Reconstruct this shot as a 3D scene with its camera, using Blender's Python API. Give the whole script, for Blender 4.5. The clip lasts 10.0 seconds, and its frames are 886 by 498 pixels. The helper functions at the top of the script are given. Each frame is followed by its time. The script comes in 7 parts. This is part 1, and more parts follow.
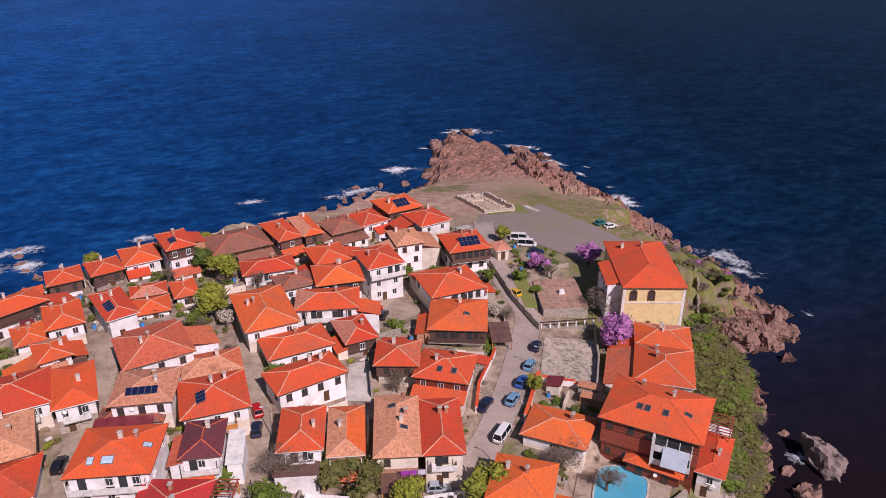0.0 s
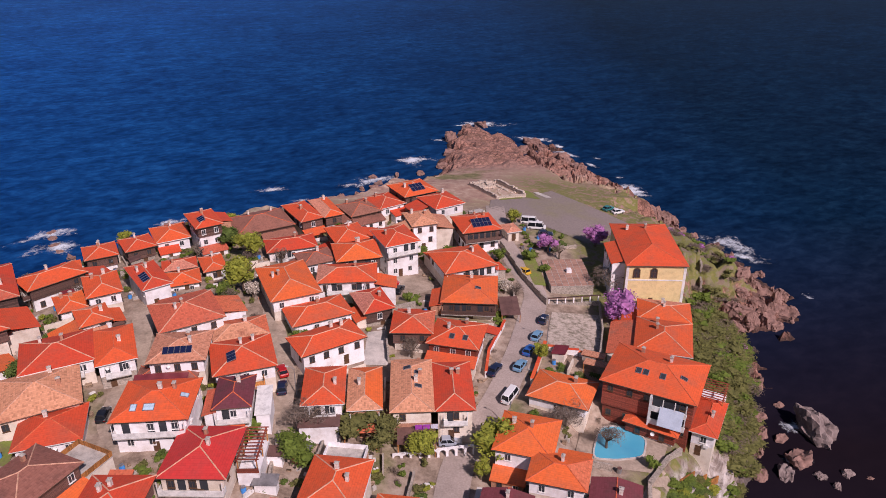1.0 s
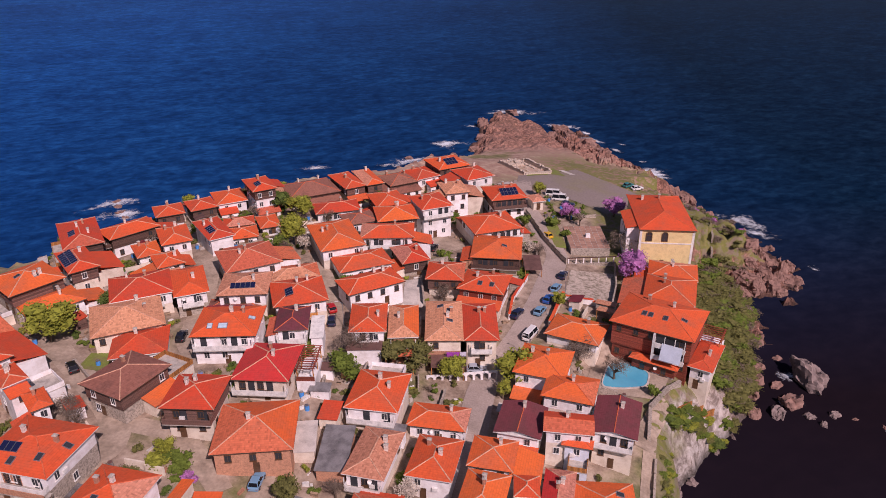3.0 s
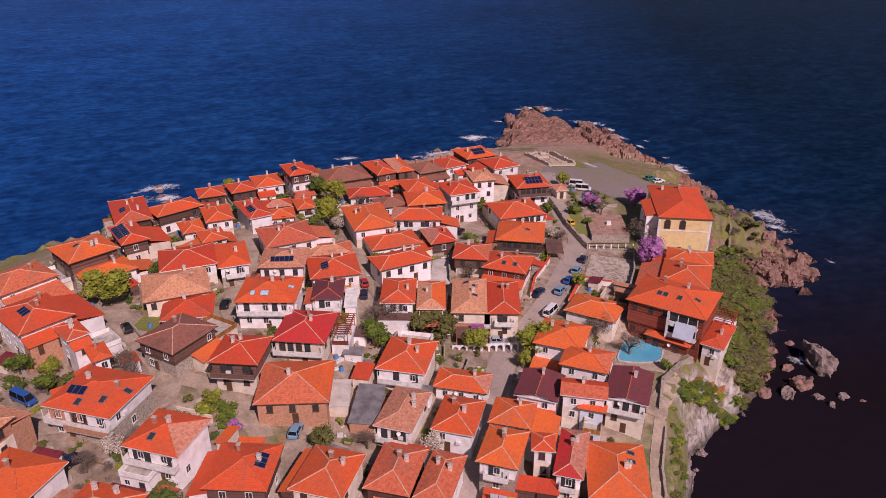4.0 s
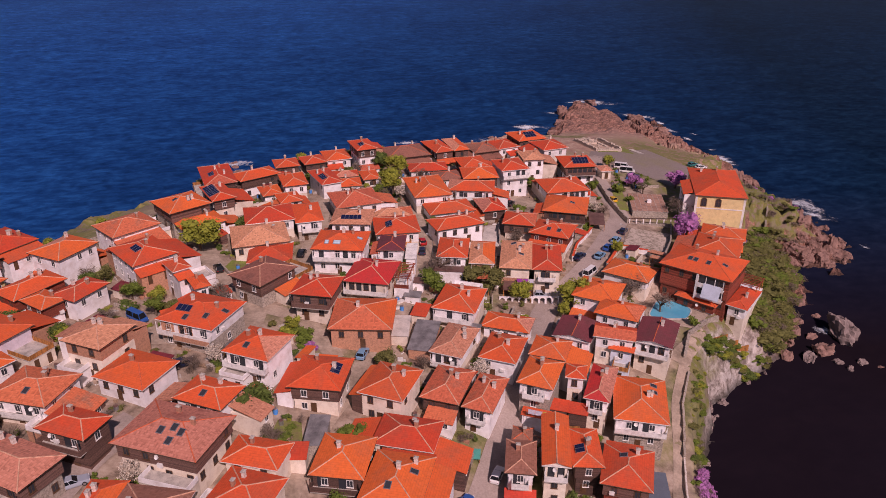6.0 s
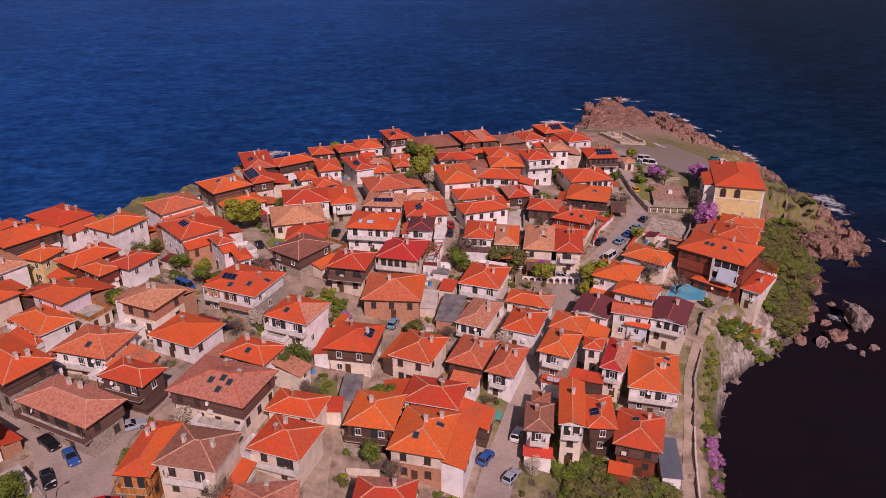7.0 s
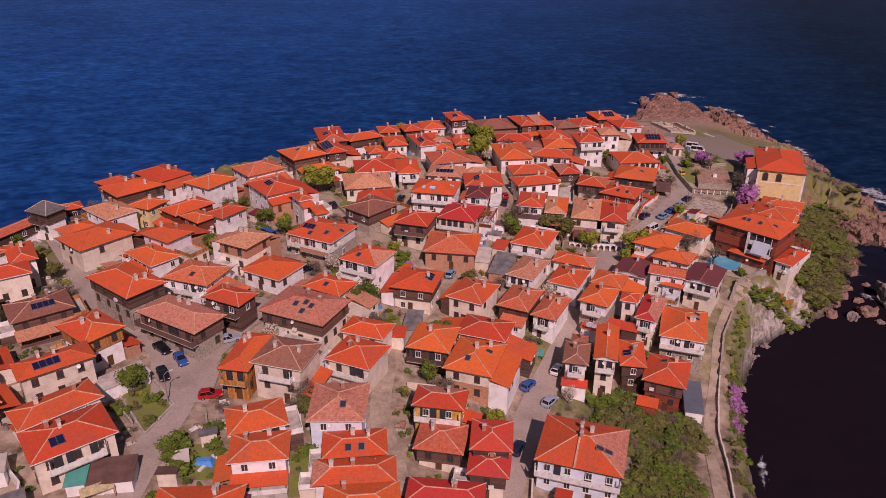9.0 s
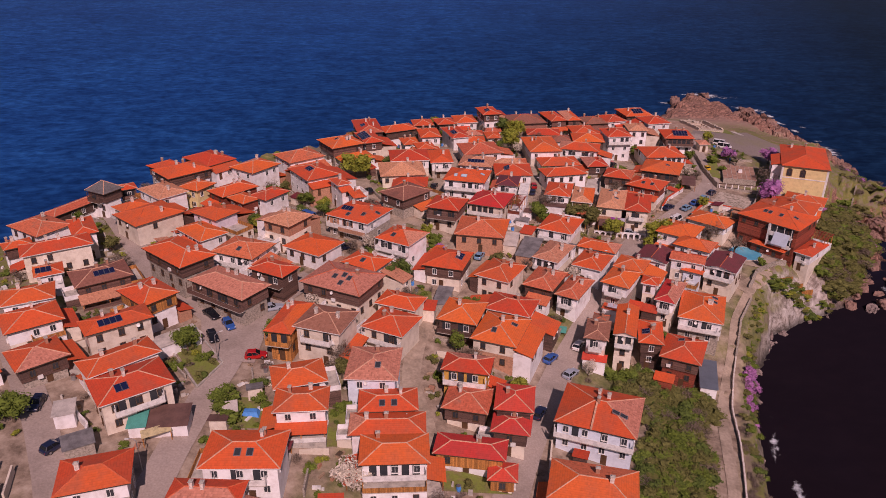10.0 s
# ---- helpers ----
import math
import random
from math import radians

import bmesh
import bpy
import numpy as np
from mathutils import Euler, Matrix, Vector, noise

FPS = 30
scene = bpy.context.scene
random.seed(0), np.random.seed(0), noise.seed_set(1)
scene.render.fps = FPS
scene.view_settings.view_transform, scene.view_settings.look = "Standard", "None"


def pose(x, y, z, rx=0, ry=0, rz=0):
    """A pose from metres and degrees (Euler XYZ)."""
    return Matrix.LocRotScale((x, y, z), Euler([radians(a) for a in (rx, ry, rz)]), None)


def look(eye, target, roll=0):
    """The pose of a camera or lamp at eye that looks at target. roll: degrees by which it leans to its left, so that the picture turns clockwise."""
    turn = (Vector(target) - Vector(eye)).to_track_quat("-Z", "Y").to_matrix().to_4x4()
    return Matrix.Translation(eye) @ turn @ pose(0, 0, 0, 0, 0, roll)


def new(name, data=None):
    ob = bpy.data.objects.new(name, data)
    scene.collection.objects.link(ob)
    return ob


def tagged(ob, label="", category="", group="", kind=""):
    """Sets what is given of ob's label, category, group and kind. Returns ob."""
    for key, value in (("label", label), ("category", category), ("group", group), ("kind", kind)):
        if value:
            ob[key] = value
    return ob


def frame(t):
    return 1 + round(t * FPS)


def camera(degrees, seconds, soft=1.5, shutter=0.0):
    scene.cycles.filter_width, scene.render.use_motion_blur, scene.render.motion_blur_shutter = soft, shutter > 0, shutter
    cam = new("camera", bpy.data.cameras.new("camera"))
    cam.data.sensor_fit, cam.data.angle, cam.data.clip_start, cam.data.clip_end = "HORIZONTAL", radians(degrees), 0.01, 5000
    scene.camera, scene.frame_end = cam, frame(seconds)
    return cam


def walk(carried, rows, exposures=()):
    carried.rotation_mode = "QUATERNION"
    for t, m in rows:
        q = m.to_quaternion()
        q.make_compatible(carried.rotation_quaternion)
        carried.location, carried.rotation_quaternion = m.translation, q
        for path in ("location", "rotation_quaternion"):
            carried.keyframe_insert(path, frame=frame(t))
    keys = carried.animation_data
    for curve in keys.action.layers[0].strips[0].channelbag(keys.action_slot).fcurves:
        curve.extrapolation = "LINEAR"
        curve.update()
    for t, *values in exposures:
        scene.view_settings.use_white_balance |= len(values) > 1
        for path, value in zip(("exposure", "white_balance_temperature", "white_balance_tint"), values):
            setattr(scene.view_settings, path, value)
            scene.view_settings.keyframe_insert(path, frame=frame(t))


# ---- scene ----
cam = camera(62.0, 10.0, 0.9)
PATH = [
    (0, (-0.490, 0.586, 101.399), (-0.496, 2.210, 100.625), -0.2),
    (0.5, (-0.339, -4.470, 101.291), (-0.364, -2.845, 100.517), -0.2),
    (1, (-0.157, -9.691, 101.182), (-0.198, -8.068, 100.406), -0.3),
    (1.5, (0.024, -14.894, 101.118), (-0.035, -13.271, 100.341), -0.3),
    (2, (0.179, -20.220, 101.105), (0.103, -18.599, 100.328), -0.3),
    (2.5, (0.333, -25.472, 101.097), (0.239, -23.851, 100.319), -0.3),
    (3.8, (0.736, -39.060, 100.929), (0.575, -37.444, 100.152), -0.2),
    (4, (0.832, -41.157, 100.917), (0.657, -39.542, 100.141), -0.1),
    (4.5, (1.197, -46.359, 100.864), (0.991, -44.746, 100.091), -0.1),
    (5, (1.731, -51.702, 100.819), (1.494, -50.094, 100.046), -0.0),
    (6.3, (3.647, -65.152, 100.614), (3.333, -63.556, 99.842), -0.0),
    (6.5, (3.982, -67.215, 100.596), (3.656, -65.622, 99.825), 0.0),
    (7, (4.910, -72.399, 100.513), (4.552, -70.813, 99.741), 0.1),
    (7.5, (5.943, -77.402, 100.373), (5.555, -75.823, 99.600), 0.1),
    (8, (7.079, -82.486, 100.187), (6.660, -80.915, 99.416), 0.2),
    (8.5, (8.396, -87.411, 100.002), (7.944, -85.847, 99.233), 0.2),
    (9, (9.779, -92.470, 99.847), (9.293, -90.917, 99.076), 0.3),
    (9.5, (11.314, -97.382, 99.698), (10.795, -95.839, 98.930), 0.3),
    (10, (12.938, -102.381, 99.582), (12.383, -100.850, 98.816), 0.4),
]
walk(cam, [(t, look(eye, target, roll)) for t, eye, target, roll in PATH], exposures=[(0.0, 0.0, 6400, 35.0), (2.5, -0.11, 6650, 42.0), (10.0, -0.46, 7300, 54.0)])

# ---- world, sun and exposure ----
SUN_AZ, SUN_EL = 148.0, 43.0   # degrees clockwise from +y, degrees above the horizon
world = bpy.data.worlds.new("sky")
scene.world = world
world.use_nodes = True
sky = world.node_tree.nodes.new("ShaderNodeTexSky")
sky.sky_type, sky.sun_disc = "NISHITA", False
sky.sun_elevation, sky.sun_rotation = radians(SUN_EL), radians(SUN_AZ)
sky.air_density, sky.dust_density, sky.ozone_density = 1.0, 0.6, 2.0
back = world.node_tree.nodes["Background"]
back.inputs["Strength"].default_value = 0.05
world.node_tree.links.new(sky.outputs[0], back.inputs["Color"])
sun = new("sun", bpy.data.lights.new("sun", "SUN"))
sun.data.energy, sun.data.angle, sun.data.color = 3.95, radians(0.53), (1.0, 0.94, 0.85)
sa, se = radians(SUN_AZ), radians(SUN_EL)
sun.matrix_world = look((0, 0, 0), (-math.sin(sa) * math.cos(se), -math.cos(sa) * math.cos(se), -math.sin(se)))
sun.location = (0, 0, 300)


# ---- materials ----
def shader(name, rough=0.7, metal=0.0):
    """A node material; gives it, its links and a maker of nodes, and the Principled node."""
    m = bpy.data.materials.new(name)
    m.use_nodes = True
    tree = m.node_tree
    p = tree.nodes["Principled BSDF"]
    p.inputs["Roughness"].default_value, p.inputs["Metallic"].default_value = rough, metal

    def node(kind, **kw):
        n = tree.nodes.new("ShaderNode" + kind)
        for k, v in kw.items():
            if k == "op":
                n.operation = v
            elif k == "blend":
                n.blend_type = v
            else:
                n.inputs[k].default_value = v
        return n

    def join(a, b, out=0, to=0):
        tree.links.new(a.outputs[out], b.inputs[to])
    return m, node, join, p


def ramp(node, stops):
    r = node("ValToRGB")
    e = r.color_ramp.elements
    while len(e) < len(stops):
        e.new(0.5)
    for s, (pos, c) in zip(e, stops):
        s.position, s.color = pos, (*c, 1)
    return r


def shade(c, f):
    return tuple(min(1.0, v * f) for v in c)


def plain(name, colour, rough=0.75, metal=0.0, scale=1.2, spread=0.22, grain=14.0, bump=0.15, tint=0.0, patch=None):
    """A painted, plastered or stone surface: broad stains and fine grain, with a slight relief. tint: how far one object differs from the next."""
    m, node, join, p = shader(name, rough, metal)
    co = node("TexCoord")
    n1, n2 = node("TexNoise", Scale=scale, Detail=6.0, Roughness=0.65), node("TexNoise", Scale=grain, Detail=4.0)
    join(co, n1, 3), join(co, n2, 3)
    other = patch or shade(colour, 1 - spread * 1.6)
    r = ramp(node, [(0.3, other), (0.55, colour), (0.8, shade(colour, 1 + spread * 0.5))])
    join(n1, r)
    mul = node("MixRGB", blend="OVERLAY", Fac=0.35)
    join(r, mul, 0, 1), join(n2, mul, 0, 2)
    last = mul
    if tint:
        info, mr = node("ObjectInfo"), node("MapRange")
        mr.inputs["To Min"].default_value, mr.inputs["To Max"].default_value = 1 - tint, 1 + tint
        join(info, mr, 5, 0)
        hsv = node("HueSaturation")
        join(mr, hsv, 0, 2), join(last, hsv, 0, 4)
        last = hsv
    join(last, p, 0, 0)
    b = node("Bump", Strength=bump, Distance=0.05)
    join(n2, b, 0, 2), join(b, p, 0, 5)
    return m


def tiles(name, colour, old, worn=0.5):
    """Clay roof tiles laid in courses: u runs along the eaves and v up the slope, in metres."""
    m, node, join, p = shader(name, 0.8)
    uv, sep = node("TexCoord"), node("SeparateXYZ")
    join(uv, sep, 2)
    du, dv = node("Math", op="DIVIDE"), node("Math", op="DIVIDE")
    du.inputs[1].default_value, dv.inputs[1].default_value = 0.26, 0.38
    join(sep, du, 0), join(sep, dv, 1)
    fu, fv = node("Math", op="FLOOR"), node("Math", op="FLOOR")
    join(du, fu), join(dv, fv)
    cell = node("CombineXYZ")
    join(fu, cell, 0, 0), join(fv, cell, 0, 1)
    white = node("TexWhiteNoise")
    join(cell, white)
    info = node("ObjectInfo")
    co = node("TexCoord")
    stain = node("TexNoise", Scale=0.22, Detail=7.0, Roughness=0.7)
    stain.noise_dimensions = "4D"
    w4 = node("Math", op="MULTIPLY")
    w4.inputs[1].default_value = 40.0
    join(info, w4, 5, 0), join(co, stain, 3, 0)
    m.node_tree.links.new(w4.outputs[0], stain.inputs["W"])
    r = ramp(node, [(0.32, old), (0.32 + 0.25 * (1.2 - worn), colour), (0.85, shade(colour, 1.12))])
    join(stain, r)
    per = ramp(node, [(0.0, (0.6, 0.56, 0.54)), (0.3, (0.93, 0.93, 0.93)), (0.8, (1.06, 1.06, 1.06)), (1.0, (1.2, 1.3, 1.4))])
    join(white, per)
    mul = node("MixRGB", blend="MULTIPLY", Fac=0.04 + 0.8 * worn)
    join(r, mul, 0, 1), join(per, mul, 0, 2)
    # each course's lower edge and each roll between two tiles
    cu, cv = node("Math", op="FRACT"), node("Math", op="FRACT")
    join(du, cu), join(dv, cv)
    roll = node("Math", op="PINGPONG")
    roll.inputs[1].default_value = 0.5
    join(cu, roll)
    edge = node("Math", op="LESS_THAN")
    edge.inputs[1].default_value = 0.14
    join(cv, edge)
    joint = node("MixRGB", blend="MULTIPLY")
    joint.inputs[2].default_value = (0.86, 0.83, 0.82, 1)
    join(edge, joint, 0, 0), join(mul, joint, 0, 1)
    hue = node("HueSaturation")
    mr, mh = node("MapRange"), node("MapRange")
    mr.inputs["To Min"].default_value, mr.inputs["To Max"].default_value = 0.88, 1.1
    mh.inputs["To Min"].default_value, mh.inputs["To Max"].default_value = 0.496, 0.505
    join(info, mr, 5, 0), join(info, mh, 5, 0)
    join(mr, hue, 0, 2), join(mh, hue, 0, 0), join(joint, hue, 0, 4), join(hue, p, 0, 0)
    height = node("Math", op="SUBTRACT")
    join(roll, height, 0, 0), join(cv, height, 0, 1)
    b = node("Bump", Strength=0.55, Distance=0.05)
    join(height, b, 0, 2), join(b, p, 0, 5)
    return m


def boards(name, colour, step=0.22, upright=False, rough=0.75):
    """Weathered wooden boards."""
    m, node, join, p = shader(name, rough)
    co, sep = node("TexCoord"), node("SeparateXYZ")
    join(co, sep, 3)
    along = node("Math", op="DIVIDE")
    along.inputs[1].default_value = step
    if upright:
        add = node("Math", op="ADD")
        join(sep, add, 0, 0), join(sep, add, 1, 1), join(add, along)
    else:
        join(sep, along, 2, 0)
    cut, row = node("Math", op="FRACT"), node("Math", op="FLOOR")
    join(along, cut), join(along, row)
    white = node("TexWhiteNoise")
    cell = node("CombineXYZ")
    join(row, cell), join(cell, white)
    per = ramp(node, [(0.0, shade(colour, 0.62)), (0.5, colour), (1.0, shade(colour, 1.35))])
    join(white, per)
    grain = node("TexNoise", Scale=5.0, Detail=6.0)
    join(co, grain, 3)
    mul = node("MixRGB", blend="OVERLAY", Fac=0.5)
    join(per, mul, 0, 1), join(grain, mul, 0, 2)
    gap = node("Math", op="LESS_THAN")
    gap.inputs[1].default_value = 0.1
    join(cut, gap)
    dark = node("MixRGB", blend="MULTIPLY")
    dark.inputs[2].default_value = (0.35, 0.33, 0.3, 1)
    join(gap, dark, 0, 0), join(mul, dark, 0, 1)
    hue, info, mr = node("HueSaturation"), node("ObjectInfo"), node("MapRange")
    mr.inputs["To Min"].default_value, mr.inputs["To Max"].default_value = 0.75, 1.35
    join(info, mr, 5, 0), join(mr, hue, 0, 2), join(dark, hue, 0, 4), join(hue, p, 0, 0)
    b = node("Bump", Strength=0.4, Distance=0.03)
    join(cut, b, 0, 2), join(b, p, 0, 5)
    return m


TILE = {
    "red": tiles("tile_red", (0.72, 0.09, 0.026), (0.52, 0.1, 0.045), 0.3),
    "orange": tiles("tile_orange", (0.76, 0.125, 0.028), (0.56, 0.125, 0.052), 0.3),
    "old": tiles("tile_old", (0.64, 0.15, 0.07), (0.4, 0.16, 0.1), 0.7),
    "tan": tiles("tile_tan", (0.62, 0.27, 0.155), (0.42, 0.155, 0.09), 0.85),
    "pink": tiles("tile_pink", (0.62, 0.24, 0.155), (0.44, 0.15, 0.1), 0.8),
    "crimson": tiles("tile_crimson", (0.7, 0.058, 0.036), (0.54, 0.07, 0.05), 0.25),
    "brown": tiles("tile_brown", (0.32, 0.13, 0.088), (0.2, 0.09, 0.065), 0.6),
    "purple": tiles("tile_purple", (0.2, 0.045, 0.055), (0.14, 0.05, 0.05), 0.4),
    "grey": tiles("tile_grey", (0.16, 0.15, 0.15), (0.1, 0.09, 0.09), 0.6),
}
WALL = {
    "white": plain("white_render", (0.86, 0.845, 0.85), 0.85, scale=0.5, patch=(0.66, 0.61, 0.58), tint=0.1),
    "cream": plain("cream_render", (0.78, 0.69, 0.58), 0.85, scale=0.5, patch=(0.58, 0.48, 0.38), tint=0.12),
    "yellow": plain("yellow_render", (0.76, 0.6, 0.3), 0.85, spread=0.12),
    "ochre": plain("ochre_render", (0.72, 0.38, 0.08), 0.8, tint=0.08),
    "blue": plain("pale_blue_render", (0.68, 0.75, 0.84), 0.85, spread=0.1),
    "lilac": plain("pale_lilac_render", (0.68, 0.6, 0.66), 0.85, spread=0.12),
    "brick": plain("bare_brick_infill", (0.52, 0.26, 0.16), 0.9, scale=2.5, grain=9.0, bump=0.4, tint=0.12),
    "stone": plain("rubble_stone", (0.42, 0.36, 0.3), 0.9, scale=3.0, spread=0.4, grain=4.0, bump=0.8, tint=0.1),
    "wood": boards("dark_boards", (0.13, 0.07, 0.055)),
    "redwood": boards("red_brown_boards", (0.26, 0.055, 0.03)),
    "honey": boards("honey_boards", (0.42, 0.17, 0.045), upright=True),
}
RIDGE = plain("ridge_mortar", (0.7, 0.38, 0.25), 0.85, scale=1.5, spread=0.3)
RIDGE_RED = plain("ridge_tile", (0.7, 0.15, 0.06), 0.8, scale=2.0, spread=0.3)
SOFFIT = boards("soffit_boards", (0.1, 0.06, 0.04))
GLASS, gn, gj, gp = shader("window_glass", 0.06)
gp.inputs["Base Color"].default_value, gp.inputs["IOR"].default_value = (0.045, 0.048, 0.056, 1), 1.5
FRAME = plain("white_frame", (0.78, 0.77, 0.74), 0.5, bump=0.0)
FRAME_BROWN = plain("brown_frame", (0.12, 0.06, 0.03), 0.5, bump=0.0)
CHIMNEY = plain("chimney_render", (0.72, 0.66, 0.6), 0.9, scale=3.0, patch=(0.42, 0.3, 0.22))
CHIMNEY_BRICK = plain("chimney_brick", (0.45, 0.22, 0.14), 0.9, scale=3.0, bump=0.4)
METAL = plain("zinc", (0.5, 0.5, 0.52), 0.4, 0.8, bump=0.05)
# pale blue pane used instead of dark glass in some roof windows
PALE_PANE = plain("pale_blue_pane", (0.5, 0.68, 0.8), 0.12, spread=0.2, bump=0.0)
CONCRETE = plain("concrete", (0.5, 0.46, 0.41), 0.9, scale=0.8, spread=0.3)
CELL, cn, cj, cp = shader("solar_cell", 0.12)
cp.inputs["Base Color"].default_value = (0.012, 0.018, 0.06, 1)
ALU = plain("aluminium_edge", (0.6, 0.62, 0.65), 0.35, 0.9, bump=0.0)


# ---- mesh helpers ----
class Geo:
    """Collects faces, with their u and v where they are given, for one mesh."""

    def __init__(self):
        self.v, self.f, self.uv = [], [], []

    def face(self, pts, uv=None):
        n = len(self.v)
        self.v += [tuple(p) for p in pts]
        self.f.append(tuple(range(n, n + len(pts))))
        self.uv += list(uv) if uv else [(p[0] + p[1], p[2]) for p in pts]
        return self

    def box(self, x0, x1, y0, y1, z0, z1, taper=0.0, m=None):
        """A box; taper draws its top in; m: a matrix for it."""
        t = taper
        b = [(x0, y0, z0), (x1, y0, z0), (x1, y1, z0), (x0, y1, z0)]
        u = [(x0 + t, y0 + t, z1), (x1 - t, y0 + t, z1), (x1 - t, y1 - t, z1), (x0 + t, y1 - t, z1)]
        if m is not None:
            b, u = [m @ Vector(p) for p in b], [m @ Vector(p) for p in u]
        self.face(b[::-1]).face(u)
        for i in range(4):
            j = (i + 1) % 4
            self.face((b[i], b[j], u[j], u[i]))
        return self

    def tube(self, p, q, r0, r1=None, sides=6):
        """A tapered round bar from p to q."""
        p, q = Vector(p), Vector(q)
        r1 = r0 if r1 is None else r1
        turn = (q - p).to_track_quat("Z", "Y")
        a = [p + turn @ Vector((r0 * math.cos(k * math.tau / sides), r0 * math.sin(k * math.tau / sides), 0)) for k in range(sides)]
        b = [q + turn @ Vector((r1 * math.cos(k * math.tau / sides), r1 * math.sin(k * math.tau / sides), 0)) for k in range(sides)]
        for k in range(sides):
            j = (k + 1) % sides
            self.face((a[k], a[j], b[j], b[k]))
        self.face(b)
        self.face(a[::-1])
        return self

    def cap(self, p, q, wide=0.36, high=0.1):
        """A row of half-round tiles from p to q."""
        p, q = Vector(p), Vector(q)
        side = (q - p).cross(Vector((0, 0, 1))).normalized() * wide / 2
        up = Vector((0, 0, high))
        a = [p - side - up * 0.5, p - side * 0.6 + up * 0.6, p + side * 0.6 + up * 0.6, p + side - up * 0.5]
        b = [v + q - p for v in a]
        for k in range(3):
            self.face((a[k], b[k], b[k + 1], a[k + 1]))
        self.face(a)
        self.face(b[::-1])
        return self

    def mesh(self, name, mat, smooth=False):
        me = bpy.data.meshes.new(name)
        me.from_pydata(self.v, [], self.f)
        layer = me.uv_layers.new(name="UVMap")
        layer.data.foreach_set("uv", np.array(self.uv, dtype=np.float32).ravel())
        me.materials.append(mat)
        if smooth:
            me.polygons.foreach_set("use_smooth", [True] * len(me.polygons))
        return me


def put(name, me, parent=None, m=None, label=""):
    """An object of a mesh, under its thing."""
    ob = new(name, me)
    if m is not None:
        ob.matrix_basis = m
    ob.parent = parent
    if label:
        ob["label"] = label
    return ob


def part(name, geo, mat, parent, label="", m=None, smooth=False):
    return put(name, geo.mesh(name, mat, smooth), parent, m, label)


# ---- the lie of the land ----
LAND = (22.165, -10.679, 2.0, -8.227, 7.417, -2.013, 2.644, -2.038, 2.502, -1.585)
KNOLLS = [(11, 160.7, 1.22), (12, 116, -0.69), (-1.6, 87, -1.82), (19, 132.5, 1.01), (23.4, 117, 2.59), (-5.8, 28.7, -1.56), (-8.4, 14.7, -2.21), (-66.9, 0.9, 1.60), (-73.7, 2.7, -2.23), (-73, -33, -0.46), (16, 181, 0.73), (12, 189, 0.44), (33, 160, 0.37), (27, 208, -0.10), (12, 210, -0.06), (52, 182, 0.15), (2, 243, -1.55), (-0.3, 280, 2.13), (52, 230, -3.59), (50, 150, 1.92), (26, 35, -2.15), (25.6, 47, -1.68), (20, 0, 0.67), (20, -30, 2.04), (-130, 0, -0.81), (-140, 60, 0.00), (-41, 82, 3.40), (-56, 63, -0.51), (-46, 57, 2.21), (-31, 95, 0.28)]
HOLLOWS = [(-30, 87, -3.08), (-8.4, 110, -0.58), (-32, 73, 1.09), (-88, 120, -1.07), (-67, 122, 0.98), (-33.5, 51, -5.50), (-26, 54, 2.86), (-48, 37, 0.28), (-85, 82.5, 1.10), (-3, 47.8, 0.21), (28.6, 77.7, -2.31), (-32, 31, 2.62), (-32, 13, -0.40), (-39, 27, -0.54), (-66, 21, 0.92), (-59, 39, 0.45), (26, 66.6, 2.34), (-105, 16, -1.87), (-27, -1.2, 0.01), (-38, -12.4, 0.49), (-115, 20.6, 1.45), (-13, 10, 1.59), (-14, 110.7, 1.62), (-13.4, 149, -2.07), (-57, 84, -1.76), (24.6, 92.7, 2.22), (24.6, 132, -2.80)]


def plateau(x, y):
    """Height of the town's ground, as if no cliff cut it."""
    u, v = (x + 30) / 100, (y - 80) / 100
    u, v = max(-1.5, min(1.2, u)), max(-1.6, min(2.2, v))
    c = LAND
    z = c[0] + c[1] * u + c[2] * v + c[3] * u * u + c[4] * u * v + c[5] * v * v + c[6] * u**3 + c[7] * u * u * v + c[8] * u * v * v + c[9] * v**3
    for px, py, k in KNOLLS + HOLLOWS:
        q = ((x - px) ** 2 + (y - py) ** 2) / 450.0
        if q < 9:
            z += k * math.exp(-q)
    return max(z, 7.0)


SHORE = [(60, -420), (44, -120), (38.5, -30), (37, 0), (34.5, 20), (32, 32), (32, 42), (32.6, 54), (34, 64), (37.4, 77), (44, 86.5), (52, 93.5), (57, 105),
         (62, 117), (66, 126), (69, 137), (72, 148), (83, 150), (91, 158), (93, 171), (90, 187), (84, 198), (77, 207), (73, 217), (67, 231), (64, 249)]
SHORE_NORTH = [(58, 262), (48, 286), (40, 303), (33, 316), (26, 311), (20, 322), (11, 335), (4, 335), (-4, 325), (-7, 300), (-9, 270), (-12, 250), (-20, 230), (-36, 217),
               (-55, 204), (-72, 193), (-88, 181), (-102, 165), (-114, 148), (-124, 134), (-134, 119), (-139, 100), (-143, 80), (-147, 55), (-151, 25), (-159, -10), (-172, -80), (-230, -420)]
COAST = np.array(SHORE + SHORE_NORTH, dtype=float)


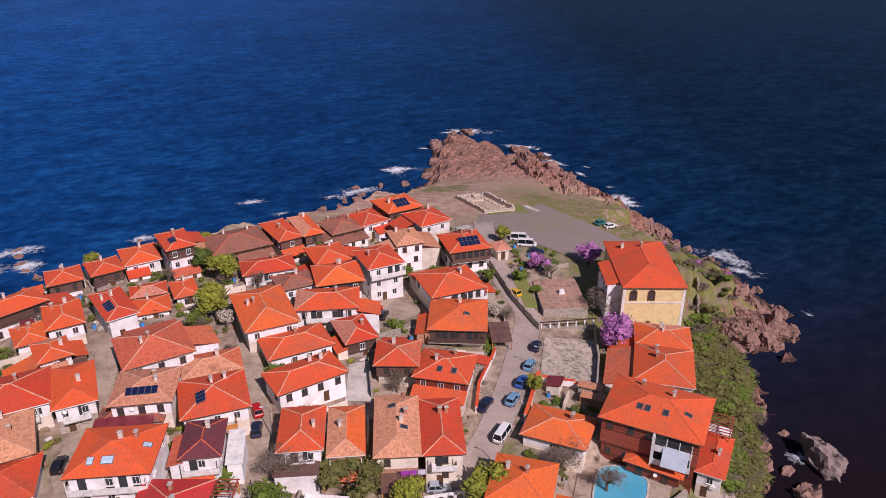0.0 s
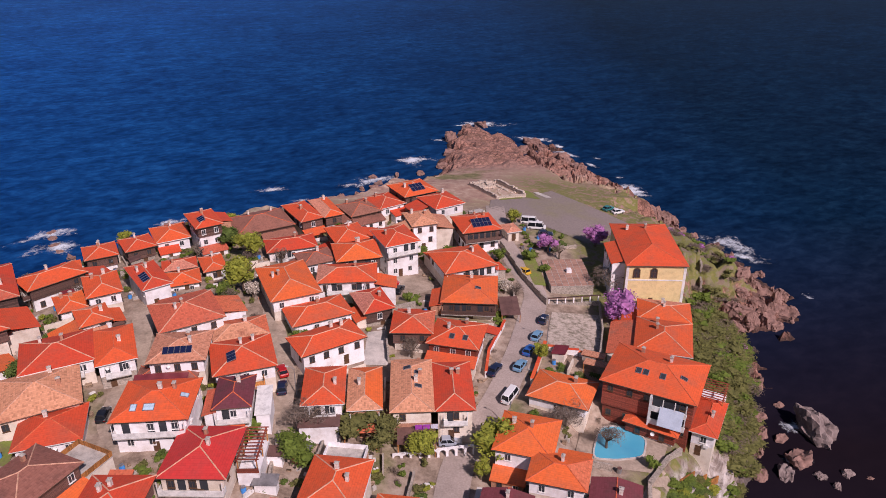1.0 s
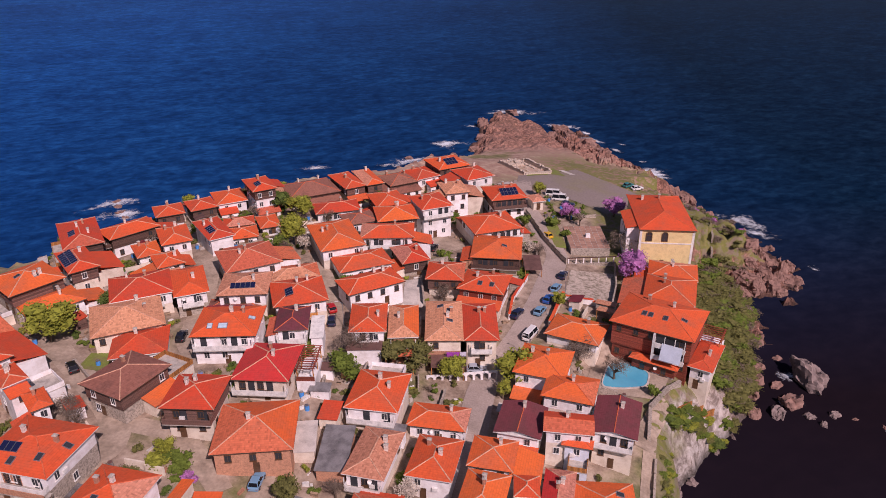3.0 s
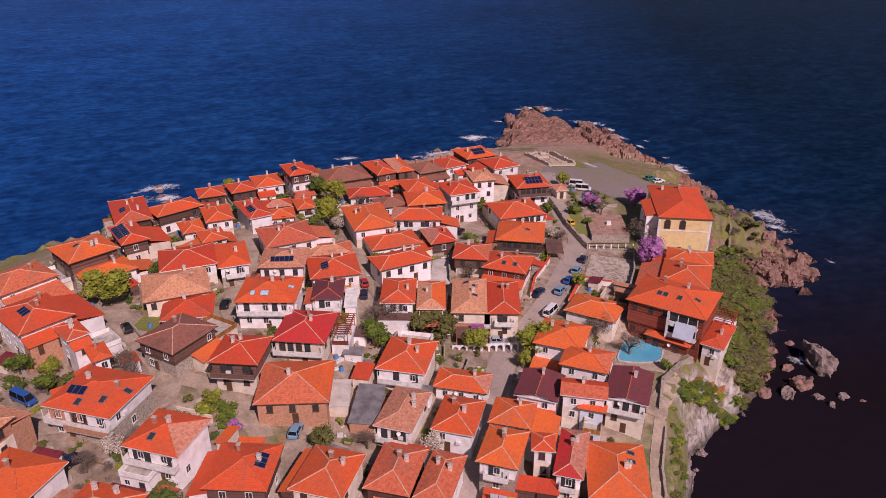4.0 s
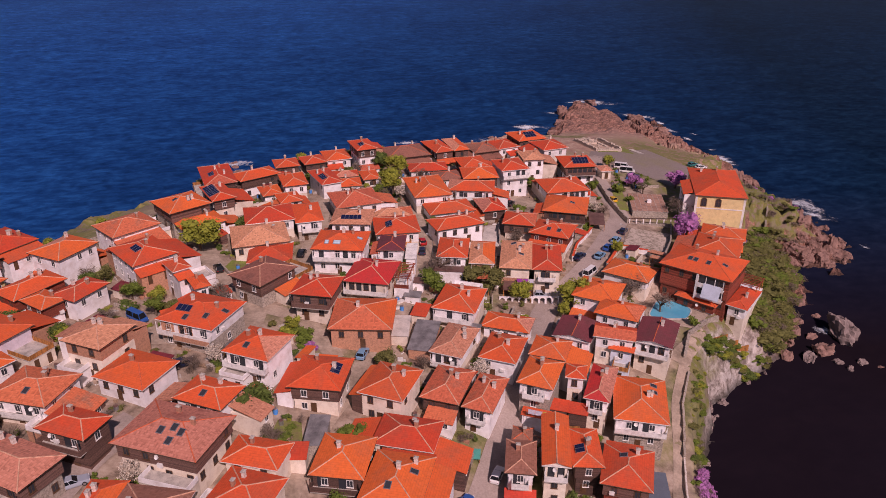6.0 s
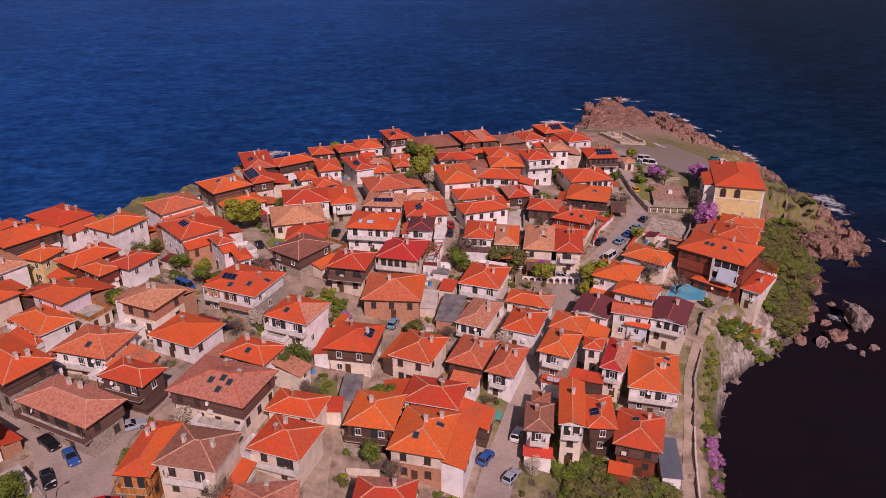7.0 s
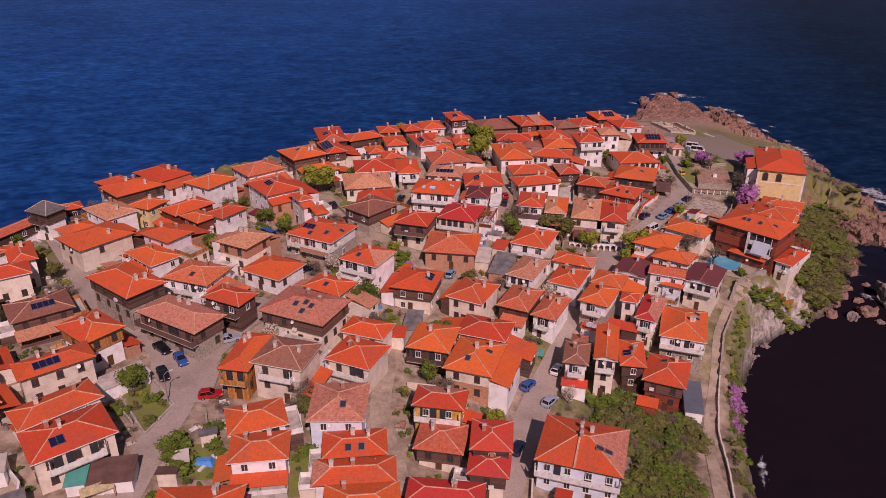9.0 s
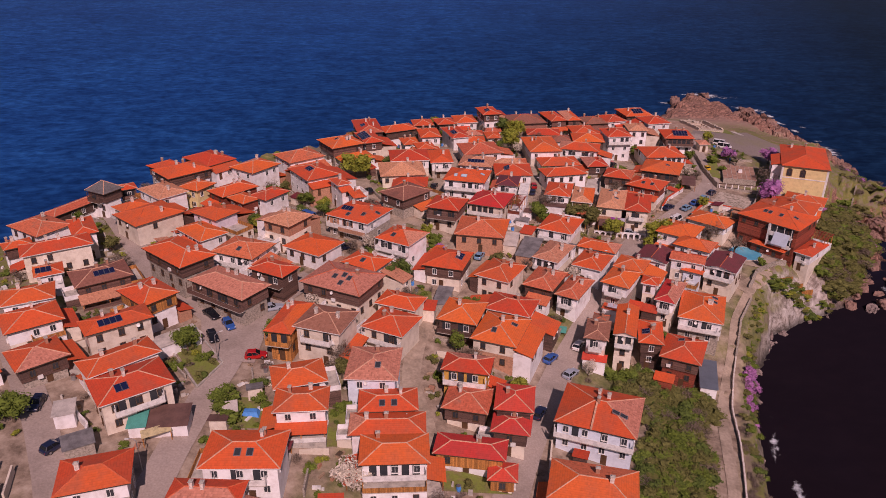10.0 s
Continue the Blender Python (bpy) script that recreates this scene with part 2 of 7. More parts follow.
def inland(x, y):
    """Distance from the shore, minus out at sea, for arrays of places."""
    a, b = COAST, np.roll(COAST, -1, axis=0)
    best = np.full(x.shape, 1e9)
    odd = np.zeros(x.shape, dtype=bool)
    for (ax, ay), (bx, by) in zip(a, b):
        dx, dy = bx - ax, by - ay
        k = np.clip(((x - ax) * dx + (y - ay) * dy) / (dx * dx + dy * dy), 0, 1)
        best = np.minimum(best, np.hypot(x - ax - k * dx, y - ay - k * dy))
        if by != ay:
            odd ^= ((ay > y) != (by > y)) & (x < dx * (y - ay) / dy + ax)
    return np.where(odd, best, -best)


def reach(x, y):
    """How far in from the shore the cliff takes to climb."""
    if y > 215:
        return 9.0 if x < 24 else 13.0
    if x > 20 and y < 92:
        return 5.6 + 5.0 * max(0.0, min(1.0, (y - 68) / 22))
    if x > -15:
        return 10.5 + 17.0 * max(0.0, min(1.0, (y - 128) / 25)) * max(0.0, min(1.0, (x - 20) / 20))
    return 13.0


def relief(x, y, d):
    """Height of the ground at a place d metres in from the shore."""
    top = plateau(x, y)
    if y > 215:
        top *= 1 - 0.42 * min(1, (y - 215) / 70)
    w = reach(x, y)
    n = noise.fractal(Vector((x * 0.09, y * 0.09, 3.1)), 0.9, 2.1, 5)
    d = d + (3.2 if x < 20 or y > 112 else 1.5) * n * min(1.0, max(0.0, (w + 8 - d) / 8))
    s = max(0.0, min(1.0, d / w))
    cove = max(0.0, min(1.0, (112 - y) / 14)) if x > 20 else 0.0
    curve = (1 - cove) * s * s * (3 - 2 * s) + cove * (1 - (1 - s) ** 2.1)
    z = top * curve if d > 0 else max(-6.0, d * 0.8)
    wild = max(0.0, min(1.0, (w + 4 - d) / 8))
    reef = 0.0
    if y > 230 and x > 18:
        mid = float(np.interp(y, [234, 258, 280, 308], [39, 32.5, 27.5, 27])) + 1.6 * noise.noise(Vector((y * 0.13, 0.0, 4.0))) + 0.8 * noise.noise(Vector((y * 0.45, 2.0, 4.0)))
        reef = max(0.0, min(1.0, (x - mid) / 4)) * min(1.0, (y - 230) / 12)
        z *= 1 - 0.3 * reef
    if y > 246:
        wild = max(wild, 0.5 * min(1.0, (y - 246) / 14))
    wild = max(wild, 0.95 * reef)
    if wild > 0 and d > -4:
        r = noise.ridged_multi_fractal(Vector((x * 0.16, y * 0.16, z * 0.1)), 0.9, 2.0, 5, 1.0, 2.0)
        q = Vector((x + 3 * n, y - 3 * n, 0)) * 0.17
        block = noise.cell(q) + 0.5 * noise.cell(q * 2.1 + Vector((7, 3, 0)))
        rough = wild * (1.2 * (r - 1.35) + 1.1 * n + (1.7 if y > 212 else 1.9) * (block - 0.15))
        z += rough * (1 - 0.62 * cove) * (0.45 if 176 < y < 226 and x > 25 else 1.0)
        if cove > 0:
            # upright ribs in the pale face above the bay
            z += cove * 0.7 * math.sin(3.14 * s) * noise.ridged_multi_fractal(Vector((y * 0.34, x * 0.1, 8.0)), 0.8, 2.1, 4, 1.0, 2.0)
    # the level terrace round the pool
    q = ((x - 28.5) / 9.0) ** 2 + ((y - 92.0) / 7.0) ** 2
    if q < 1.5 and d > 3:
        z += (14.9 - z) * max(0.0, min(1.0, (1.5 - q) / 0.6))
    # the cleft that cuts the outer reef off from the headland
    if y > 234 and x > 18:
        wide = 2.6 + 1.4 * noise.noise(Vector((y * 0.2, 5.0, 1.0)))
        z -= 6.5 * max(0.0, 1 - abs(x - mid) / wide) * min(1.0, (y - 234) / 14)
    return z


def axis(a, b, fine, far, step):
    """Places along an axis: step apart between a and b, then in growing steps out to far."""
    return np.unique(np.concatenate([np.arange(a, b, step), np.linspace(fine, a, 40), np.linspace(b, far, 6)]))


GX, GY = axis(-172, 98, -420, 130, 1.5), axis(-70, 346, -460, 380, 1.5)
GX, GY = np.unique(np.concatenate([GX, np.arange(27.25, 70, 0.75)])), np.unique(np.concatenate([GY, np.arange(20.75, 112, 0.75)]))
mx, my = np.meshgrid(GX, GY)
INLAND = depth = inland(mx, my)
heights = np.array([[relief(x, y, d) for x, y, d in zip(rx, ry, rd)] for rx, ry, rd in zip(mx.tolist(), my.tolist(), depth.tolist())])


def ground(x, y):
    """Height of the built ground at a place."""
    i = int(np.clip(np.searchsorted(GX, x) - 1, 0, len(GX) - 2))
    j = int(np.clip(np.searchsorted(GY, y) - 1, 0, len(GY) - 2))
    u, v = (x - GX[i]) / (GX[i + 1] - GX[i]), (y - GY[j]) / (GY[j + 1] - GY[j])
    h = heights
    return float((h[j, i] * (1 - u) + h[j, i + 1] * u) * (1 - v) + (h[j + 1, i] * (1 - u) + h[j + 1, i + 1] * u) * v)


def earth_material():
    """Trodden earth and paving in the town, turf on the open ground, bare rock where it is steep or by the sea."""
    m, node, join, p = shader("earth_turf_and_rock", 0.95)
    co, geo, sep, nor = node("TexCoord"), node("NewGeometry"), node("SeparateXYZ"), node("SeparateXYZ")
    join(geo, sep, 0), join(geo, nor, 1)
    big, mid, fine = node("TexNoise", Scale=0.05, Detail=6.0), node("TexNoise", Scale=0.35, Detail=8.0, Roughness=0.7), node("TexNoise", Scale=2.2, Detail=6.0, Roughness=0.75)
    for n in (big, mid, fine):
        join(geo, n, 0, 0)
    soil = ramp(node, [(0.3, (0.12, 0.085, 0.06)), (0.45, (0.27, 0.2, 0.148)), (0.58, (0.4, 0.31, 0.24)), (0.75, (0.52, 0.43, 0.35))])
    bare = ramp(node, [(0.3, (0.24, 0.135, 0.1)), (0.48, (0.42, 0.26, 0.2)), (0.7, (0.6, 0.45, 0.36))])
    turf = ramp(node, [(0.3, (0.05, 0.082, 0.014)), (0.47, (0.115, 0.145, 0.026)), (0.57, (0.19, 0.18, 0.05)), (0.75, (0.3, 0.225, 0.14))])
    rock = ramp(node, [(0.3, (0.075, 0.034, 0.027)), (0.43, (0.22, 0.098, 0.072)), (0.55, (0.38, 0.19, 0.138)), (0.72, (0.5, 0.32, 0.24))])
    join(mid, soil), join(mid, bare), join(mid, turf), join(fine, rock)
    # turf in patches, on the open headland and the slopes to the east
    mixgt = node("MapRange")
    mixgt.inputs["From Min"].default_value, mixgt.inputs["From Max"].default_value = 0.42, 0.52
    join(mid, mixgt)
    east, north, west, open1, open2, where = node("MapRange"), node("MapRange"), node("MapRange"), node("Math", op="MAXIMUM"), node("Math", op="MAXIMUM"), node("Math", op="MULTIPLY")
    east.inputs["From Min"].default_value, east.inputs["From Max"].default_value = 27.0, 31.0
    north.inputs["From Min"].default_value, north.inputs["From Max"].default_value = 186.0, 196.0
    west.inputs["From Min"].default_value, west.inputs["From Max"].default_value = -108.0, -120.0
    join(sep, east, 0, 0), join(sep, north, 1, 0), join(sep, west, 0, 0)
    join(east, open1), join(north, open1, 0, 1), join(open1, open2), join(west, open2, 0, 1)
    join(open2, where), join(mixgt, where, 0, 1)
    rim, thin, scarce = node("MapRange"), node("MapRange"), node("Math", op="MULTIPLY")
    rim.inputs["From Min"].default_value, rim.inputs["From Max"].default_value, rim.inputs["To Min"].default_value = 8.0, 26.0, 0.12
    thin.inputs["From Min"].default_value, thin.inputs["From Max"].default_value, thin.inputs["To Min"].default_value, thin.inputs["To Max"].default_value = 188.0, 200.0, 1.0, 0.0
    keep = node("Math", op="MAXIMUM")
    tipless, grown = node("MapRange"), node("Math", op="MULTIPLY")
    tipless.inputs["From Min"].default_value, tipless.inputs["From Max"].default_value = 252.0, 226.0
    join(sep, tipless, 1, 0), join(where, grown), join(tipless, grown, 0, 1)
    join(sep, rim, 0, 0), join(sep, thin, 1, 0), join(rim, keep), join(thin, keep, 0, 1), join(grown, scarce), join(keep, scarce, 0, 1)
    weeds, weedy = node("MapRange"), node("Math", op="MAXIMUM")
    weeds.inputs["From Min"].default_value, weeds.inputs["From Max"].default_value, weeds.inputs["To Max"].default_value = 0.56, 0.66, 0.75
    join(big, weeds), join(scarce, weedy), join(weeds, weedy, 0, 1)
    a = node("MixRGB")
    plot, dusty = node("MixRGB"), node("MapRange")
    dusty.inputs["From Min"].default_value, dusty.inputs["From Max"].default_value = 186.0, 196.0
    join(sep, dusty, 1, 0), join(dusty, plot, 0, 0), join(soil, plot, 0, 1), join(bare, plot, 0, 2)
    join(weedy, a, 0, 0), join(plot, a, 0, 1), join(turf, a, 0, 2)
    grey = ramp(node, [(0.3, (0.085, 0.066, 0.053)), (0.42, (0.24, 0.2, 0.17)), (0.52, (0.45, 0.4, 0.36)), (0.68, (0.68, 0.64, 0.61))])
    broad = node("TexNoise", Scale=0.45, Detail=9.0, Roughness=0.72, Distortion=0.6)
    join(geo, broad, 0, 0), join(broad, grey)
    cove = node("MapRange")
    cove.inputs["From Min"].default_value, cove.inputs["From Max"].default_value = 112.0, 92.0
    join(sep, cove, 1, 0)
    dull = ramp(node, [(0.3, (0.05, 0.04, 0.03)), (0.47, (0.13, 0.105, 0.078)), (0.6, (0.22, 0.185, 0.145)), (0.78, (0.42, 0.38, 0.34))])
    inner, pale = node("MapRange"), node("MixRGB")
    inner.inputs["From Min"].default_value, inner.inputs["From Max"].default_value = 60.0, 72.0
    join(broad, dull), join(sep, inner, 1, 0), join(inner, pale, 0, 0), join(dull, pale, 0, 1), join(grey, pale, 0, 2)
    stone = node("MixRGB")
    join(cove, stone, 0, 0), join(rock, stone, 0, 1), join(pale, stone, 0, 2)
    # rock by steepness and low down
    steep = node("MapRange")
    steep.inputs["From Min"].default_value, steep.inputs["From Max"].default_value = 0.66, 0.48
    wob = node("Math", op="MULTIPLY_ADD")
    wob.inputs[1].default_value, wob.inputs[2].default_value = 0.16, -0.08
    add = node("Math", op="ADD")
    join(mid, wob), join(nor, add, 2, 0), join(wob, add, 0, 1), join(add, steep)
    low = node("MapRange")
    low.inputs["From Min"].default_value, low.inputs["From Max"].default_value = 6.0, 3.0
    join(sep, low, 2, 0)
    tip = node("MapRange")
    tip.inputs["From Min"].default_value, tip.inputs["From Max"].default_value, tip.inputs["To Max"].default_value = 243.0, 262.0, 0.9
    ragged = node("Math", op="MULTIPLY_ADD")
    ragged.inputs[1].default_value = 36.0
    shift = node("Math", op="SUBTRACT")
    shift.inputs[1].default_value = 18.0
    join(mid, ragged), join(sep, ragged, 1, 2), join(ragged, shift), join(shift, tip)
    m1, m2 = node("Math", op="MAXIMUM"), node("Math", op="MAXIMUM")
    join(steep, m1), join(low, m1, 0, 1), join(m1, m2), join(tip, m2, 0, 1)
    crack, split = node("TexVoronoi", Scale=0.28), node("MapRange")
    crack.feature = "DISTANCE_TO_EDGE"
    warp = node("TexNoise", Scale=0.5, Detail=4.0)
    split.inputs["From Max"].default_value, split.inputs["To Min"].default_value = 0.16, 0.3
    vec = node("VectorMath", op="MULTIPLY_ADD")
    vec.inputs[1].default_value = (4.0, 4.0, 4.0)
    join(geo, warp, 0, 0), join(warp, vec, 1, 0), join(geo, vec, 0, 2), join(vec, crack), join(crack, split)
    joint, sound = node("MixRGB", blend="MULTIPLY"), node("MapRange")
    sound.inputs["To Min"].default_value, sound.inputs["To Max"].default_value = 0.8, 0.3
    join(cove, sound), join(sound, joint, 0, 0)
    join(stone, joint, 0, 1), join(split, joint, 0, 2)
    brow, south, grass, bare_rock = node("MapRange"), node("MapRange"), node("Math", op="MULTIPLY"), node("Math", op="MULTIPLY")
    lift = node("Math", op="MULTIPLY_ADD")
    lift.inputs[1].default_value = 7.0
    brow.inputs["From Min"].default_value, brow.inputs["From Max"].default_value, brow.inputs["To Max"].default_value = 8.2, 9.4, 0.95
    south.inputs["From Min"].default_value, south.inputs["From Max"].default_value = 84.0, 77.0
    join(broad, lift), join(sep, lift, 2, 2), join(lift, brow), join(sep, south, 1, 0), join(brow, grass), join(south, grass, 0, 1)
    hold = node("Math", op="SUBTRACT")
    hold.inputs[0].default_value = 1.0
    join(grass, hold, 0, 1), join(m2, bare_rock), join(hold, bare_rock, 0, 1)
    b = node("MixRGB")
    join(bare_rock, b, 0, 0), join(a, b, 0, 1), join(joint, b, 0, 2)
    # wet dark foot of the rocks
    wet = node("MapRange")
    wet.inputs["From Min"].default_value, wet.inputs["From Max"].default_value = 0.4, 2.4
    wet.inputs["To Min"].default_value = 0.28
    join(sep, wet, 2, 0)
    c = node("MixRGB", blend="MULTIPLY", Fac=1.0)
    join(b, c, 0, 1), join(wet, c, 0, 2), join(c, p, 0, 0)
    rise = node("Math", op="MULTIPLY_ADD")
    rise.inputs[1].default_value = 1.2
    join(split, rise), join(fine, rise, 0, 2)
    bump = node("Bump", Strength=0.9, Distance=0.7)
    join(rise, bump, 0, 2), join(bump, p, 0, 5)
    return m


EARTH = earth_material()
nx, ny = len(GX), len(GY)
me = bpy.data.meshes.new("ground")
verts = np.stack([mx.ravel(), my.ravel(), heights.ravel()], axis=1)
quads = [(j * nx + i, j * nx + i + 1, (j + 1) * nx + i + 1, (j + 1) * nx + i) for j in range(ny - 1) for i in range(nx - 1)
         if max(heights[j, i], heights[j, i + 1], heights[j + 1, i], heights[j + 1, i + 1]) > -4]
me.from_pydata(verts.tolist(), [], quads)
rugged = [INLAND[q[0] // nx, q[0] % nx] < 15 and my[q[0] // nx, 0] > 100 or my[q[0] // nx, 0] > 244 for q in quads]
me.polygons.foreach_set("use_smooth", [not r for r in rugged])
me.materials.append(EARTH)
tagged(new("ground", me), "rocky headland of earth, turf and reddish stone above the sea", "ground", kind="structure")

# ---- the sea ----
def sea_material():
    m, node, join, p = shader("sea_water", 0.3)
    geo, mp, far = node("NewGeometry"), node("Mapping"), node("Mapping")
    join(geo, mp, 0), join(geo, far, 0)
    mp.vector_type = far.vector_type = "TEXTURE"
    mp.inputs["Rotation"].default_value, mp.inputs["Scale"].default_value = (0, 0, 0.45), (1.6, 1.0, 1.0)
    far.inputs["Rotation"].default_value, far.inputs["Scale"].default_value = (0, 0, 0.3), (1.7, 1.0, 1.0)
    swell, chop, deep = node("TexNoise", Scale=0.1, Detail=3.0, Roughness=0.55, Distortion=0.4), node("TexNoise", Scale=0.3, Detail=3.0, Roughness=0.6, Distortion=0.4), node("TexNoise", Scale=0.012, Detail=4.0)
    join(far, swell), join(mp, chop), join(geo, deep, 0, 0)
    # bluer west, darker east, near black in the bay: weaker sky reflection painted as colour
    sep, eastward, bay1, bay2, bay = node("SeparateXYZ"), node("MapRange"), node("MapRange"), node("MapRange"), node("Math", op="MULTIPLY")
    eastward.inputs["From Min"].default_value, eastward.inputs["From Max"].default_value = -280.0, 130.0
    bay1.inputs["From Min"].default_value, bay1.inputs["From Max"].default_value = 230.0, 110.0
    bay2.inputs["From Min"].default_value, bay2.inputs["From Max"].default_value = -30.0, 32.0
    join(geo, sep, 0), join(sep, eastward, 0, 0), join(sep, bay1, 1, 0), join(sep, bay2, 0, 0), join(bay1, bay), join(bay2, bay, 0, 1)
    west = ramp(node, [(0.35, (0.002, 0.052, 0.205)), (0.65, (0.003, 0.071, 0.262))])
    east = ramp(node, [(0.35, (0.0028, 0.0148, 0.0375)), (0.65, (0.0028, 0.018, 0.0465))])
    bay_dark = ramp(node, [(0.35, (0.0128, 0.0084, 0.0124)), (0.65, (0.014, 0.0104, 0.0168))])
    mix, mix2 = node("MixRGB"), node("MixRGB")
    join(deep, west), join(deep, east), join(deep, bay_dark)
    join(eastward, mix, 0, 0), join(west, mix, 0, 1), join(east, mix, 0, 2)
    join(bay, mix2, 0, 0), join(mix, mix2, 0, 1), join(bay_dark, mix2, 0, 2)
    # light crests and shaded troughs of chop and swell, painted into the colour
    crest_light, wave = ramp(node, [(0.34, (0.6, 0.64, 0.68)), (0.5, (1.0, 1.0, 1.0)), (0.66, (1.7, 1.5, 1.35))]), node("MixRGB", blend="MULTIPLY")
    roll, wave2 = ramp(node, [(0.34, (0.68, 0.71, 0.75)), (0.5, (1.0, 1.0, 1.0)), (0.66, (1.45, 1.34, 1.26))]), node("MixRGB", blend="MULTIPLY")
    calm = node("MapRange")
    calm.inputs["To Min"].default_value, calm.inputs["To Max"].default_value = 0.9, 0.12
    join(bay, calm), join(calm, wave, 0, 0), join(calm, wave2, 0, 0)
    join(chop, crest_light), join(mix2, wave, 0, 1), join(crest_light, wave, 0, 2), join(swell, roll), join(wave, wave2, 0, 1), join(roll, wave2, 0, 2), join(wave2, p, 0, 0)
    p.inputs["Specular IOR Level"].default_value = 0.003
    p.inputs["IOR"].default_value = 1.33
    b1, b2 = node("Bump", Strength=0.2, Distance=1.5), node("Bump", Strength=0.3, Distance=0.4)
    join(swell, b1, 0, 2), join(chop, b2, 0, 2), join(b1, b2, 0, 3), join(b2, p, 0, 5)
    return m


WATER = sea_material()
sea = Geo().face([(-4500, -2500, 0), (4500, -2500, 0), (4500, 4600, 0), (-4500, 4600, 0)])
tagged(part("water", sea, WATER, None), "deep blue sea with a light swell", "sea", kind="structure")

# ---- houses ----
def window_mesh(mat, name):
    g = Geo()
    w, h, t, y = 0.52, 0.68, 0.09, -0.07
    g.box(-w, w, y, 0.03, h - t, h).box(-w, w, y, 0.03, -h, -h + t)
    g.box(-w, -w + t, y, 0.03, -h + t, h - t).box(w - t, w, y, 0.03, -h + t, h - t)
    g.box(-0.03, 0.03, y + 0.02, 0.03, -h + t, h - t)
    g.box(-w - 0.06, w + 0.06, y - 0.08, 0.03, -h - 0.06, -h)
    return g.mesh(name, mat)


WINDOW = {"white": window_mesh(FRAME, "window"), "brown": window_mesh(FRAME_BROWN, "window")}
PANE = Geo().box(-0.44, 0.44, -0.02, 0.02, -0.6, 0.6).mesh("pane", GLASS)
CHIMNEY_CAP = Geo().box(-0.38, 0.38, -0.31, 0.31, 0, 0.1).box(-0.22, 0.22, -0.16, 0.16, 0.1, 0.26, 0.05).mesh("chimney_cap", CONCRETE)
STACKS = [Geo().box(-0.3, 0.3, -0.23, 0.23, -2.2, 1.05).mesh("chimney", mat) for mat in (CHIMNEY, CHIMNEY_BRICK)]
SKY_FRAME = Geo().box(-0.5, 0.5, -0.65, 0.65, -0.1, 0.09).mesh("skylight", METAL)
SKY_PANE = Geo().box(-0.4, 0.4, -0.55, 0.55, 0.085, 0.105).mesh("pane", GLASS)
SKY_PALE = Geo().box(-0.4, 0.4, -0.55, 0.55, 0.085, 0.105).mesh("pane", PALE_PANE)
ROOF_WORDS = {"red": "red-orange", "orange": "bright orange", "old": "faded", "tan": "sun-bleached tan", "pink": "dusty pink", "crimson": "crimson",
              "brown": "dull brown", "purple": "dark purple", "grey": "grey"}
WALL_WORDS = {"white": "white rendered walls", "cream": "cream rendered walls", "yellow": "yellow rendered walls", "ochre": "ochre walls", "blue": "pale blue walls",
              "lilac": "pale lilac walls", "brick": "bare brick walls", "stone": "stone walls", "wood": "dark timber upper floor", "redwood": "red-brown timber walls",
              "honey": "honey-coloured timber walls"}
TIMBER = ("wood", "redwood", "honey")
FOOT, BUILT, ROADS, PLOTS = [], [], [], []


def roof_rise(x, y, hw, hd, pitch):
    return pitch * max(0.0, min(hw - abs(x), hd - abs(y)))


def on_roof(x, y, hw, hd, pitch, z):
    """A pose on the slope of a hipped roof at a local place, its y up the slope."""
    if hd - abs(y) < hw - abs(x):
        turn = 0 if y < 0 else 180
    else:
        turn = -90 if x < 0 else 90
    return pose(x, y, z + roof_rise(x, y, hw, hd, pitch) + 0.05, 0, 0, turn) @ pose(0, 0, 0, math.degrees(math.atan(pitch)))


def hip_roof(g, hw, hd, z, pitch):
    """Four slopes and, in a list, the lines of ridge and hips."""
    r = min(hw, hd) * pitch
    if hw >= hd:
        a, b = Vector((-(hw - hd), 0, z + r)), Vector((hw - hd, 0, z + r))
    else:
        a, b = Vector((0, -(hd - hw), z + r)), Vector((0, hd - hw, z + r))
    c = [Vector((-hw, -hd, z)), Vector((hw, -hd, z)), Vector((hw, hd, z)), Vector((-hw, hd, z))]
    slant = math.hypot(min(hw, hd), r)
    if hw >= hd:
        front, right, rear, left = (c[0], c[1], b, a), (c[1], c[2], b), (c[2], c[3], a, b), (c[3], c[0], a)
    else:
        front, right, rear, left = (c[0], c[1], a), (c[1], c[2], b, a), (c[2], c[3], b), (c[3], c[0], a, b)
    for f, k in ((front, 0), (right, 1), (rear, 0), (left, 1)):
        g.face(f, [(p[k] + 50, (p.z - z) / max(r, 0.01) * slant + 20) for p in f])
    pairs = [(c[0], a), (c[3], a), (c[1], b), (c[2], b)] if hw >= hd else [(c[0], a), (c[1], a), (c[2], b), (c[3], b)]
    lines = pairs + ([(a, b)] if (b - a).length > 0.5 else [])
    return lines


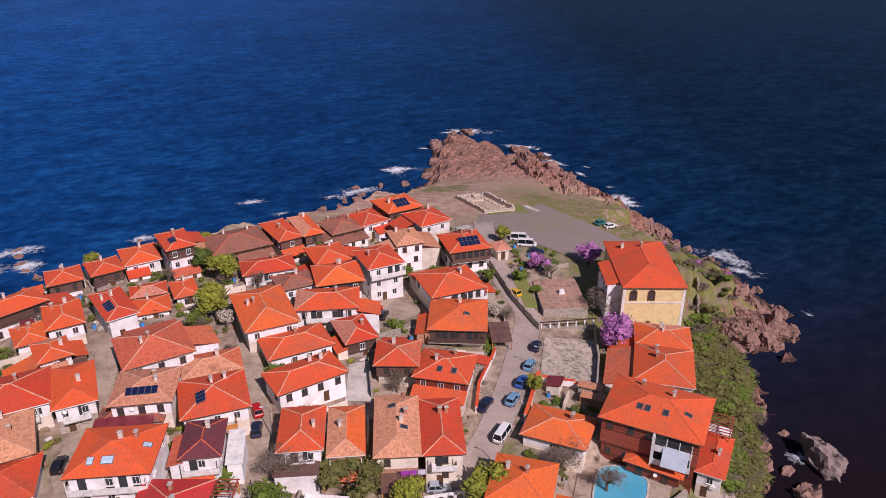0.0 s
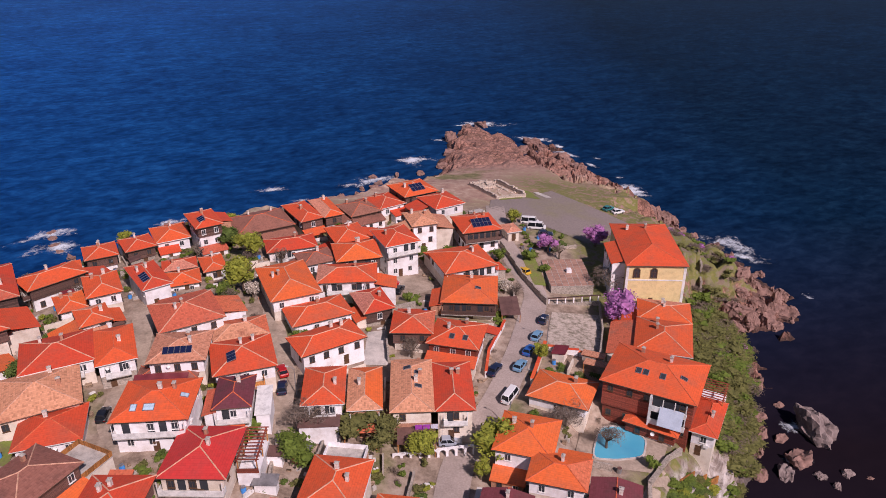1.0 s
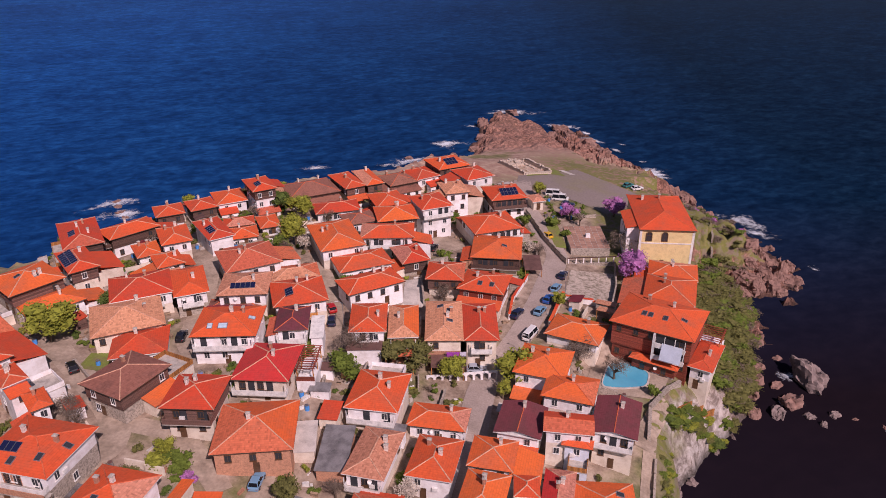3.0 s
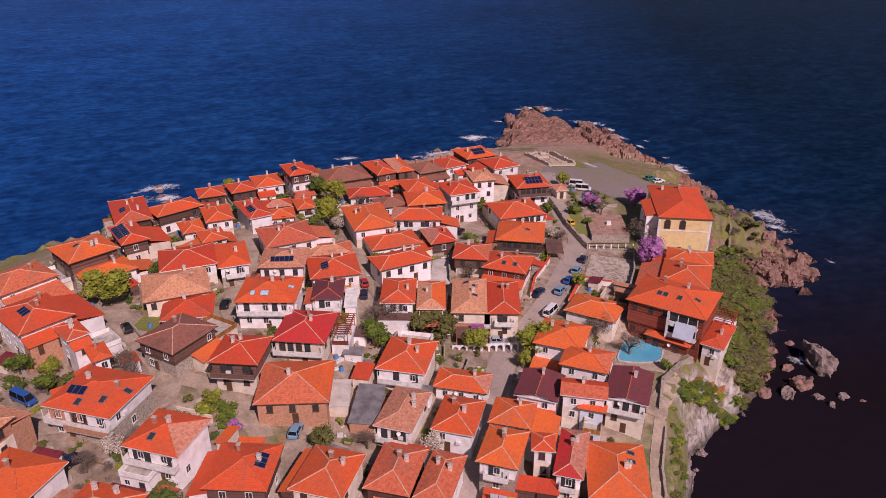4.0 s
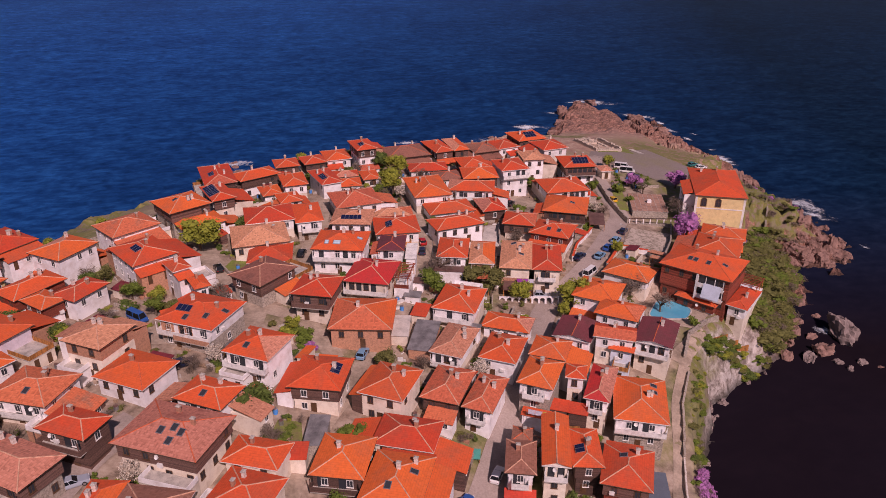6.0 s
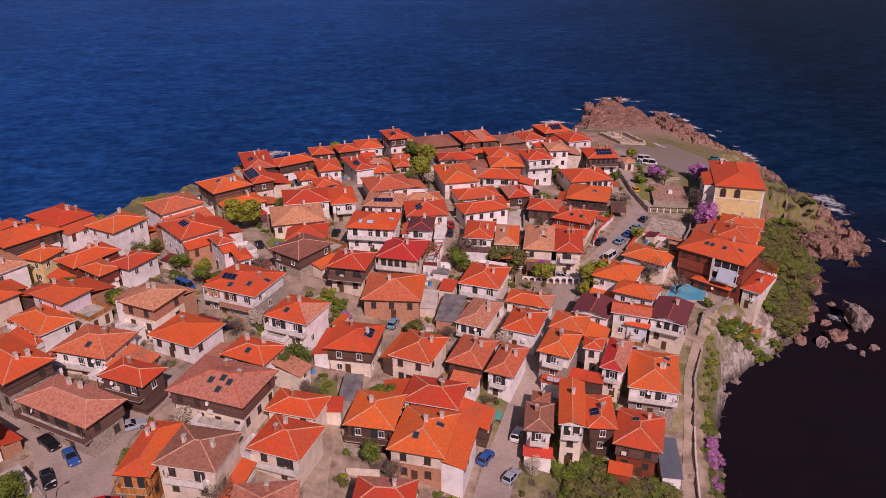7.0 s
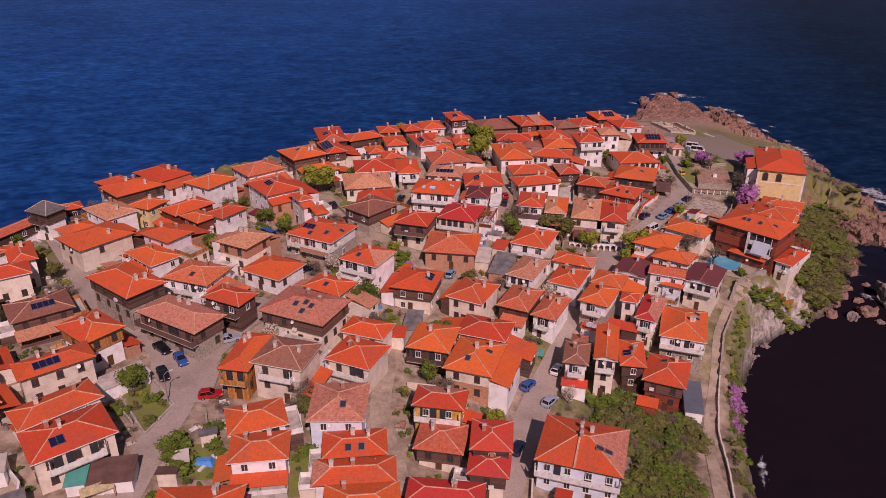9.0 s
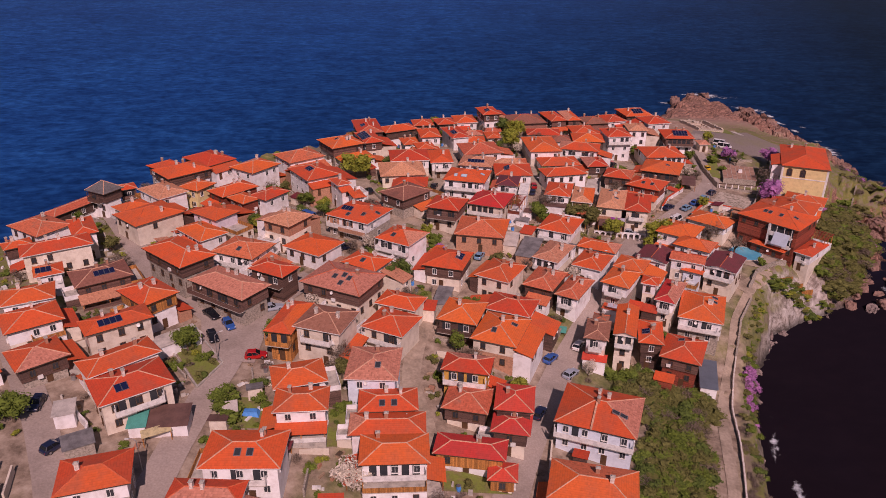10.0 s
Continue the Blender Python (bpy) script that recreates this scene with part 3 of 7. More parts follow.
def gable_roof(g, hw, hd, z, pitch, along):
    """Two slopes with the ridge along x (or y)."""
    r = (hd if along == "x" else hw) * pitch
    if along == "x":
        a, b = Vector((-hw, 0, z + r)), Vector((hw, 0, z + r))
        faces = [((Vector((-hw, -hd, z)), Vector((hw, -hd, z)), b, a), 0), ((Vector((hw, hd, z)), Vector((-hw, hd, z)), a, b), 0)]
        sides = [(Vector((hw - 0.5, -hd + 0.5, z)), Vector((hw - 0.5, hd - 0.5, z)), b - Vector((0.5, 0, 0.12))), (Vector((-hw + 0.5, hd - 0.5, z)), Vector((-hw + 0.5, -hd + 0.5, z)), a - Vector((-0.5, 0, 0.12)))]
    else:
        a, b = Vector((0, -hd, z + r)), Vector((0, hd, z + r))
        faces = [((Vector((hw, -hd, z)), Vector((hw, hd, z)), b, a), 1), ((Vector((-hw, hd, z)), Vector((-hw, -hd, z)), a, b), 1)]
        sides = [(Vector((-hw + 0.5, -hd + 0.5, z)), Vector((hw - 0.5, -hd + 0.5, z)), a - Vector((0, -0.5, 0.12))), (Vector((hw - 0.5, hd - 0.5, z)), Vector((-hw + 0.5, hd - 0.5, z)), b - Vector((0, 0.5, 0.12)))]
    slant = math.hypot(hd if along == "x" else hw, r)
    for f, k in faces:
        g.face(f, [(p[k] + 50, (p.z - z) / r * slant + 20) for p in f])
    return [(a, b)], sides


def house(x, y, eave, w, d, yaw, roof="red", wall="white", base="white", kind="hip", pitch=0.31, floors=2, pale=True, stacks=1, lights=(), balcony=False, mend="", seed=None, span=2.9, pale_panes=False, rows_most=3, name="house", label="", category="house"):
    """A house: eaves w by d metres at the height eave. lights: places of roof windows. pale: pale mortar along ridge and hips."""
    rnd = random.Random(int(x * 31 + y * 17) if seed is None else seed)
    hw, hd, over = w / 2, d / 2, 0.6
    FOOT.append((x, y, hw - 0.5, hd - 0.5, yaw))
    if base == "white":
        base = wall if wall not in TIMBER and wall != "white" else rnd.choice(["white", "white", "white", "cream", "stone", "cream"])
    balcony = balcony or rnd.random() < 0.3
    if stacks == 1 and rnd.random() < 0.4:
        stacks = 2
    low = min(ground(x + a * hw * 0.8, y + b * hd * 0.8) for a in (-1, 1) for b in (-1, 1)) - 0.6
    floor = ground(x, y)
    high = eave - floor
    if not label:
        label = f"house with {WALL_WORDS[wall]} and a {ROOF_WORDS[roof]} tiled roof"
    root = tagged(new(name), label, category, group="old town houses" if name == "house" else "")
    root.matrix_basis = pose(x, y, floor, 0, 0, yaw)
    root.empty_display_size = 0.5
    bw, bd = hw - over, hd - over
    # walls: a lower part, and an upper one that stands out a little where it is of timber
    mid = max(0.5, high - (2.7 if floors == 2 else 5.3)) if wall in TIMBER or base != wall else None
    if mid:
        step = 0.3 if wall in TIMBER else 0.02
        part("wall", Geo().box(-bw + step, bw - step, -bd + step, bd - step, low - floor, mid), WALL[base], root, "lower storey")
        part("wall", Geo().box(-bw, bw, -bd, bd, mid, high - 0.05), WALL[wall], root, "upper storey")
    else:
        part("wall", Geo().box(-bw, bw, -bd, bd, low - floor, high - 0.05), WALL[wall], root)
    g, thick = Geo(), 0.16
    if kind == "hip":
        lines, sides = hip_roof(g, hw, hd, high, pitch), []
    else:
        lines, sides = gable_roof(g, hw, hd, high, pitch, kind)
    cover = part("roof", g, TILE[roof], root)
    other = mend or (rnd.choice(["old", "orange", "pink"]) if roof in ("red", "orange") and rnd.random() < 0.3 else "")
    if other:
        cover.data.materials.append(TILE[other])
        cover.data.polygons[rnd.randrange(len(cover.data.polygons)) if not mend else 0].material_index = 1
        if mend:
            cover.data.polygons[3].material_index = 1
    for s in sides:
        part("gable", Geo().face(s), WALL[wall], root)
    e = Geo()
    c = [(-hw, -hd), (hw, -hd), (hw, hd), (-hw, hd)]
    e.face([(px, py, high - thick) for px, py in c[::-1]])
    for i in range(4):
        p, q = c[i], c[(i + 1) % 4]
        e.face([(*p, high - thick), (*q, high - thick), (*q, high), (*p, high)])
    part("eave", e, SOFFIT if wall in TIMBER or rnd.random() < 0.6 else FRAME, root)
    for p, q in lines:
        part("ridge", Geo().cap(p, q, 0.22 if pale else 0.2), RIDGE if pale else RIDGE_RED, root)
    # chimneys
    for k in range(stacks):
        cx, cy = rnd.uniform(-0.55, 0.55) * hw, rnd.uniform(-0.1, 0.6) * hd
        z = high + (roof_rise(cx, cy, hw, hd, pitch) if kind == "hip" else pitch * (hd - abs(cy) if kind == "x" else hw - abs(cx)))
        s = put("chimney", STACKS[rnd.random() < 0.35], root, pose(cx, cy, z, 0, 0, 90 * rnd.randint(0, 1)))
        put("chimney_cap", CHIMNEY_CAP, s, pose(0, 0, 1.05))
    for lx, ly in lights:
        f = put("skylight", SKY_FRAME, root, on_roof(lx * hw, ly * hd, hw, hd, pitch, high) if kind == "hip" else pose(lx * hw, ly * hd, high + pitch * (hd - abs(ly * hd)) + 0.05, math.degrees(math.atan(pitch)) * (1 if ly < 0 else -1)))
        put("pane", SKY_PALE if pale_panes else SKY_PANE, f)
    # windows of the three sides that face the streets
    frames = "brown" if wall in ("honey", "cream", "brick") or rnd.random() < (0.6 if wall in TIMBER else 0.25) else "white"
    rows = ([high - 1.45] + ([high - 4.2] if high > 5.4 else []) + ([high - 6.9] if high > 8 else []))[:rows_most]
    for side, long_side, off in ((0, bw, bd), (90, bd, bw), (-90, bd, bw)):
        n = max(1, int(2 * long_side / span))
        for r, z in enumerate(rows):
            inset = 0.3 if r and mid and wall in TIMBER else 0.0
            for k in range(n):
                if rnd.random() < (0.12 if side == 0 else 0.56):
                    continue
                u = (k + 0.5) / n * 2 * long_side - long_side + rnd.uniform(-0.2, 0.2)
                wn = put("window", WINDOW[frames], root, pose(0, 0, z, 0, 0, side) @ pose(u, -off + inset - 0.01, 0))
                put("pane", PANE, wn)
    # a door at the street
    dz = max(low - floor + 0.6, 0.0)
    dx = rnd.uniform(-0.4, 0.4) * bw
    inset = 0.3 if mid and wall in TIMBER else 0.02 if mid else 0
    part("door", Geo().box(dx - 0.5, dx + 0.5, -bd + inset - 0.06, -bd + inset + 0.05, dz, dz + 2.05), FRAME_BROWN, root)
    if balcony:
        zb, bl = high - 2.55, bw * rnd.choice([0.7, 1.0, 1.05])
        s = part("balcony", Geo().box(-bl, bl, -bd - 1.25, -bd + 0.1, zb - 0.16, zb), CONCRETE, root)
        # glazed doors, their dark panes also standing for shade under eaves and balcony
        n = max(2, int(bl * 1.1))
        for k in range(n):
            u = (k + 0.5) / n * bl * 1.7 - bl * 0.85
            if rnd.random() < 0.55:
                part("balcony_door", Geo().box(u - 0.55, u + 0.55, -bd - 0.05, -bd + 0.02, zb + 0.02, zb + 2.05), GLASS, s, "dark glazed door that also stands for shade behind the balcony")
        for u in (-bl + 0.06, bl - 0.06):
            part("post", Geo().box(u - 0.06, u + 0.06, -bd - 1.22, -bd - 1.1, zb + 0.9, high - 0.15), FRAME if wall not in TIMBER else WALL[wall], s)
        part("balustrade", Geo().box(-bl, bl, -bd - 1.25, -bd - 1.15, zb, zb + 0.95).box(-bl, -bl + 0.1, -bd - 1.15, -bd, zb, zb + 0.95).box(bl - 0.1, bl, -bd - 1.15, -bd, zb, zb + 0.95),
             FRAME if wall not in TIMBER else WALL[wall], s)
    BUILT.append((root, x, y, yaw, bw, bd, high, low - floor, wall, base, roof))
    return root


def solar(x, y, eave, w, d, yaw, lx, ly, cols=3, rows=1, pitch=0.31, long=1.6, wide=0.95):
    """An array of solar panels that lies on the slope of the roof at a local place."""
    hw, hd = w / 2, d / 2
    m = pose(x, y, eave, 0, 0, yaw) @ on_roof(lx * hw, ly * hd, hw, hd, pitch, 0) @ pose(0, 0, 0.1)
    root = tagged(new("solar_array"), "dark blue solar panels with metal rims on a tiled roof", "solar panels", group="solar arrays")
    root.matrix_basis = m
    for i in range(cols):
        for j in range(rows):
            a, b = (i - (cols - 1) / 2) * (wide + 0.05), (j - (rows - 1) / 2) * (long + 0.05)
            p = part("panel", Geo().box(a - wide / 2, a + wide / 2, b - long / 2, b + long / 2, -0.1, 0.03), ALU, root)
            part("cell_sheet", Geo().box(a - wide / 2 + 0.05, a + wide / 2 - 0.05, b - long / 2 + 0.05, b + long / 2 - 0.05, 0.025, 0.04), CELL, p)
    return root


house(-73.1, 157.8, 25.3, 8.6, 10.7, 30, roof="red", wall="white")
house(-63.5, 156.5, 29.7, 7.0, 11.3, 33, roof="red", wall="wood")
solar(-63.5, 156.5, 29.7, 7.0, 11.3, 33, -0.3, -0.35, 3)
house(-51.8, 164.3, 25.7, 14.9, 12.8, 30, roof="brown", wall="wood", pale=False, stacks=2)
house(-41.5, 168.5, 26.8, 6.7, 13.8, 34, roof="red", wall="wood")
house(-35.9, 171.2, 26.9, 5.5, 13.8, 29, roof="red", wall="wood")
house(-27.7, 176.5, 24.6, 9.5, 10.3, 32, roof="brown", wall="wood", pale=False)
house(-21.3, 181.4, 24.8, 8.5, 10.2, 36, roof="red", wall="white")
house(-13.7, 186.6, 26.6, 10.9, 11.6, 31, roof="red", wall="wood")
solar(-13.7, 186.6, 26.6, 10.9, 11.6, 31, 0.0, -0.45, 4, 2)
house(-5.4, 176.6, 26.9, 9.4, 10.6, 32, roof="red", wall="white")
house(-10.3, 163.6, 27.1, 7.2, 9.8, 19, roof="tan", wall="white")
house(3.9, 162.9, 26.2, 10.5, 11.5, 17, roof="red", wall="wood")
solar(3.9, 162.9, 26.2, 10.5, 11.5, 17, 0.1, -0.45, 5, 2)
house(13.0, 166.7, 23.1, 4.1, 5.7, 20, roof="pink", wall="cream", stacks=0, floors=1)
house(-85.7, 146.3, 25.6, 7.7, 8.6, 30, roof="red", wall="wood")
house(-78.6, 151.0, 25.6, 7.5, 8.7, 35, roof="red", wall="wood")
house(-74.2, 123.2, 29.2, 7.1, 10.9, 30, roof="red", wall="white")
house(-80.2, 120.6, 26.4, 5.9, 8.5, 35, roof="red", wall="white")
house(-71.6, 112.7, 28.0, 6.2, 8.0, 35, roof="red", wall="white")
house(-66.4, 127.8, 29.0, 6.4, 13.5, 38, roof="red", wall="white")
solar(-66.4, 127.8, 29.0, 6.4, 13.5, 38, -0.4, -0.3, 4)
house(-63.9, 138.7, 26.1, 7.7, 6.1, 22, roof="red", wall="white")
house(-56.9, 140.4, 25.6, 5.4, 8.6, 27, roof="red", wall="white")
house(-61.3, 133.1, 25.6, 7.6, 7.6, 22, roof="red", wall="white")
house(-52.8, 112.1, 29.5, 12.4, 12.1, 31, roof="old", wall="white", stacks=2)
house(-49.6, 99.8, 29.4, 10.2, 10.0, 9, roof="tan", wall="white", stacks=2)
solar(-49.6, 99.8, 29.4, 10.2, 10.0, 9, 0.0, -0.5, 5, 1)
house(-50.8, 96.0, 26.6, 10.7, 4.9, 7, roof="brown", wall="white", pale=False)
house(-42.2, 110.4, 26.7, 10.5, 7.5, 20, roof="old", mend="tan", wall="white")
house(-38.4, 98.9, 28.5, 11.0, 11.1, 20, roof="red", wall="white", stacks=2)
solar(-38.4, 98.9, 28.5, 11.0, 11.1, 20, -0.35, -0.35, 3)
house(-36.3, 86.8, 29.4, 6.2, 8.8, 9, roof="purple", wall="white", pale=False, balcony=True)
house(-46.9, 82.3, 31.1, 11.8, 10.7, 6, roof="red", wall="white", balcony=True, pale=False, stacks=2, pale_panes=True, lights=((-0.45,-0.55),(-0.12,-0.55),(0.0,-0.55),(0.72,0.0)))
house(-61.7, 100.3, 29.4, 7.0, 12.7, 26, roof="red", wall="white", balcony=True, pale=False)
house(-70.9, 97.9, 29.4, 12.2, 11.4, 27, roof="red", wall="white", stacks=2)
house(-68.8, 86.9, 28.8, 13.2, 12.8, 28, roof="tan", wall="cream")
house(-63.2, 79.9, 27.6, 10.1, 9.7, 19, roof="red", wall="white", pale=False)
house(-58.5, 65.4, 30.8, 9.5, 10.9, -23, roof="brown", wall="wood", base="stone", stacks=1)
house(-45.4, 61.8, 30.6, 8.8, 9.1, 1, roof="red", wall="wood", stacks=2)
house(-37.3, 73.4, 28.7, 10.0, 11.4, 0, roof="crimson", wall="cream", stacks=2)
house(-35.0, 58.3, 27.1, 12.4, 12.2, 9, roof="orange", mend="old", wall="brick", base="brick", stacks=1)
house(-62.9, 47.1, 31.3, 12.3, 11.2, -9, roof="red", wall="white", base="white", pale=False, balcony=False, lights=((0.5,-0.5),(0.8,0.1),(-0.1,-0.7)), stacks=2)
solar(-62.9, 47.1, 31.3, 12.3, 11.2, -6, -0.35, -0.35, 3)
house(-48.6, 39.9, 30.3, 9.3, 9.0, -10, roof="red", wall="white", pale=False, balcony=True, lights=((-0.2,-0.5),))
house(-36.2, 36.7, 27.9, 9.3, 9.7, 3, roof="red", wall="wood", pale=False, stacks=2)
solar(-36.2, 36.7, 27.9, 9.3, 9.7, 3, 0.55, 0.1, 3)
house(-50.8, 25.5, 30.0, 9.2, 6.9, -10, roof="red", wall="white", stacks=2, lights=((0.0,-0.4),))
house(-51.1, 15.3, 30.7, 14.2, 10.7, -6, roof="pink", wall="wood", base="cream", pale=False, stacks=2, lights=((-0.1,-0.35),(0.15,-0.2),(0.35,-0.3),(0.2,-0.6)))
house(-66.0, 13.4, 31.3, 9.1, 6.0, -8, roof="red", wall="wood", floors=3, base="wood")
house(-71.0, 4.9, 31.1, 15.5, 7.9, -13, roof="pink", wall="wood", base="stone", stacks=2)
house(-87.4, 10.7, 32.6, 14.8, 8.8, -20, roof="red", wall="wood", base="stone")
house(-79.3, 22.0, 29.9, 11.1, 9.3, -2, roof="old", wall="white", lights=((0.1,-0.5),))
house(-94.2, 27.1, 29.6, 11.2, 7.5, -23, roof="orange", wall="white")
house(-95.3, 34.1, 31.5, 9.5, 7.5, -15, roof="orange", wall="lilac", pale=False)
house(-110.3, 28.5, 31.1, 11.2, 13.0, -21, roof="orange", wall="cream", pale=False)
house(-117.3, 30.8, 31.1, 6.5, 7.8, -21, roof="orange", wall="cream", pale=False)
house(-117.2, 42.1, 31.3, 11.5, 8.5, -22, roof="tan", wall="white")
house(-111.9, 49.1, 31.0, 7.2, 7.4, -7, roof="orange", wall="yellow")
house(-120.1, 54.0, 32.8, 10.2, 13.0, -26, roof="red", wall="wood", stacks=3, pale=False)
house(-119.2, 64.9, 32.8, 12.7, 9.7, -20, roof="red", wall="wood", stacks=3, pale=False)
house(-131.3, 59.6, 31.1, 5.3, 7.7, -19, roof="red", wall="wood", pale=False)
house(-103.9, 64.8, 32.5, 9.6, 10.7, -14, roof="orange", wall="white")
house(-102.1, 51.2, 30.6, 7.6, 11.5, -21, roof="red", wall="redwood")
house(-95.9, 46.7, 30.4, 7.5, 5.5, -21, roof="orange", wall="redwood")
house(-91.2, 51.6, 30.6, 6.7, 8.9, -14, roof="red", wall="white")
house(-75.1, 34.0, 33.1, 8.6, 8.9, -10, roof="tan", wall="brick", base="cream")
house(-66.0, 29.7, 29.6, 10.5, 9.1, -11, roof="orange", wall="white", pale=False)
house(-100.6, 83.0, 30.4, 11.0, 12.1, -32, roof="old", wall="white")
house(-86.5, 66.9, 32.3, 12.9, 10.1, -35, roof="red", wall="white", stacks=2)
solar(-86.5, 66.9, 32.3, 12.9, 10.1, -35, 0.1, -0.3, 3)
house(-75.6, 61.4, 32.7, 6.5, 4.1, -39, roof="red", wall="white")
house(-68.6, 57.1, 31.5, 5.8, 3.4, -46, roof="red", wall="white", pale=False)
house(-91.9, 93.6, 32.6, 11.5, 11.1, -37, roof="orange", wall="wood", lights=((0.1,-0.3),(0.4,0.2)))
house(-85.5, 89.9, 29.6, 8.3, 11.1, -40, roof="orange", wall="white", pale=False)
house(-87.8, 104.9, 31.3, 12.8, 6.4, -48, roof="red", wall="wood")
solar(-87.8, 104.9, 31.3, 12.8, 6.4, -48, -0.05, -0.5, 7, 2, long=1.4)
house(-96.5, 121.9, 29.6, 17.4, 8.9, -56, roof="red", wall="wood", stacks=3)
solar(-96.5, 121.9, 29.6, 17.4, 8.9, -56, 0.2, -0.4, 3)
house(-88.6, 129.8, 27.6, 8.3, 12.7, -42, roof="red", wall="wood")
house(-41.5, 152.4, 25.1, 12.3, 8.3, 20, roof="red", wall="white")
house(-28.1, 156.0, 26.3, 8.9, 11.0, 25, roof="red", wall="wood")
house(-36.5, 127.3, 28.3, 10.7, 16.6, 25, roof="orange", wall="white", stacks=2)
house(-33.7, 143.4, 25.9, 8.5, 7.9, 28, roof="brown", wall="white", pale=False)
house(-24.3, 144.8, 26.9, 10.7, 10.5, 16, roof="red", wall="wood", stacks=2)
house(-24.7, 132.6, 27.3, 13.1, 9.1, 6, roof="red", wall="white", balcony=True)
house(-15.7, 150.6, 28.1, 8.9, 10.9, 26, roof="red", wall="white", balcony=True)
house(-18.3, 123.6, 25.6, 6.9, 9.9, 25, roof="red", wall="wood")
house(-28.8, 118.5, 26.1, 12.8, 8.9, 27, roof="red", wall="white")
house(-25.0, 107.0, 27.0, 13.2, 8.0, 33, roof="red", wall="white", stacks=2)
house(0.4, 146.0, 24.3, 13.2, 12.3, 22, roof="red", wall="white", stacks=2)
house(2.1, 132.5, 23.6, 12.2, 13.0, -3, roof="orange", wall="wood", pale=False, lights=((0.3,-0.3),))
house(-9.3, 115.2, 25.6, 8.5, 8.8, -1, roof="red", wall="wood")
house(-0.5, 112.7, 24.5, 10.5, 9.8, -13, roof="red", wall="redwood", lights=((-0.1,-0.5),(0.4,-0.5)), stacks=2)
house(-8.4, 95.7, 24.6, 7.5, 15.3, 4, roof="tan", wall="cream", base="brick", lights=((0.3,0.3),(-0.2,0.5),(0.3,-0.2)), stacks=2)
house(-1.2, 95.8, 24.5, 6.9, 14.3, 4, roof="red", wall="cream", balcony=True, stacks=2)
house(-23.0, 92.6, 26.6, 7.3, 11.0, 6, roof="red", wall="white", balcony=True)
house(-16.2, 93.3, 25.6, 6.0, 12.3, 6, roof="orange", mend="tan", wall="brick")
house(18.7, 100.4, 20.6, 11.4, 9.1, -22, roof="orange", wall="white")
house(11.0, 85.3, 22.6, 9.8, 10.3, -15, roof="orange", wall="white", pale=False)
house(15.2, 77.2, 22.6, 9.3, 7.4, -15, roof="orange", wall="white", pale=False)
house(35.2, 101.1, 23.9, 16.9, 13.6, -26, roof="red", wall="redwood", base="redwood", floors=3, pale=False, lights=((-0.3,-0.4),(-0.15,-0.4),(0.2,-0.4),(0.6,-0.2)), stacks=2)
house(44.3, 96.7, 17.6, 4.9, 11.2, -27, roof="red", wall="white", pale=False)
house(33.8, 94.6, 17.6, 9.8, 3.8, -29, roof="red", wall="redwood", pale=False, stacks=0, floors=1, pitch=0.2)
house(44.9, 132.1, 18.6, 11.6, 9.3, -12, roof="orange", wall="white", stacks=2)
house(41.1, 118.0, 20.9, 11.3, 13.1, -15, roof="orange", wall="white", stacks=2)
house(44.3, 150.1, 26.5, 14.0, 23.7, -1, roof="red", wall="yellow", base="yellow", floors=3, span=5.0, rows_most=0, pale=False)
house(-17.8, 70.6, 25.6, 9.2, 11.1, -6, roof="red", wall="white", stacks=2)
house(-7.4, 68.6, 22.1, 10.1, 6.4, -7, roof="orange", wall="white")
house(-16.5, 56.9, 24.1, 6.7, 11.2, -10, roof="tan", wall="white", stacks=2)
house(-7.2, 57.5, 23.1, 7.4, 9.7, -9, roof="orange", wall="white", stacks=2)
house(6.4, 69.2, 21.7, 7.9, 8.7, -12, roof="purple", wall="white", pale=False, kind="y", pitch=0.22)
house(14.0, 67.0, 23.1, 8.2, 5.3, -5, roof="red", wall="white", pale=False, kind="x")
house(15.4, 64.8, 20.9, 5.1, 2.3, -11, roof="red", wall="blue", pale=False, stacks=0)
house(22.5, 71.0, 21.6, 7.7, 10.4, -14, roof="purple", wall="white", pale=False, kind="y", pitch=0.2, balcony=True)
house(1.7, 59.0, 23.1, 7.2, 7.3, -9, roof="orange", wall="white")
house(0.4, 49.8, 23.6, 6.7, 9.2, -11, roof="orange", wall="white", balcony=True, stacks=2)
house(6.7, 52.7, 22.6, 3.9, 4.6, -1, roof="red", wall="white", stacks=0)
house(11.4, 53.0, 20.6, 4.8, 11.6, -9, roof="pink", mend="crimson", wall="white", balcony=True)
house(18.5, 51.9, 18.6, 9.6, 13.4, -1, roof="orange", wall="white", stacks=2, lights=((0.5,0.2),(0.5,0.5)), balcony=True)
house(-24.6, 38.9, 26.1, 8.3, 9.8, -9, roof="orange", wall="cream")
house(-15.4, 43.2, 23.6, 7.2, 10.4, -8, roof="old", wall="wood", base="wood")
house(-8.7, 43.4, 22.6, 5.6, 10.8, -10, roof="old", wall="white", balcony=True)
house(-19.4, 29.3, 23.6, 10.2, 7.9, -2, roof="red", wall="cream", stacks=2)
house(-27.3, 20.5, 25.1, 8.4, 9.6, 3, roof="orange", wall="wood", base="wood")
house(-18.5, 18.2, 24.1, 9.3, 11.3, -1, roof="orange", wall="cream", base="brick", stacks=2, lights=((-0.15,-0.45),(0.5,0.2)))
house(-37.7, 8.9, 26.9, 9.1, 8.5, -6, roof="red", wall="cream", balcony=True, stacks=2)
house(-39.0, 16.4, 27.4, 9.0, 6.2, -2, roof="red", wall="cream")
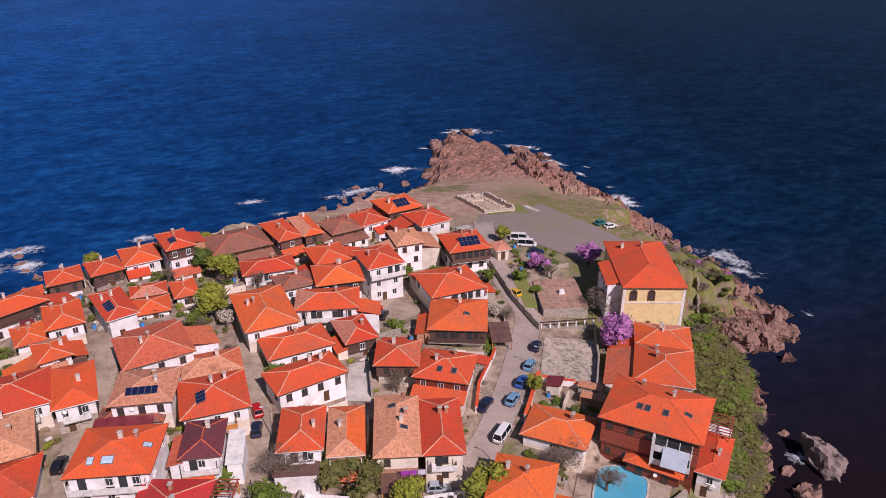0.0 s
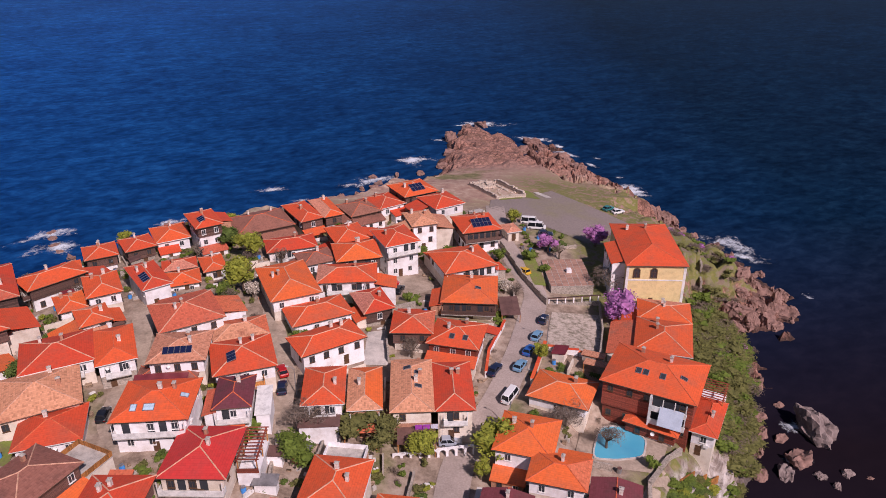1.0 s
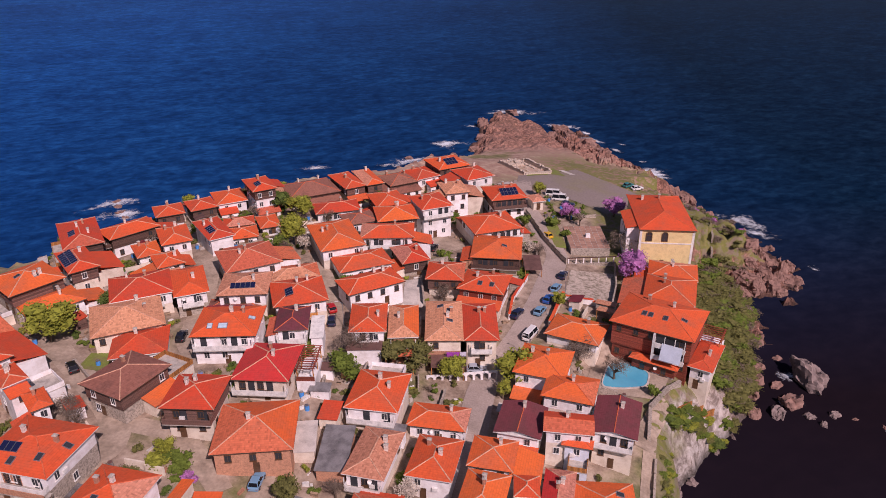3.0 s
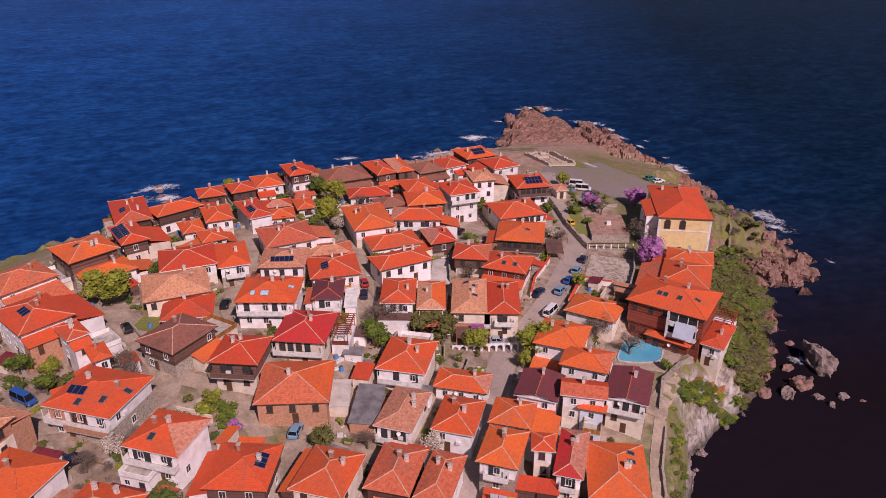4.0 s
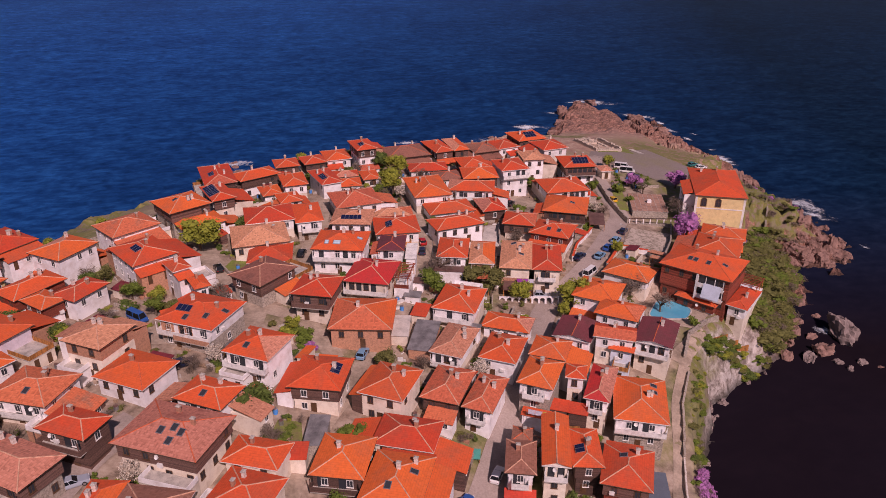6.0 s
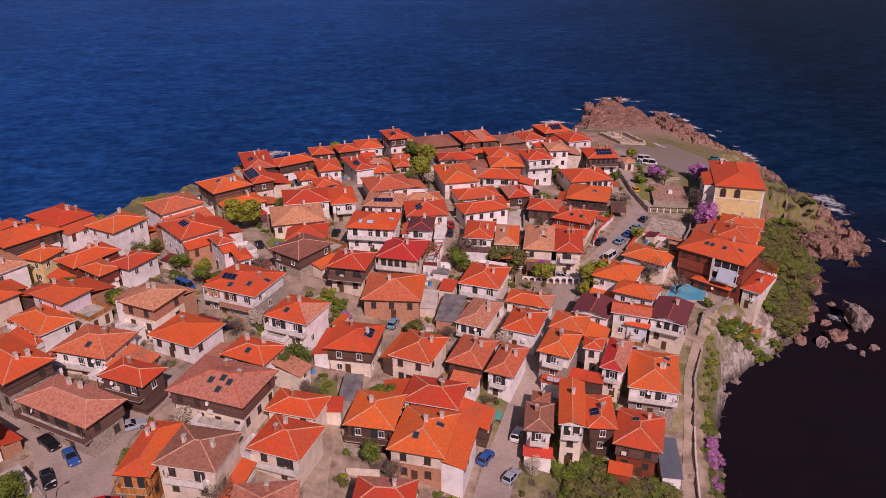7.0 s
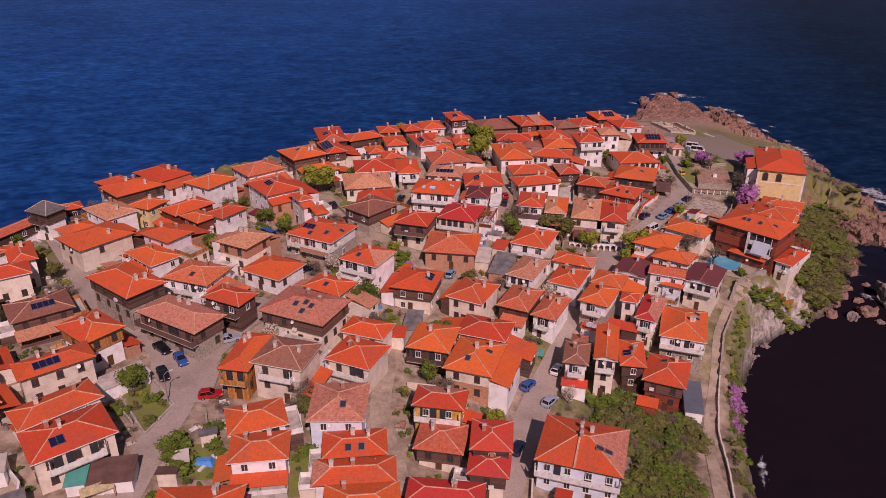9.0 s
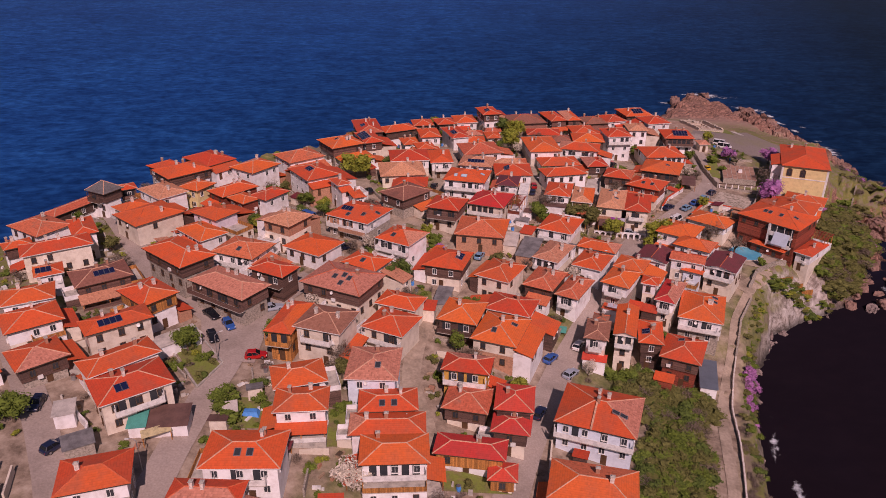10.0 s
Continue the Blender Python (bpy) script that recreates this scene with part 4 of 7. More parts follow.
house(-1.3, 30.1, 20.8, 5.0, 8.0, 4, roof="brown", wall="white", balcony=True)
house(-1.6, 37.0, 19.6, 3.6, 3.9, 1, roof="brown", wall="white", pale=False)
house(3.9, 33.6, 22.1, 4.6, 12.7, 4, roof="orange", wall="cream", floors=3, kind="y", balcony=True)
house(8.8, 36.8, 18.6, 5.2, 9.7, 8, roof="red", wall="wood", base="wood")
solar(8.8, 36.8, 18.6, 5.2, 9.7, 8, -0.4, -0.2, 2)
house(15.8, 35.0, 17.1, 8.3, 10.0, -5, roof="red", wall="wood", base="redwood", lights=((-0.2,0.3),))
house(-53.8, -1.1, 30.1, 5.4, 11.7, 8, roof="red", wall="honey", base="honey", pale=False)
house(-46.7, -0.1, 30.6, 9.5, 8.7, 2, roof="brown", wall="cream", balcony=True, floors=3)
house(-34.4, -6.2, 27.7, 9.1, 10.1, 18, roof="pink", wall="blue", lights=((0.2,-0.4),))
house(-29.1, -12.3, 25.6, 9.8, 6.2, 24, roof="red", wall="white", lights=((-0.2,-0.5),(0.2,-0.5)), stacks=2)
house(-27.0, -17.3, 25.1, 12.2, 5.7, 22, roof="red", wall="white", stacks=2)
house(-23.6, -22.4, 25.1, 10.6, 7.0, 23, roof="orange", wall="white")
house(-20.2, 2.4, 25.6, 8.8, 5.9, 8, roof="red", wall="ochre")
house(-18.1, -3.4, 22.6, 8.1, 7.5, 7, roof="old", wall="wood")
house(-10.2, -2.4, 24.1, 6.7, 7.6, 12, roof="crimson", wall="wood")
house(-9.5, -6.6, 22.1, 6.6, 5.8, 9, roof="crimson", wall="wood")
house(-14.2, -13.9, 21.6, 11.6, 5.3, 11, roof="crimson", wall="honey", stacks=2)
house(-8.4, -15.5, 19.6, 4.8, 4.4, 14, roof="crimson", wall="honey", stacks=0, floors=1)
house(3.5, 3.2, 21.3, 13.7, 11.9, -0, roof="orange", wall="blue", stacks=3, lights=((0.4,-0.3),(0.6,-0.3)), balcony=True)
house(5.4, -14.4, 20.6, 13.4, 8.9, 7, roof="orange", wall="white", stacks=2)
house(-42.3, -33.2, 28.1, 11.7, 8.4, 21, roof="red", wall="white", stacks=2, lights=((-0.1,-0.4),(0.2,-0.4)))
house(-41.0, -19.4, 27.6, 8.8, 6.5, 25, roof="orange", wall="white")
house(-45.1, -13.4, 27.6, 9.1, 7.2, 37, roof="orange", wall="white")
house(-43.1, -41.3, 27.1, 10.4, 4.5, 18, roof="red", wall="white", stacks=2, pale=False)
house(-58.0, -45.3, 29.1, 9.7, 7.5, 37, roof="red", wall="white", pale=False)
house(-67.2, -27.7, 30.1, 11.8, 8.9, 56, roof="red", wall="cream", base="cream", stacks=2, balcony=True)
solar(-67.2, -27.7, 30.1, 11.8, 8.9, 56, -0.3, -0.5, 2)
house(-73.1, -23.5, 30.7, 12.3, 6.4, 62, roof="orange", wall="white", stacks=2)
house(-87.5, -26.9, 30.1, 8.6, 8.3, 62, roof="orange", wall="wood")
house(-80.3, -15.8, 32.1, 11.7, 6.1, 56, roof="orange", wall="cream", pale=False)
solar(-80.3, -15.8, 32.1, 11.7, 6.1, 56, -0.2, -0.4, 4)
house(-96.7, -19.2, 31.1, 10.0, 8.7, 56, roof="red", wall="white")
house(-104.2, -12.8, 31.1, 9.5, 7.5, 46, roof="orange", wall="white")
house(-82.9, -4.5, 31.6, 7.8, 10.0, 70, roof="red", wall="honey")
house(-99.3, 0.4, 30.1, 11.2, 8.9, 54, roof="brown", wall="wood")
solar(-99.3, 0.4, 30.1, 11.2, 8.9, 54, 0.1, -0.4, 4)
house(-108.8, -3.5, 31.1, 5.7, 5.9, 49, roof="red", wall="white")
solar(-108.8, -3.5, 31.1, 5.7, 5.9, 49, -0.3, -0.4, 3)
house(-115.1, 4.9, 32.1, 14.3, 7.3, 51, roof="red", wall="cream", stacks=2)
house(-126.8, 11.8, 32.1, 11.9, 8.9, -12, roof="old", wall="white", stacks=2)
house(-117.4, 14.8, 32.1, 5.5, 11.2, 52, roof="red", wall="white", stacks=2)
house(-135.2, 29.1, 29.1, 14.2, 5.1, 83, roof="old", wall="wood", stacks=0)
house(-130.4, 35.8, 32.1, 7.2, 6.4, -8, roof="grey", wall="wood", stacks=0, kind="hip", pitch=0.7)
house(-130.2, 43.2, 30.1, 4.8, 5.2, 52, roof="red", wall="wood", stacks=0)
house(-125.2, 3.7, 31.1, 6.0, 4.6, 58, roof="red", wall="wood")

# ---- roads, paths and squares ----
ASPHALT = plain("worn_asphalt", (0.4, 0.325, 0.285), 0.95, scale=0.12, spread=0.2, grain=3.0, bump=0.1, patch=(0.29, 0.235, 0.2))
PAVING = plain("beige_paving", (0.42, 0.33, 0.255), 0.92, scale=0.3, spread=0.25, grain=2.0, bump=0.25, patch=(0.24, 0.185, 0.135))
TARMAC = plain("grey_gravelled_tarmac", (0.25, 0.205, 0.185), 0.95, scale=0.07, spread=0.2, grain=2.0, bump=0.1, patch=(0.24, 0.21, 0.13))
COBBLE = plain("grass_grown_slabs", (0.5, 0.42, 0.35), 0.95, scale=0.9, spread=0.5, grain=2.5, bump=0.8, patch=(0.14, 0.12, 0.07))


def strip(name, pts, width, mat, label, up=0.12, step=2.0, kind="structure", category="road"):
    """A sheet of road that lies along a line of places on the ground."""
    line = [Vector(p) for p in pts]
    ROADS.append((pts, width / 2))
    places = []
    for a, b in zip(line, line[1:]):
        n = max(1, int((b - a).length / step))
        places += [a.lerp(b, k / n) for k in range(n)]
    places.append(line[-1])
    for _ in range(3):
        places = [places[0]] + [(p + q * 2 + r) / 4 for p, q, r in zip(places, places[1:], places[2:])] + [places[-1]]
    g, rows = Geo(), []
    for k, p in enumerate(places):
        along = (places[min(k + 1, len(places) - 1)] - places[max(k - 1, 0)]).normalized()
        side = Vector((-along.y, along.x))
        row = []
        for s in (-0.5, -0.25, 0, 0.25, 0.5):
            q = p + side * width * s
            row.append((q.x, q.y, ground(q.x, q.y) + up))
        rows.append(row)
    for r, s in zip(rows, rows[1:]):
        for k in range(4):
            g.face((r[k + 1], r[k], s[k], s[k + 1]))
    return tagged(part(name, g, mat, None), label, category, kind=kind)


def sheet(name, corners, mat, label, up=0.1, step=1.6, category="pavement"):
    """A draped sheet over a four-cornered plot."""
    a, b, c, d = [Vector(p) for p in corners]
    if category != "lawn":
        PLOTS.append(corners)
    n, m = max(2, int((b - a).length / step)), max(2, int((d - a).length / step))
    pts = [[a.lerp(b, i / n).lerp(d.lerp(c, i / n), j / m) for i in range(n + 1)] for j in range(m + 1)]
    rows = [[(p.x, p.y, ground(p.x, p.y) + up) for p in row] for row in pts]
    g = Geo()
    for r, s in zip(rows, rows[1:]):
        for k in range(n):
            g.face((r[k], r[k + 1], s[k + 1], s[k]))
    return tagged(part(name, g, mat, None), label, category, kind="structure")


strip("road", [(10, 190), (10, 168), (14, 152.5), (18, 141), (15.5, 130), (12, 114.5), (8, 102.3), (3.5, 92.8), (-0.5, 84), (-2, 70), (-3.5, 50), (-5.2, 36), (-6.8, 22), (-7.2, 8), (-7, -8), (-5.5, -40), (-5, -90)], 5.4, ASPHALT,
      "narrow worn asphalt street between the houses")
strip("road_west", [(-131, 37), (-114, 24.5), (-97, 12.5), (-82, 5.7), (-70, 0), (-62, -8), (-59.5, -20), (-56.5, -32), (-52, -46), (-45, -90)], 5.2, ASPHALT, "worn asphalt street that widens to a small square", 0.16)
strip("road_lane", [(-62, 22), (-65, 14), (-65.5, 4), (-66, -3)], 6.5, ASPHALT, "short asphalt lane beside a timbered house", 0.2)
strip("road_far_west", [(-112, -14), (-94, -25.8), (-79, -35.7), (-66, -46), (-50, -62)], 4.8, ASPHALT, "asphalt street with parked cars", 0.14)
sheet("road_square", [(-78, 4), (-66, -12), (-57, -9), (-64, 10)], ASPHALT, "small asphalt square with parked cars", 0.24, category="road")
strip("lane_1", [(-66.6, 124), (-62, 112), (-58.5, 96), (-57, 84), (-50, 77)], 4.2, PAVING, "narrow beige lane between white houses")
strip("lane_2", [(-41, 130), (-38.5, 120), (-35, 110), (-31.8, 102), (-30.8, 92), (-29.5, 82)], 4.0, PAVING, "narrow beige lane with parked cars")
strip("lane_3", [(-86, 90), (-80, 80), (-70, 71.5), (-60, 62), (-56, 55), (-60, 48), (-72, 44)], 4.6, PAVING, "curved beige lane below a spreading tree")
strip("lane_4", [(-57, 60), (-47, 58.5), (-38, 49)], 3.6, PAVING, "narrow beige lane")
strip("lane_5", [(-32.9, 54), (-32.4, 42), (-34, 32), (-34.7, 20), (-33.4, 10), (-30.2, -1), (-25, -7), (-21, -14)], 3.4, PAVING, "narrow stony lane that winds down between houses")
strip("lane_6", [(-20, 145), (-13, 143), (-8, 138)], 8.0, PAVING, "small paved yard with two cars", 0.14)
strip("path", [(32.5, 86), (29, 72), (26.4, 60), (26.2, 48), (25.2, 36), (24.6, 26), (25.8, 14), (27, 2), (28, -30)], 2.2, PAVING, "paved cliff path behind a low white wall", 0.1, category="path")
sheet("road_parking", [(8, 188), (34, 168), (50, 186), (29, 212)], TARMAC, "rough grey car park on the headland", 0.12, category="road")
sheet("road_turning", [(8.2, 187.5), (24, 205.5), (18, 200), (9, 196)], TARMAC, "grey edge of the car park below the ruin", 0.125, category="road")
sheet("pavement_1", [(17, 115.5), (29, 115), (31.5, 134.5), (20.5, 133.5)], COBBLE, "grass-grown courtyard of broken slabs", 0.14)
sheet("pavement_2", [(19, 87), (33, 85), (38, 96), (22, 97)], PAVING, "sandy poolside paving", 0.14)
sheet("pavement_3", [(29, 72), (35.5, 85), (33, 87), (25.5, 74)], PAVING, "sandy terrace above the cliff", 0.16)


# ---- plants ----
BARK = plain("bark", (0.14, 0.1, 0.07), 0.95, scale=3.0, bump=0.6)


def leaf_material(name, colour, dark):
    """Leaves that differ one from the next and, more broadly, from clump to clump."""
    m, node, join, p = shader(name, 0.8)
    geo, n = node("NewGeometry"), node("TexNoise", Scale=0.55, Detail=6.0, Roughness=0.7)
    join(geo, n, 0, 0)
    r = ramp(node, [(0.15, dark), (0.5, colour), (0.9, shade(colour, 1.45))])
    mix = node("Math", op="MULTIPLY_ADD")
    mix.inputs[1].default_value = 0.45
    half = node("Math", op="MULTIPLY_ADD")
    half.inputs[1].default_value, half.inputs[2].default_value = 0.8, -0.13
    join(n, half)
    m.node_tree.links.new(geo.outputs["Random Per Island"], mix.inputs[0])
    m.node_tree.links.new(half.outputs[0], mix.inputs[2])
    join(mix, r), join(r, p, 0, 0)
    fine, b = node("TexNoise", Scale=3.5, Detail=4.0), node("Bump", Strength=0.5, Distance=0.3)
    join(geo, fine, 0, 0), join(fine, b, 0, 2), join(b, p, 0, 5)
    p.inputs["Specular IOR Level"].default_value = 0.15
    return m


LEAF = {
    "green": leaf_material("leaves_green", (0.112, 0.158, 0.027), (0.054, 0.082, 0.015)),
    "dark": leaf_material("leaves_dark", (0.085, 0.125, 0.028), (0.04, 0.062, 0.016)),
    "lime": leaf_material("leaves_yellow_green", (0.23, 0.25, 0.035), (0.1, 0.12, 0.018)),
    "olive": leaf_material("leaves_olive", (0.132, 0.132, 0.042), (0.07, 0.073, 0.024)),
    "bare": leaf_material("bare_twigs", (0.2, 0.155, 0.12), (0.1, 0.075, 0.06)),
    "purple": leaf_material("blossom_purple", (0.4, 0.16, 0.36), (0.2, 0.085, 0.19)),
    "white": leaf_material("blossom_white", (0.62, 0.55, 0.46), (0.3, 0.22, 0.16)),
}


def crown_mesh(kind, seed, leaves=1500, leaf=0.14, lobes=9):
    """A crown about 1 m in radius: uneven lobes, each a ragged clump under small leaves; twigs alone where it is bare."""
    rnd = random.Random(seed)
    spots = []
    for _ in range(lobes):
        a, h, r = rnd.uniform(0, math.tau), rnd.uniform(-0.35, 0.75), rnd.uniform(0.2, 0.68)
        spots.append((Vector((math.cos(a) * r, math.sin(a) * r, h * 0.8)), rnd.uniform(0.3, 0.52)))
    g = Geo()
    if kind not in ("bare", "white"):
        bm = bmesh.new()
        bmesh.ops.create_icosphere(bm, subdivisions=2, radius=1)
        ball = [v.co.copy() for v in bm.verts]
        tris = [[v.index for v in f.verts] for f in bm.faces]
        bm.free()
        for c, r in spots:
            pts = [c + v * r * (0.76 + 0.7 * noise.noise(v * 2.6 + c * 9.0)) for v in ball]
            for t in tris:
                g.face([pts[i] for i in t])
    thin = 0.12 if kind == "bare" else 0.55
    long = 2.0 if kind == "bare" else 1.0
    for _ in range(leaves):
        c, r = spots[rnd.randrange(lobes)]
        v = Vector((rnd.gauss(0, 1), rnd.gauss(0, 1), rnd.gauss(0, 1)))
        p = c + v.normalized() * r * rnd.uniform(0.5 if kind == "bare" else 0.75, 1.3)
        turn = Euler((rnd.uniform(-0.9, 0.9), rnd.uniform(-0.9, 0.9), rnd.uniform(0, math.tau))).to_matrix()
        s = leaf * rnd.uniform(0.5, 1.1)
        q = [p + turn @ Vector(k) for k in ((-s * long, 0, 0), (0, -s * thin, 0.02), (s * long, 0, 0), (0, s * thin, 0.02))]
        g.face(q)
    return g.mesh("crown", LEAF[kind])


CROWNS = {k: [crown_mesh(k, 10 * i + len(k), 1300, 0.085 if k != "bare" else 0.1) for i in range(3)] for k in LEAF}
SHRUBS = {k: [crown_mesh(k, 100 + 10 * i + len(k), 290 if k != "bare" else 480, 0.095 if k != "bare" else 0.14, 6) for i in range(3)] for k in LEAF}


def scrub(name, label, plants):
    """A thicket of many shrubs as one mesh; plants: x, y, width, height, kind."""
    for kind in sorted({p[4] for p in plants}):
        co, faces, base = [], [], 0
        for k, (x, y, w, h, what) in enumerate(plants):
            if what != kind:
                continue
            me = SHRUBS[kind][k % 3]
            v = np.empty(len(me.vertices) * 3, dtype=np.float32)
            me.vertices.foreach_get("co", v)
            v = v.reshape(-1, 3) * (w / 2, w / 2, h * 0.55)
            a = k * 2.4
            r = v @ np.array([[math.cos(a), math.sin(a), 0], [-math.sin(a), math.cos(a), 0], [0, 0, 1]])
            co.append(r + (x, y, ground(x, y) + h * 0.3))
            faces += [tuple(i + base for i in p.vertices) for p in me.polygons]
            base += len(me.vertices)
        me = bpy.data.meshes.new(name)
        me.from_pydata(np.concatenate(co).tolist(), [], faces)
        me.materials.append(LEAF[kind])
        tagged(new(name, me), f"{label} with {PLANT_WORDS[kind]}", "scrub", kind="stuff")




def trunk_mesh(seed):
    rnd = random.Random(seed)
    g = Geo().tube((0, 0, -0.4), (0.03, 0.02, 0.55), 0.075, 0.055, 7)
    for _ in range(6):
        a = rnd.uniform(0, math.tau)
        p = Vector((0.03, 0.02, rnd.uniform(0.35, 0.55)))
        q = p + Vector((math.cos(a) * 0.28, math.sin(a) * 0.28, rnd.uniform(0.25, 0.45)))
        g.tube(p, q, 0.042, 0.022, 5)
        for _ in range(2):
            b = a + rnd.uniform(-0.7, 0.7)
            g.tube(q, q + Vector((math.cos(b) * 0.3, math.sin(b) * 0.3, rnd.uniform(0.1, 0.3))), 0.02, 0.008, 4)
    return g.mesh("trunk", BARK)


TRUNKS = [trunk_mesh(k) for k in range(3)]
PLANT_WORDS = {"green": "fresh green leaves", "dark": "dark evergreen leaves", "lime": "yellow-green spring leaves", "olive": "dull olive leaves", "bare": "bare spring twigs",
               "purple": "purple spring blossom", "white": "white spring blossom"}


def tree(x, y, high, wide, kind="green", seed=0):
    root = tagged(new("tree"), f"garden tree with {PLANT_WORDS[kind]}", "tree", group="garden trees")
    root.matrix_basis = pose(x, y, ground(x, y), 0, 0, (x * 37 + y * 11) % 360)
    put("trunk", TRUNKS[seed % 3], root, Matrix.Diagonal((high * 0.75, high * 0.75, high * 0.75, 1)))
    put("crown", CROWNS[kind][(seed + int(abs(x))) % 3], root, pose(0, 0, high * 0.62) @ Matrix.Diagonal((wide / 2, wide / 2, high * 0.42, 1)))
    return root


def bush(x, y, wide, high, kind="green", seed=0):
    ob = put("bush", SHRUBS[kind][(seed + int(abs(x * 3 + y))) % 3], None, pose(x, y, ground(x, y) + high * 0.3, 0, 0, (x * 53 + y * 29) % 360) @ Matrix.Diagonal((wide / 2, wide / 2, high * 0.55, 1)))
    return tagged(ob, f"low bush with {PLANT_WORDS[kind]}", "bush", group="bushes")


for x, y, h, w, k in [(-50.6, 149, 6.5, 7.5, "lime"), (-47, 130, 8, 7.5, "lime"), (-58, 155, 6, 6.5, "dark"), (-49, 125, 4.5, 5, "green"), (-81.5, 81.5, 7.5, 10.5, "lime"), (-25.5, 86, 6, 8, "bare"), (-25.0, 79.5, 5, 7.5, "green"), (-13.0, 85.0, 6, 7.5, "olive"), (-81.5, -38, 5, 6, "green"),
                      (-17, 87, 6, 9, "olive"), (6.3, 84.8, 7.5, 8.5, "lime"), (-5.6, 84.7, 5, 5.5, "lime"), (35.2, 131.6, 8, 8.5, "purple"), (35.5, 167, 5.5, 7, "purple"), (22.3, 160, 5, 5, "purple"),
                      (35, 143, 7, 8, "bare"), (46, 141.5, 7, 6, "bare"), (18.5, 94.5, 5, 7, "bare")]:
    tree(x, y, h, w, k)
for x, y, h, w, k in [(-70, -10.5, 5, 5.5, "green"), (-54.5, -21, 3.6, 5.5, "green"), (-42.5, -3, 6, 4.5, "bare"), (-44.3, 27.4, 6, 6.5, "dark"), (-75.8, 94, 4.5, 6, "dark"), (-28.5, -27, 4.5, 6.5, "white"),
                      (25.4, 91.0, 5, 5, "bare"), (-66.5, 60, 4, 5, "bare"), (-84, 57, 4, 5, "green"), (-96, 60, 3.5, 4, "dark"), (-100, 42, 3.6, 5, "dark"), (-88, 40, 3.6, 4, "dark"), (-15, -27, 5, 6, "bare")]:
    tree(x, y, h, w, k, 1)
for x, y, w, h, k in [(32.5, 86.8, 3, 3, "green"), (-49, 51.8, 5.5, 2.6, "lime"), (-44.5, 51, 4.5, 2.2, "green"), (-28, 73, 4, 2.2, "green"), (-29.3, 52, 5, 2, "green"), (-82.5, 54.5, 5, 3, "dark"), (-76, 54.5, 4, 1.8, "olive"), (-52.3, -23.2, 6.5, 3.4, "green"), (-51, -17.2, 3.6, 2.6, "green"), (-37, -13.5, 4.5, 2, "green"), (-19, 8.2, 5, 1.4, "olive"), (2.6, 25.4, 4.5, 2.2, "green"), (-43.6, -3.5, 5, 3, "bare"), (-33, -15.5, 4, 2, "green"), (21.3, 99.2, 3.6, 2, "olive"), (16.6, 156, 5, 4, "green"), (20, 151, 4, 2.5, "green"), (26, 163, 7, 2, "dark"), (-46, 53.5, 5, 2.2, "green"), (-43, 50, 3, 2, "purple"), (-34, 84, 7, 3, "green"),
                      (-29, 29.5, 5, 2, "green"), (-40, 24, 5, 1.4, "green"), (-48, 36, 6, 2, "olive"), (53, 140, 4, 3.5, "green"), (50.5, 134.5, 4, 3, "purple"), (-10, 158, 4, 3, "green"), (-4, 158, 4, 3, "green"),
                      (-11, 132, 4, 3, "green"), (9, 127, 5, 1.5, "green"), (22, 107, 2, 2, "dark"), (26, 108, 3, 1.4, "dark"), (-61, -28, 4, 3, "olive"), (-52, -15, 4, 3, "dark")]:
    bush(x, y, w, h, k)

# a garden plot by the square, thickly grown
rnd = random.Random(5)
for _ in range(16):
    bush(-67 + rnd.uniform(-4, 5), -14.5 + rnd.uniform(-5, 5), rnd.uniform(1.5, 3.2), rnd.uniform(1, 2.2), rnd.choice(["green", "olive", "lime", "dark"]))
# the overgrown plot above the cliff path
plants = []
PLOTS += [[(11.5, -26), (24, -26), (24, 12), (11.5, 12)], [(3, 12), (24, 12), (24, 31), (3, 31)]]
for _ in range(330):
    y = rnd.uniform(-24, 30.5)
    x = rnd.uniform(12.0 if y < 12 else 3.6, 22.6)
    plants.append((x, y, rnd.uniform(3.4, 6.4), rnd.uniform(1.6, 3.2), rnd.choice(["green", "olive", "green", "olive", "dark", "olive", "bare"])))
scrub("thicket", "overgrown garden plot", plants)
# scrub on the eastern slope
plants = []
for _ in range(300):
    y = rnd.uniform(97, 146)
    x = 50 + (y - 98) * 0.2 + rnd.uniform(-4, 3.0 + 4.5 * min(1.0, max(0.0, (y - 100) / 16)))
    plants.append((x, y, rnd.uniform(5.0, 8.0), rnd.uniform(2.2, 3.4), rnd.choice(["olive", "olive", "green", "olive", "olive", "bare"])))
for _ in range(95):
    y = rnd.uniform(142, 204)
    plants.append((66 - abs(y - 175) * 0.05 + rnd.uniform(-5, 8), y, rnd.uniform(2.6, 5.0), rnd.uniform(0.8, 2.0), rnd.choice(["purple", "bare", "olive", "bare", "green", "bare", "olive"])))
for _ in range(150):
    y = rnd.uniform(-25, 56)
    plants.append((28.9 + max(0.0, 20 - y) * 0.06 + rnd.uniform(-0.2, 3.0), y, rnd.uniform(1.2, 3.0), rnd.uniform(0.4, 1.1), rnd.choice(["green", "olive", "bare", "olive", "dark", "bare"])))
for _ in range(34):
    plants.append((29.6 + rnd.uniform(0, 2.6), rnd.uniform(36, 50), rnd.uniform(1.8, 3.4), rnd.uniform(1.4, 2.6), rnd.choice(["purple", "purple", "bare", "purple", "bare"])))
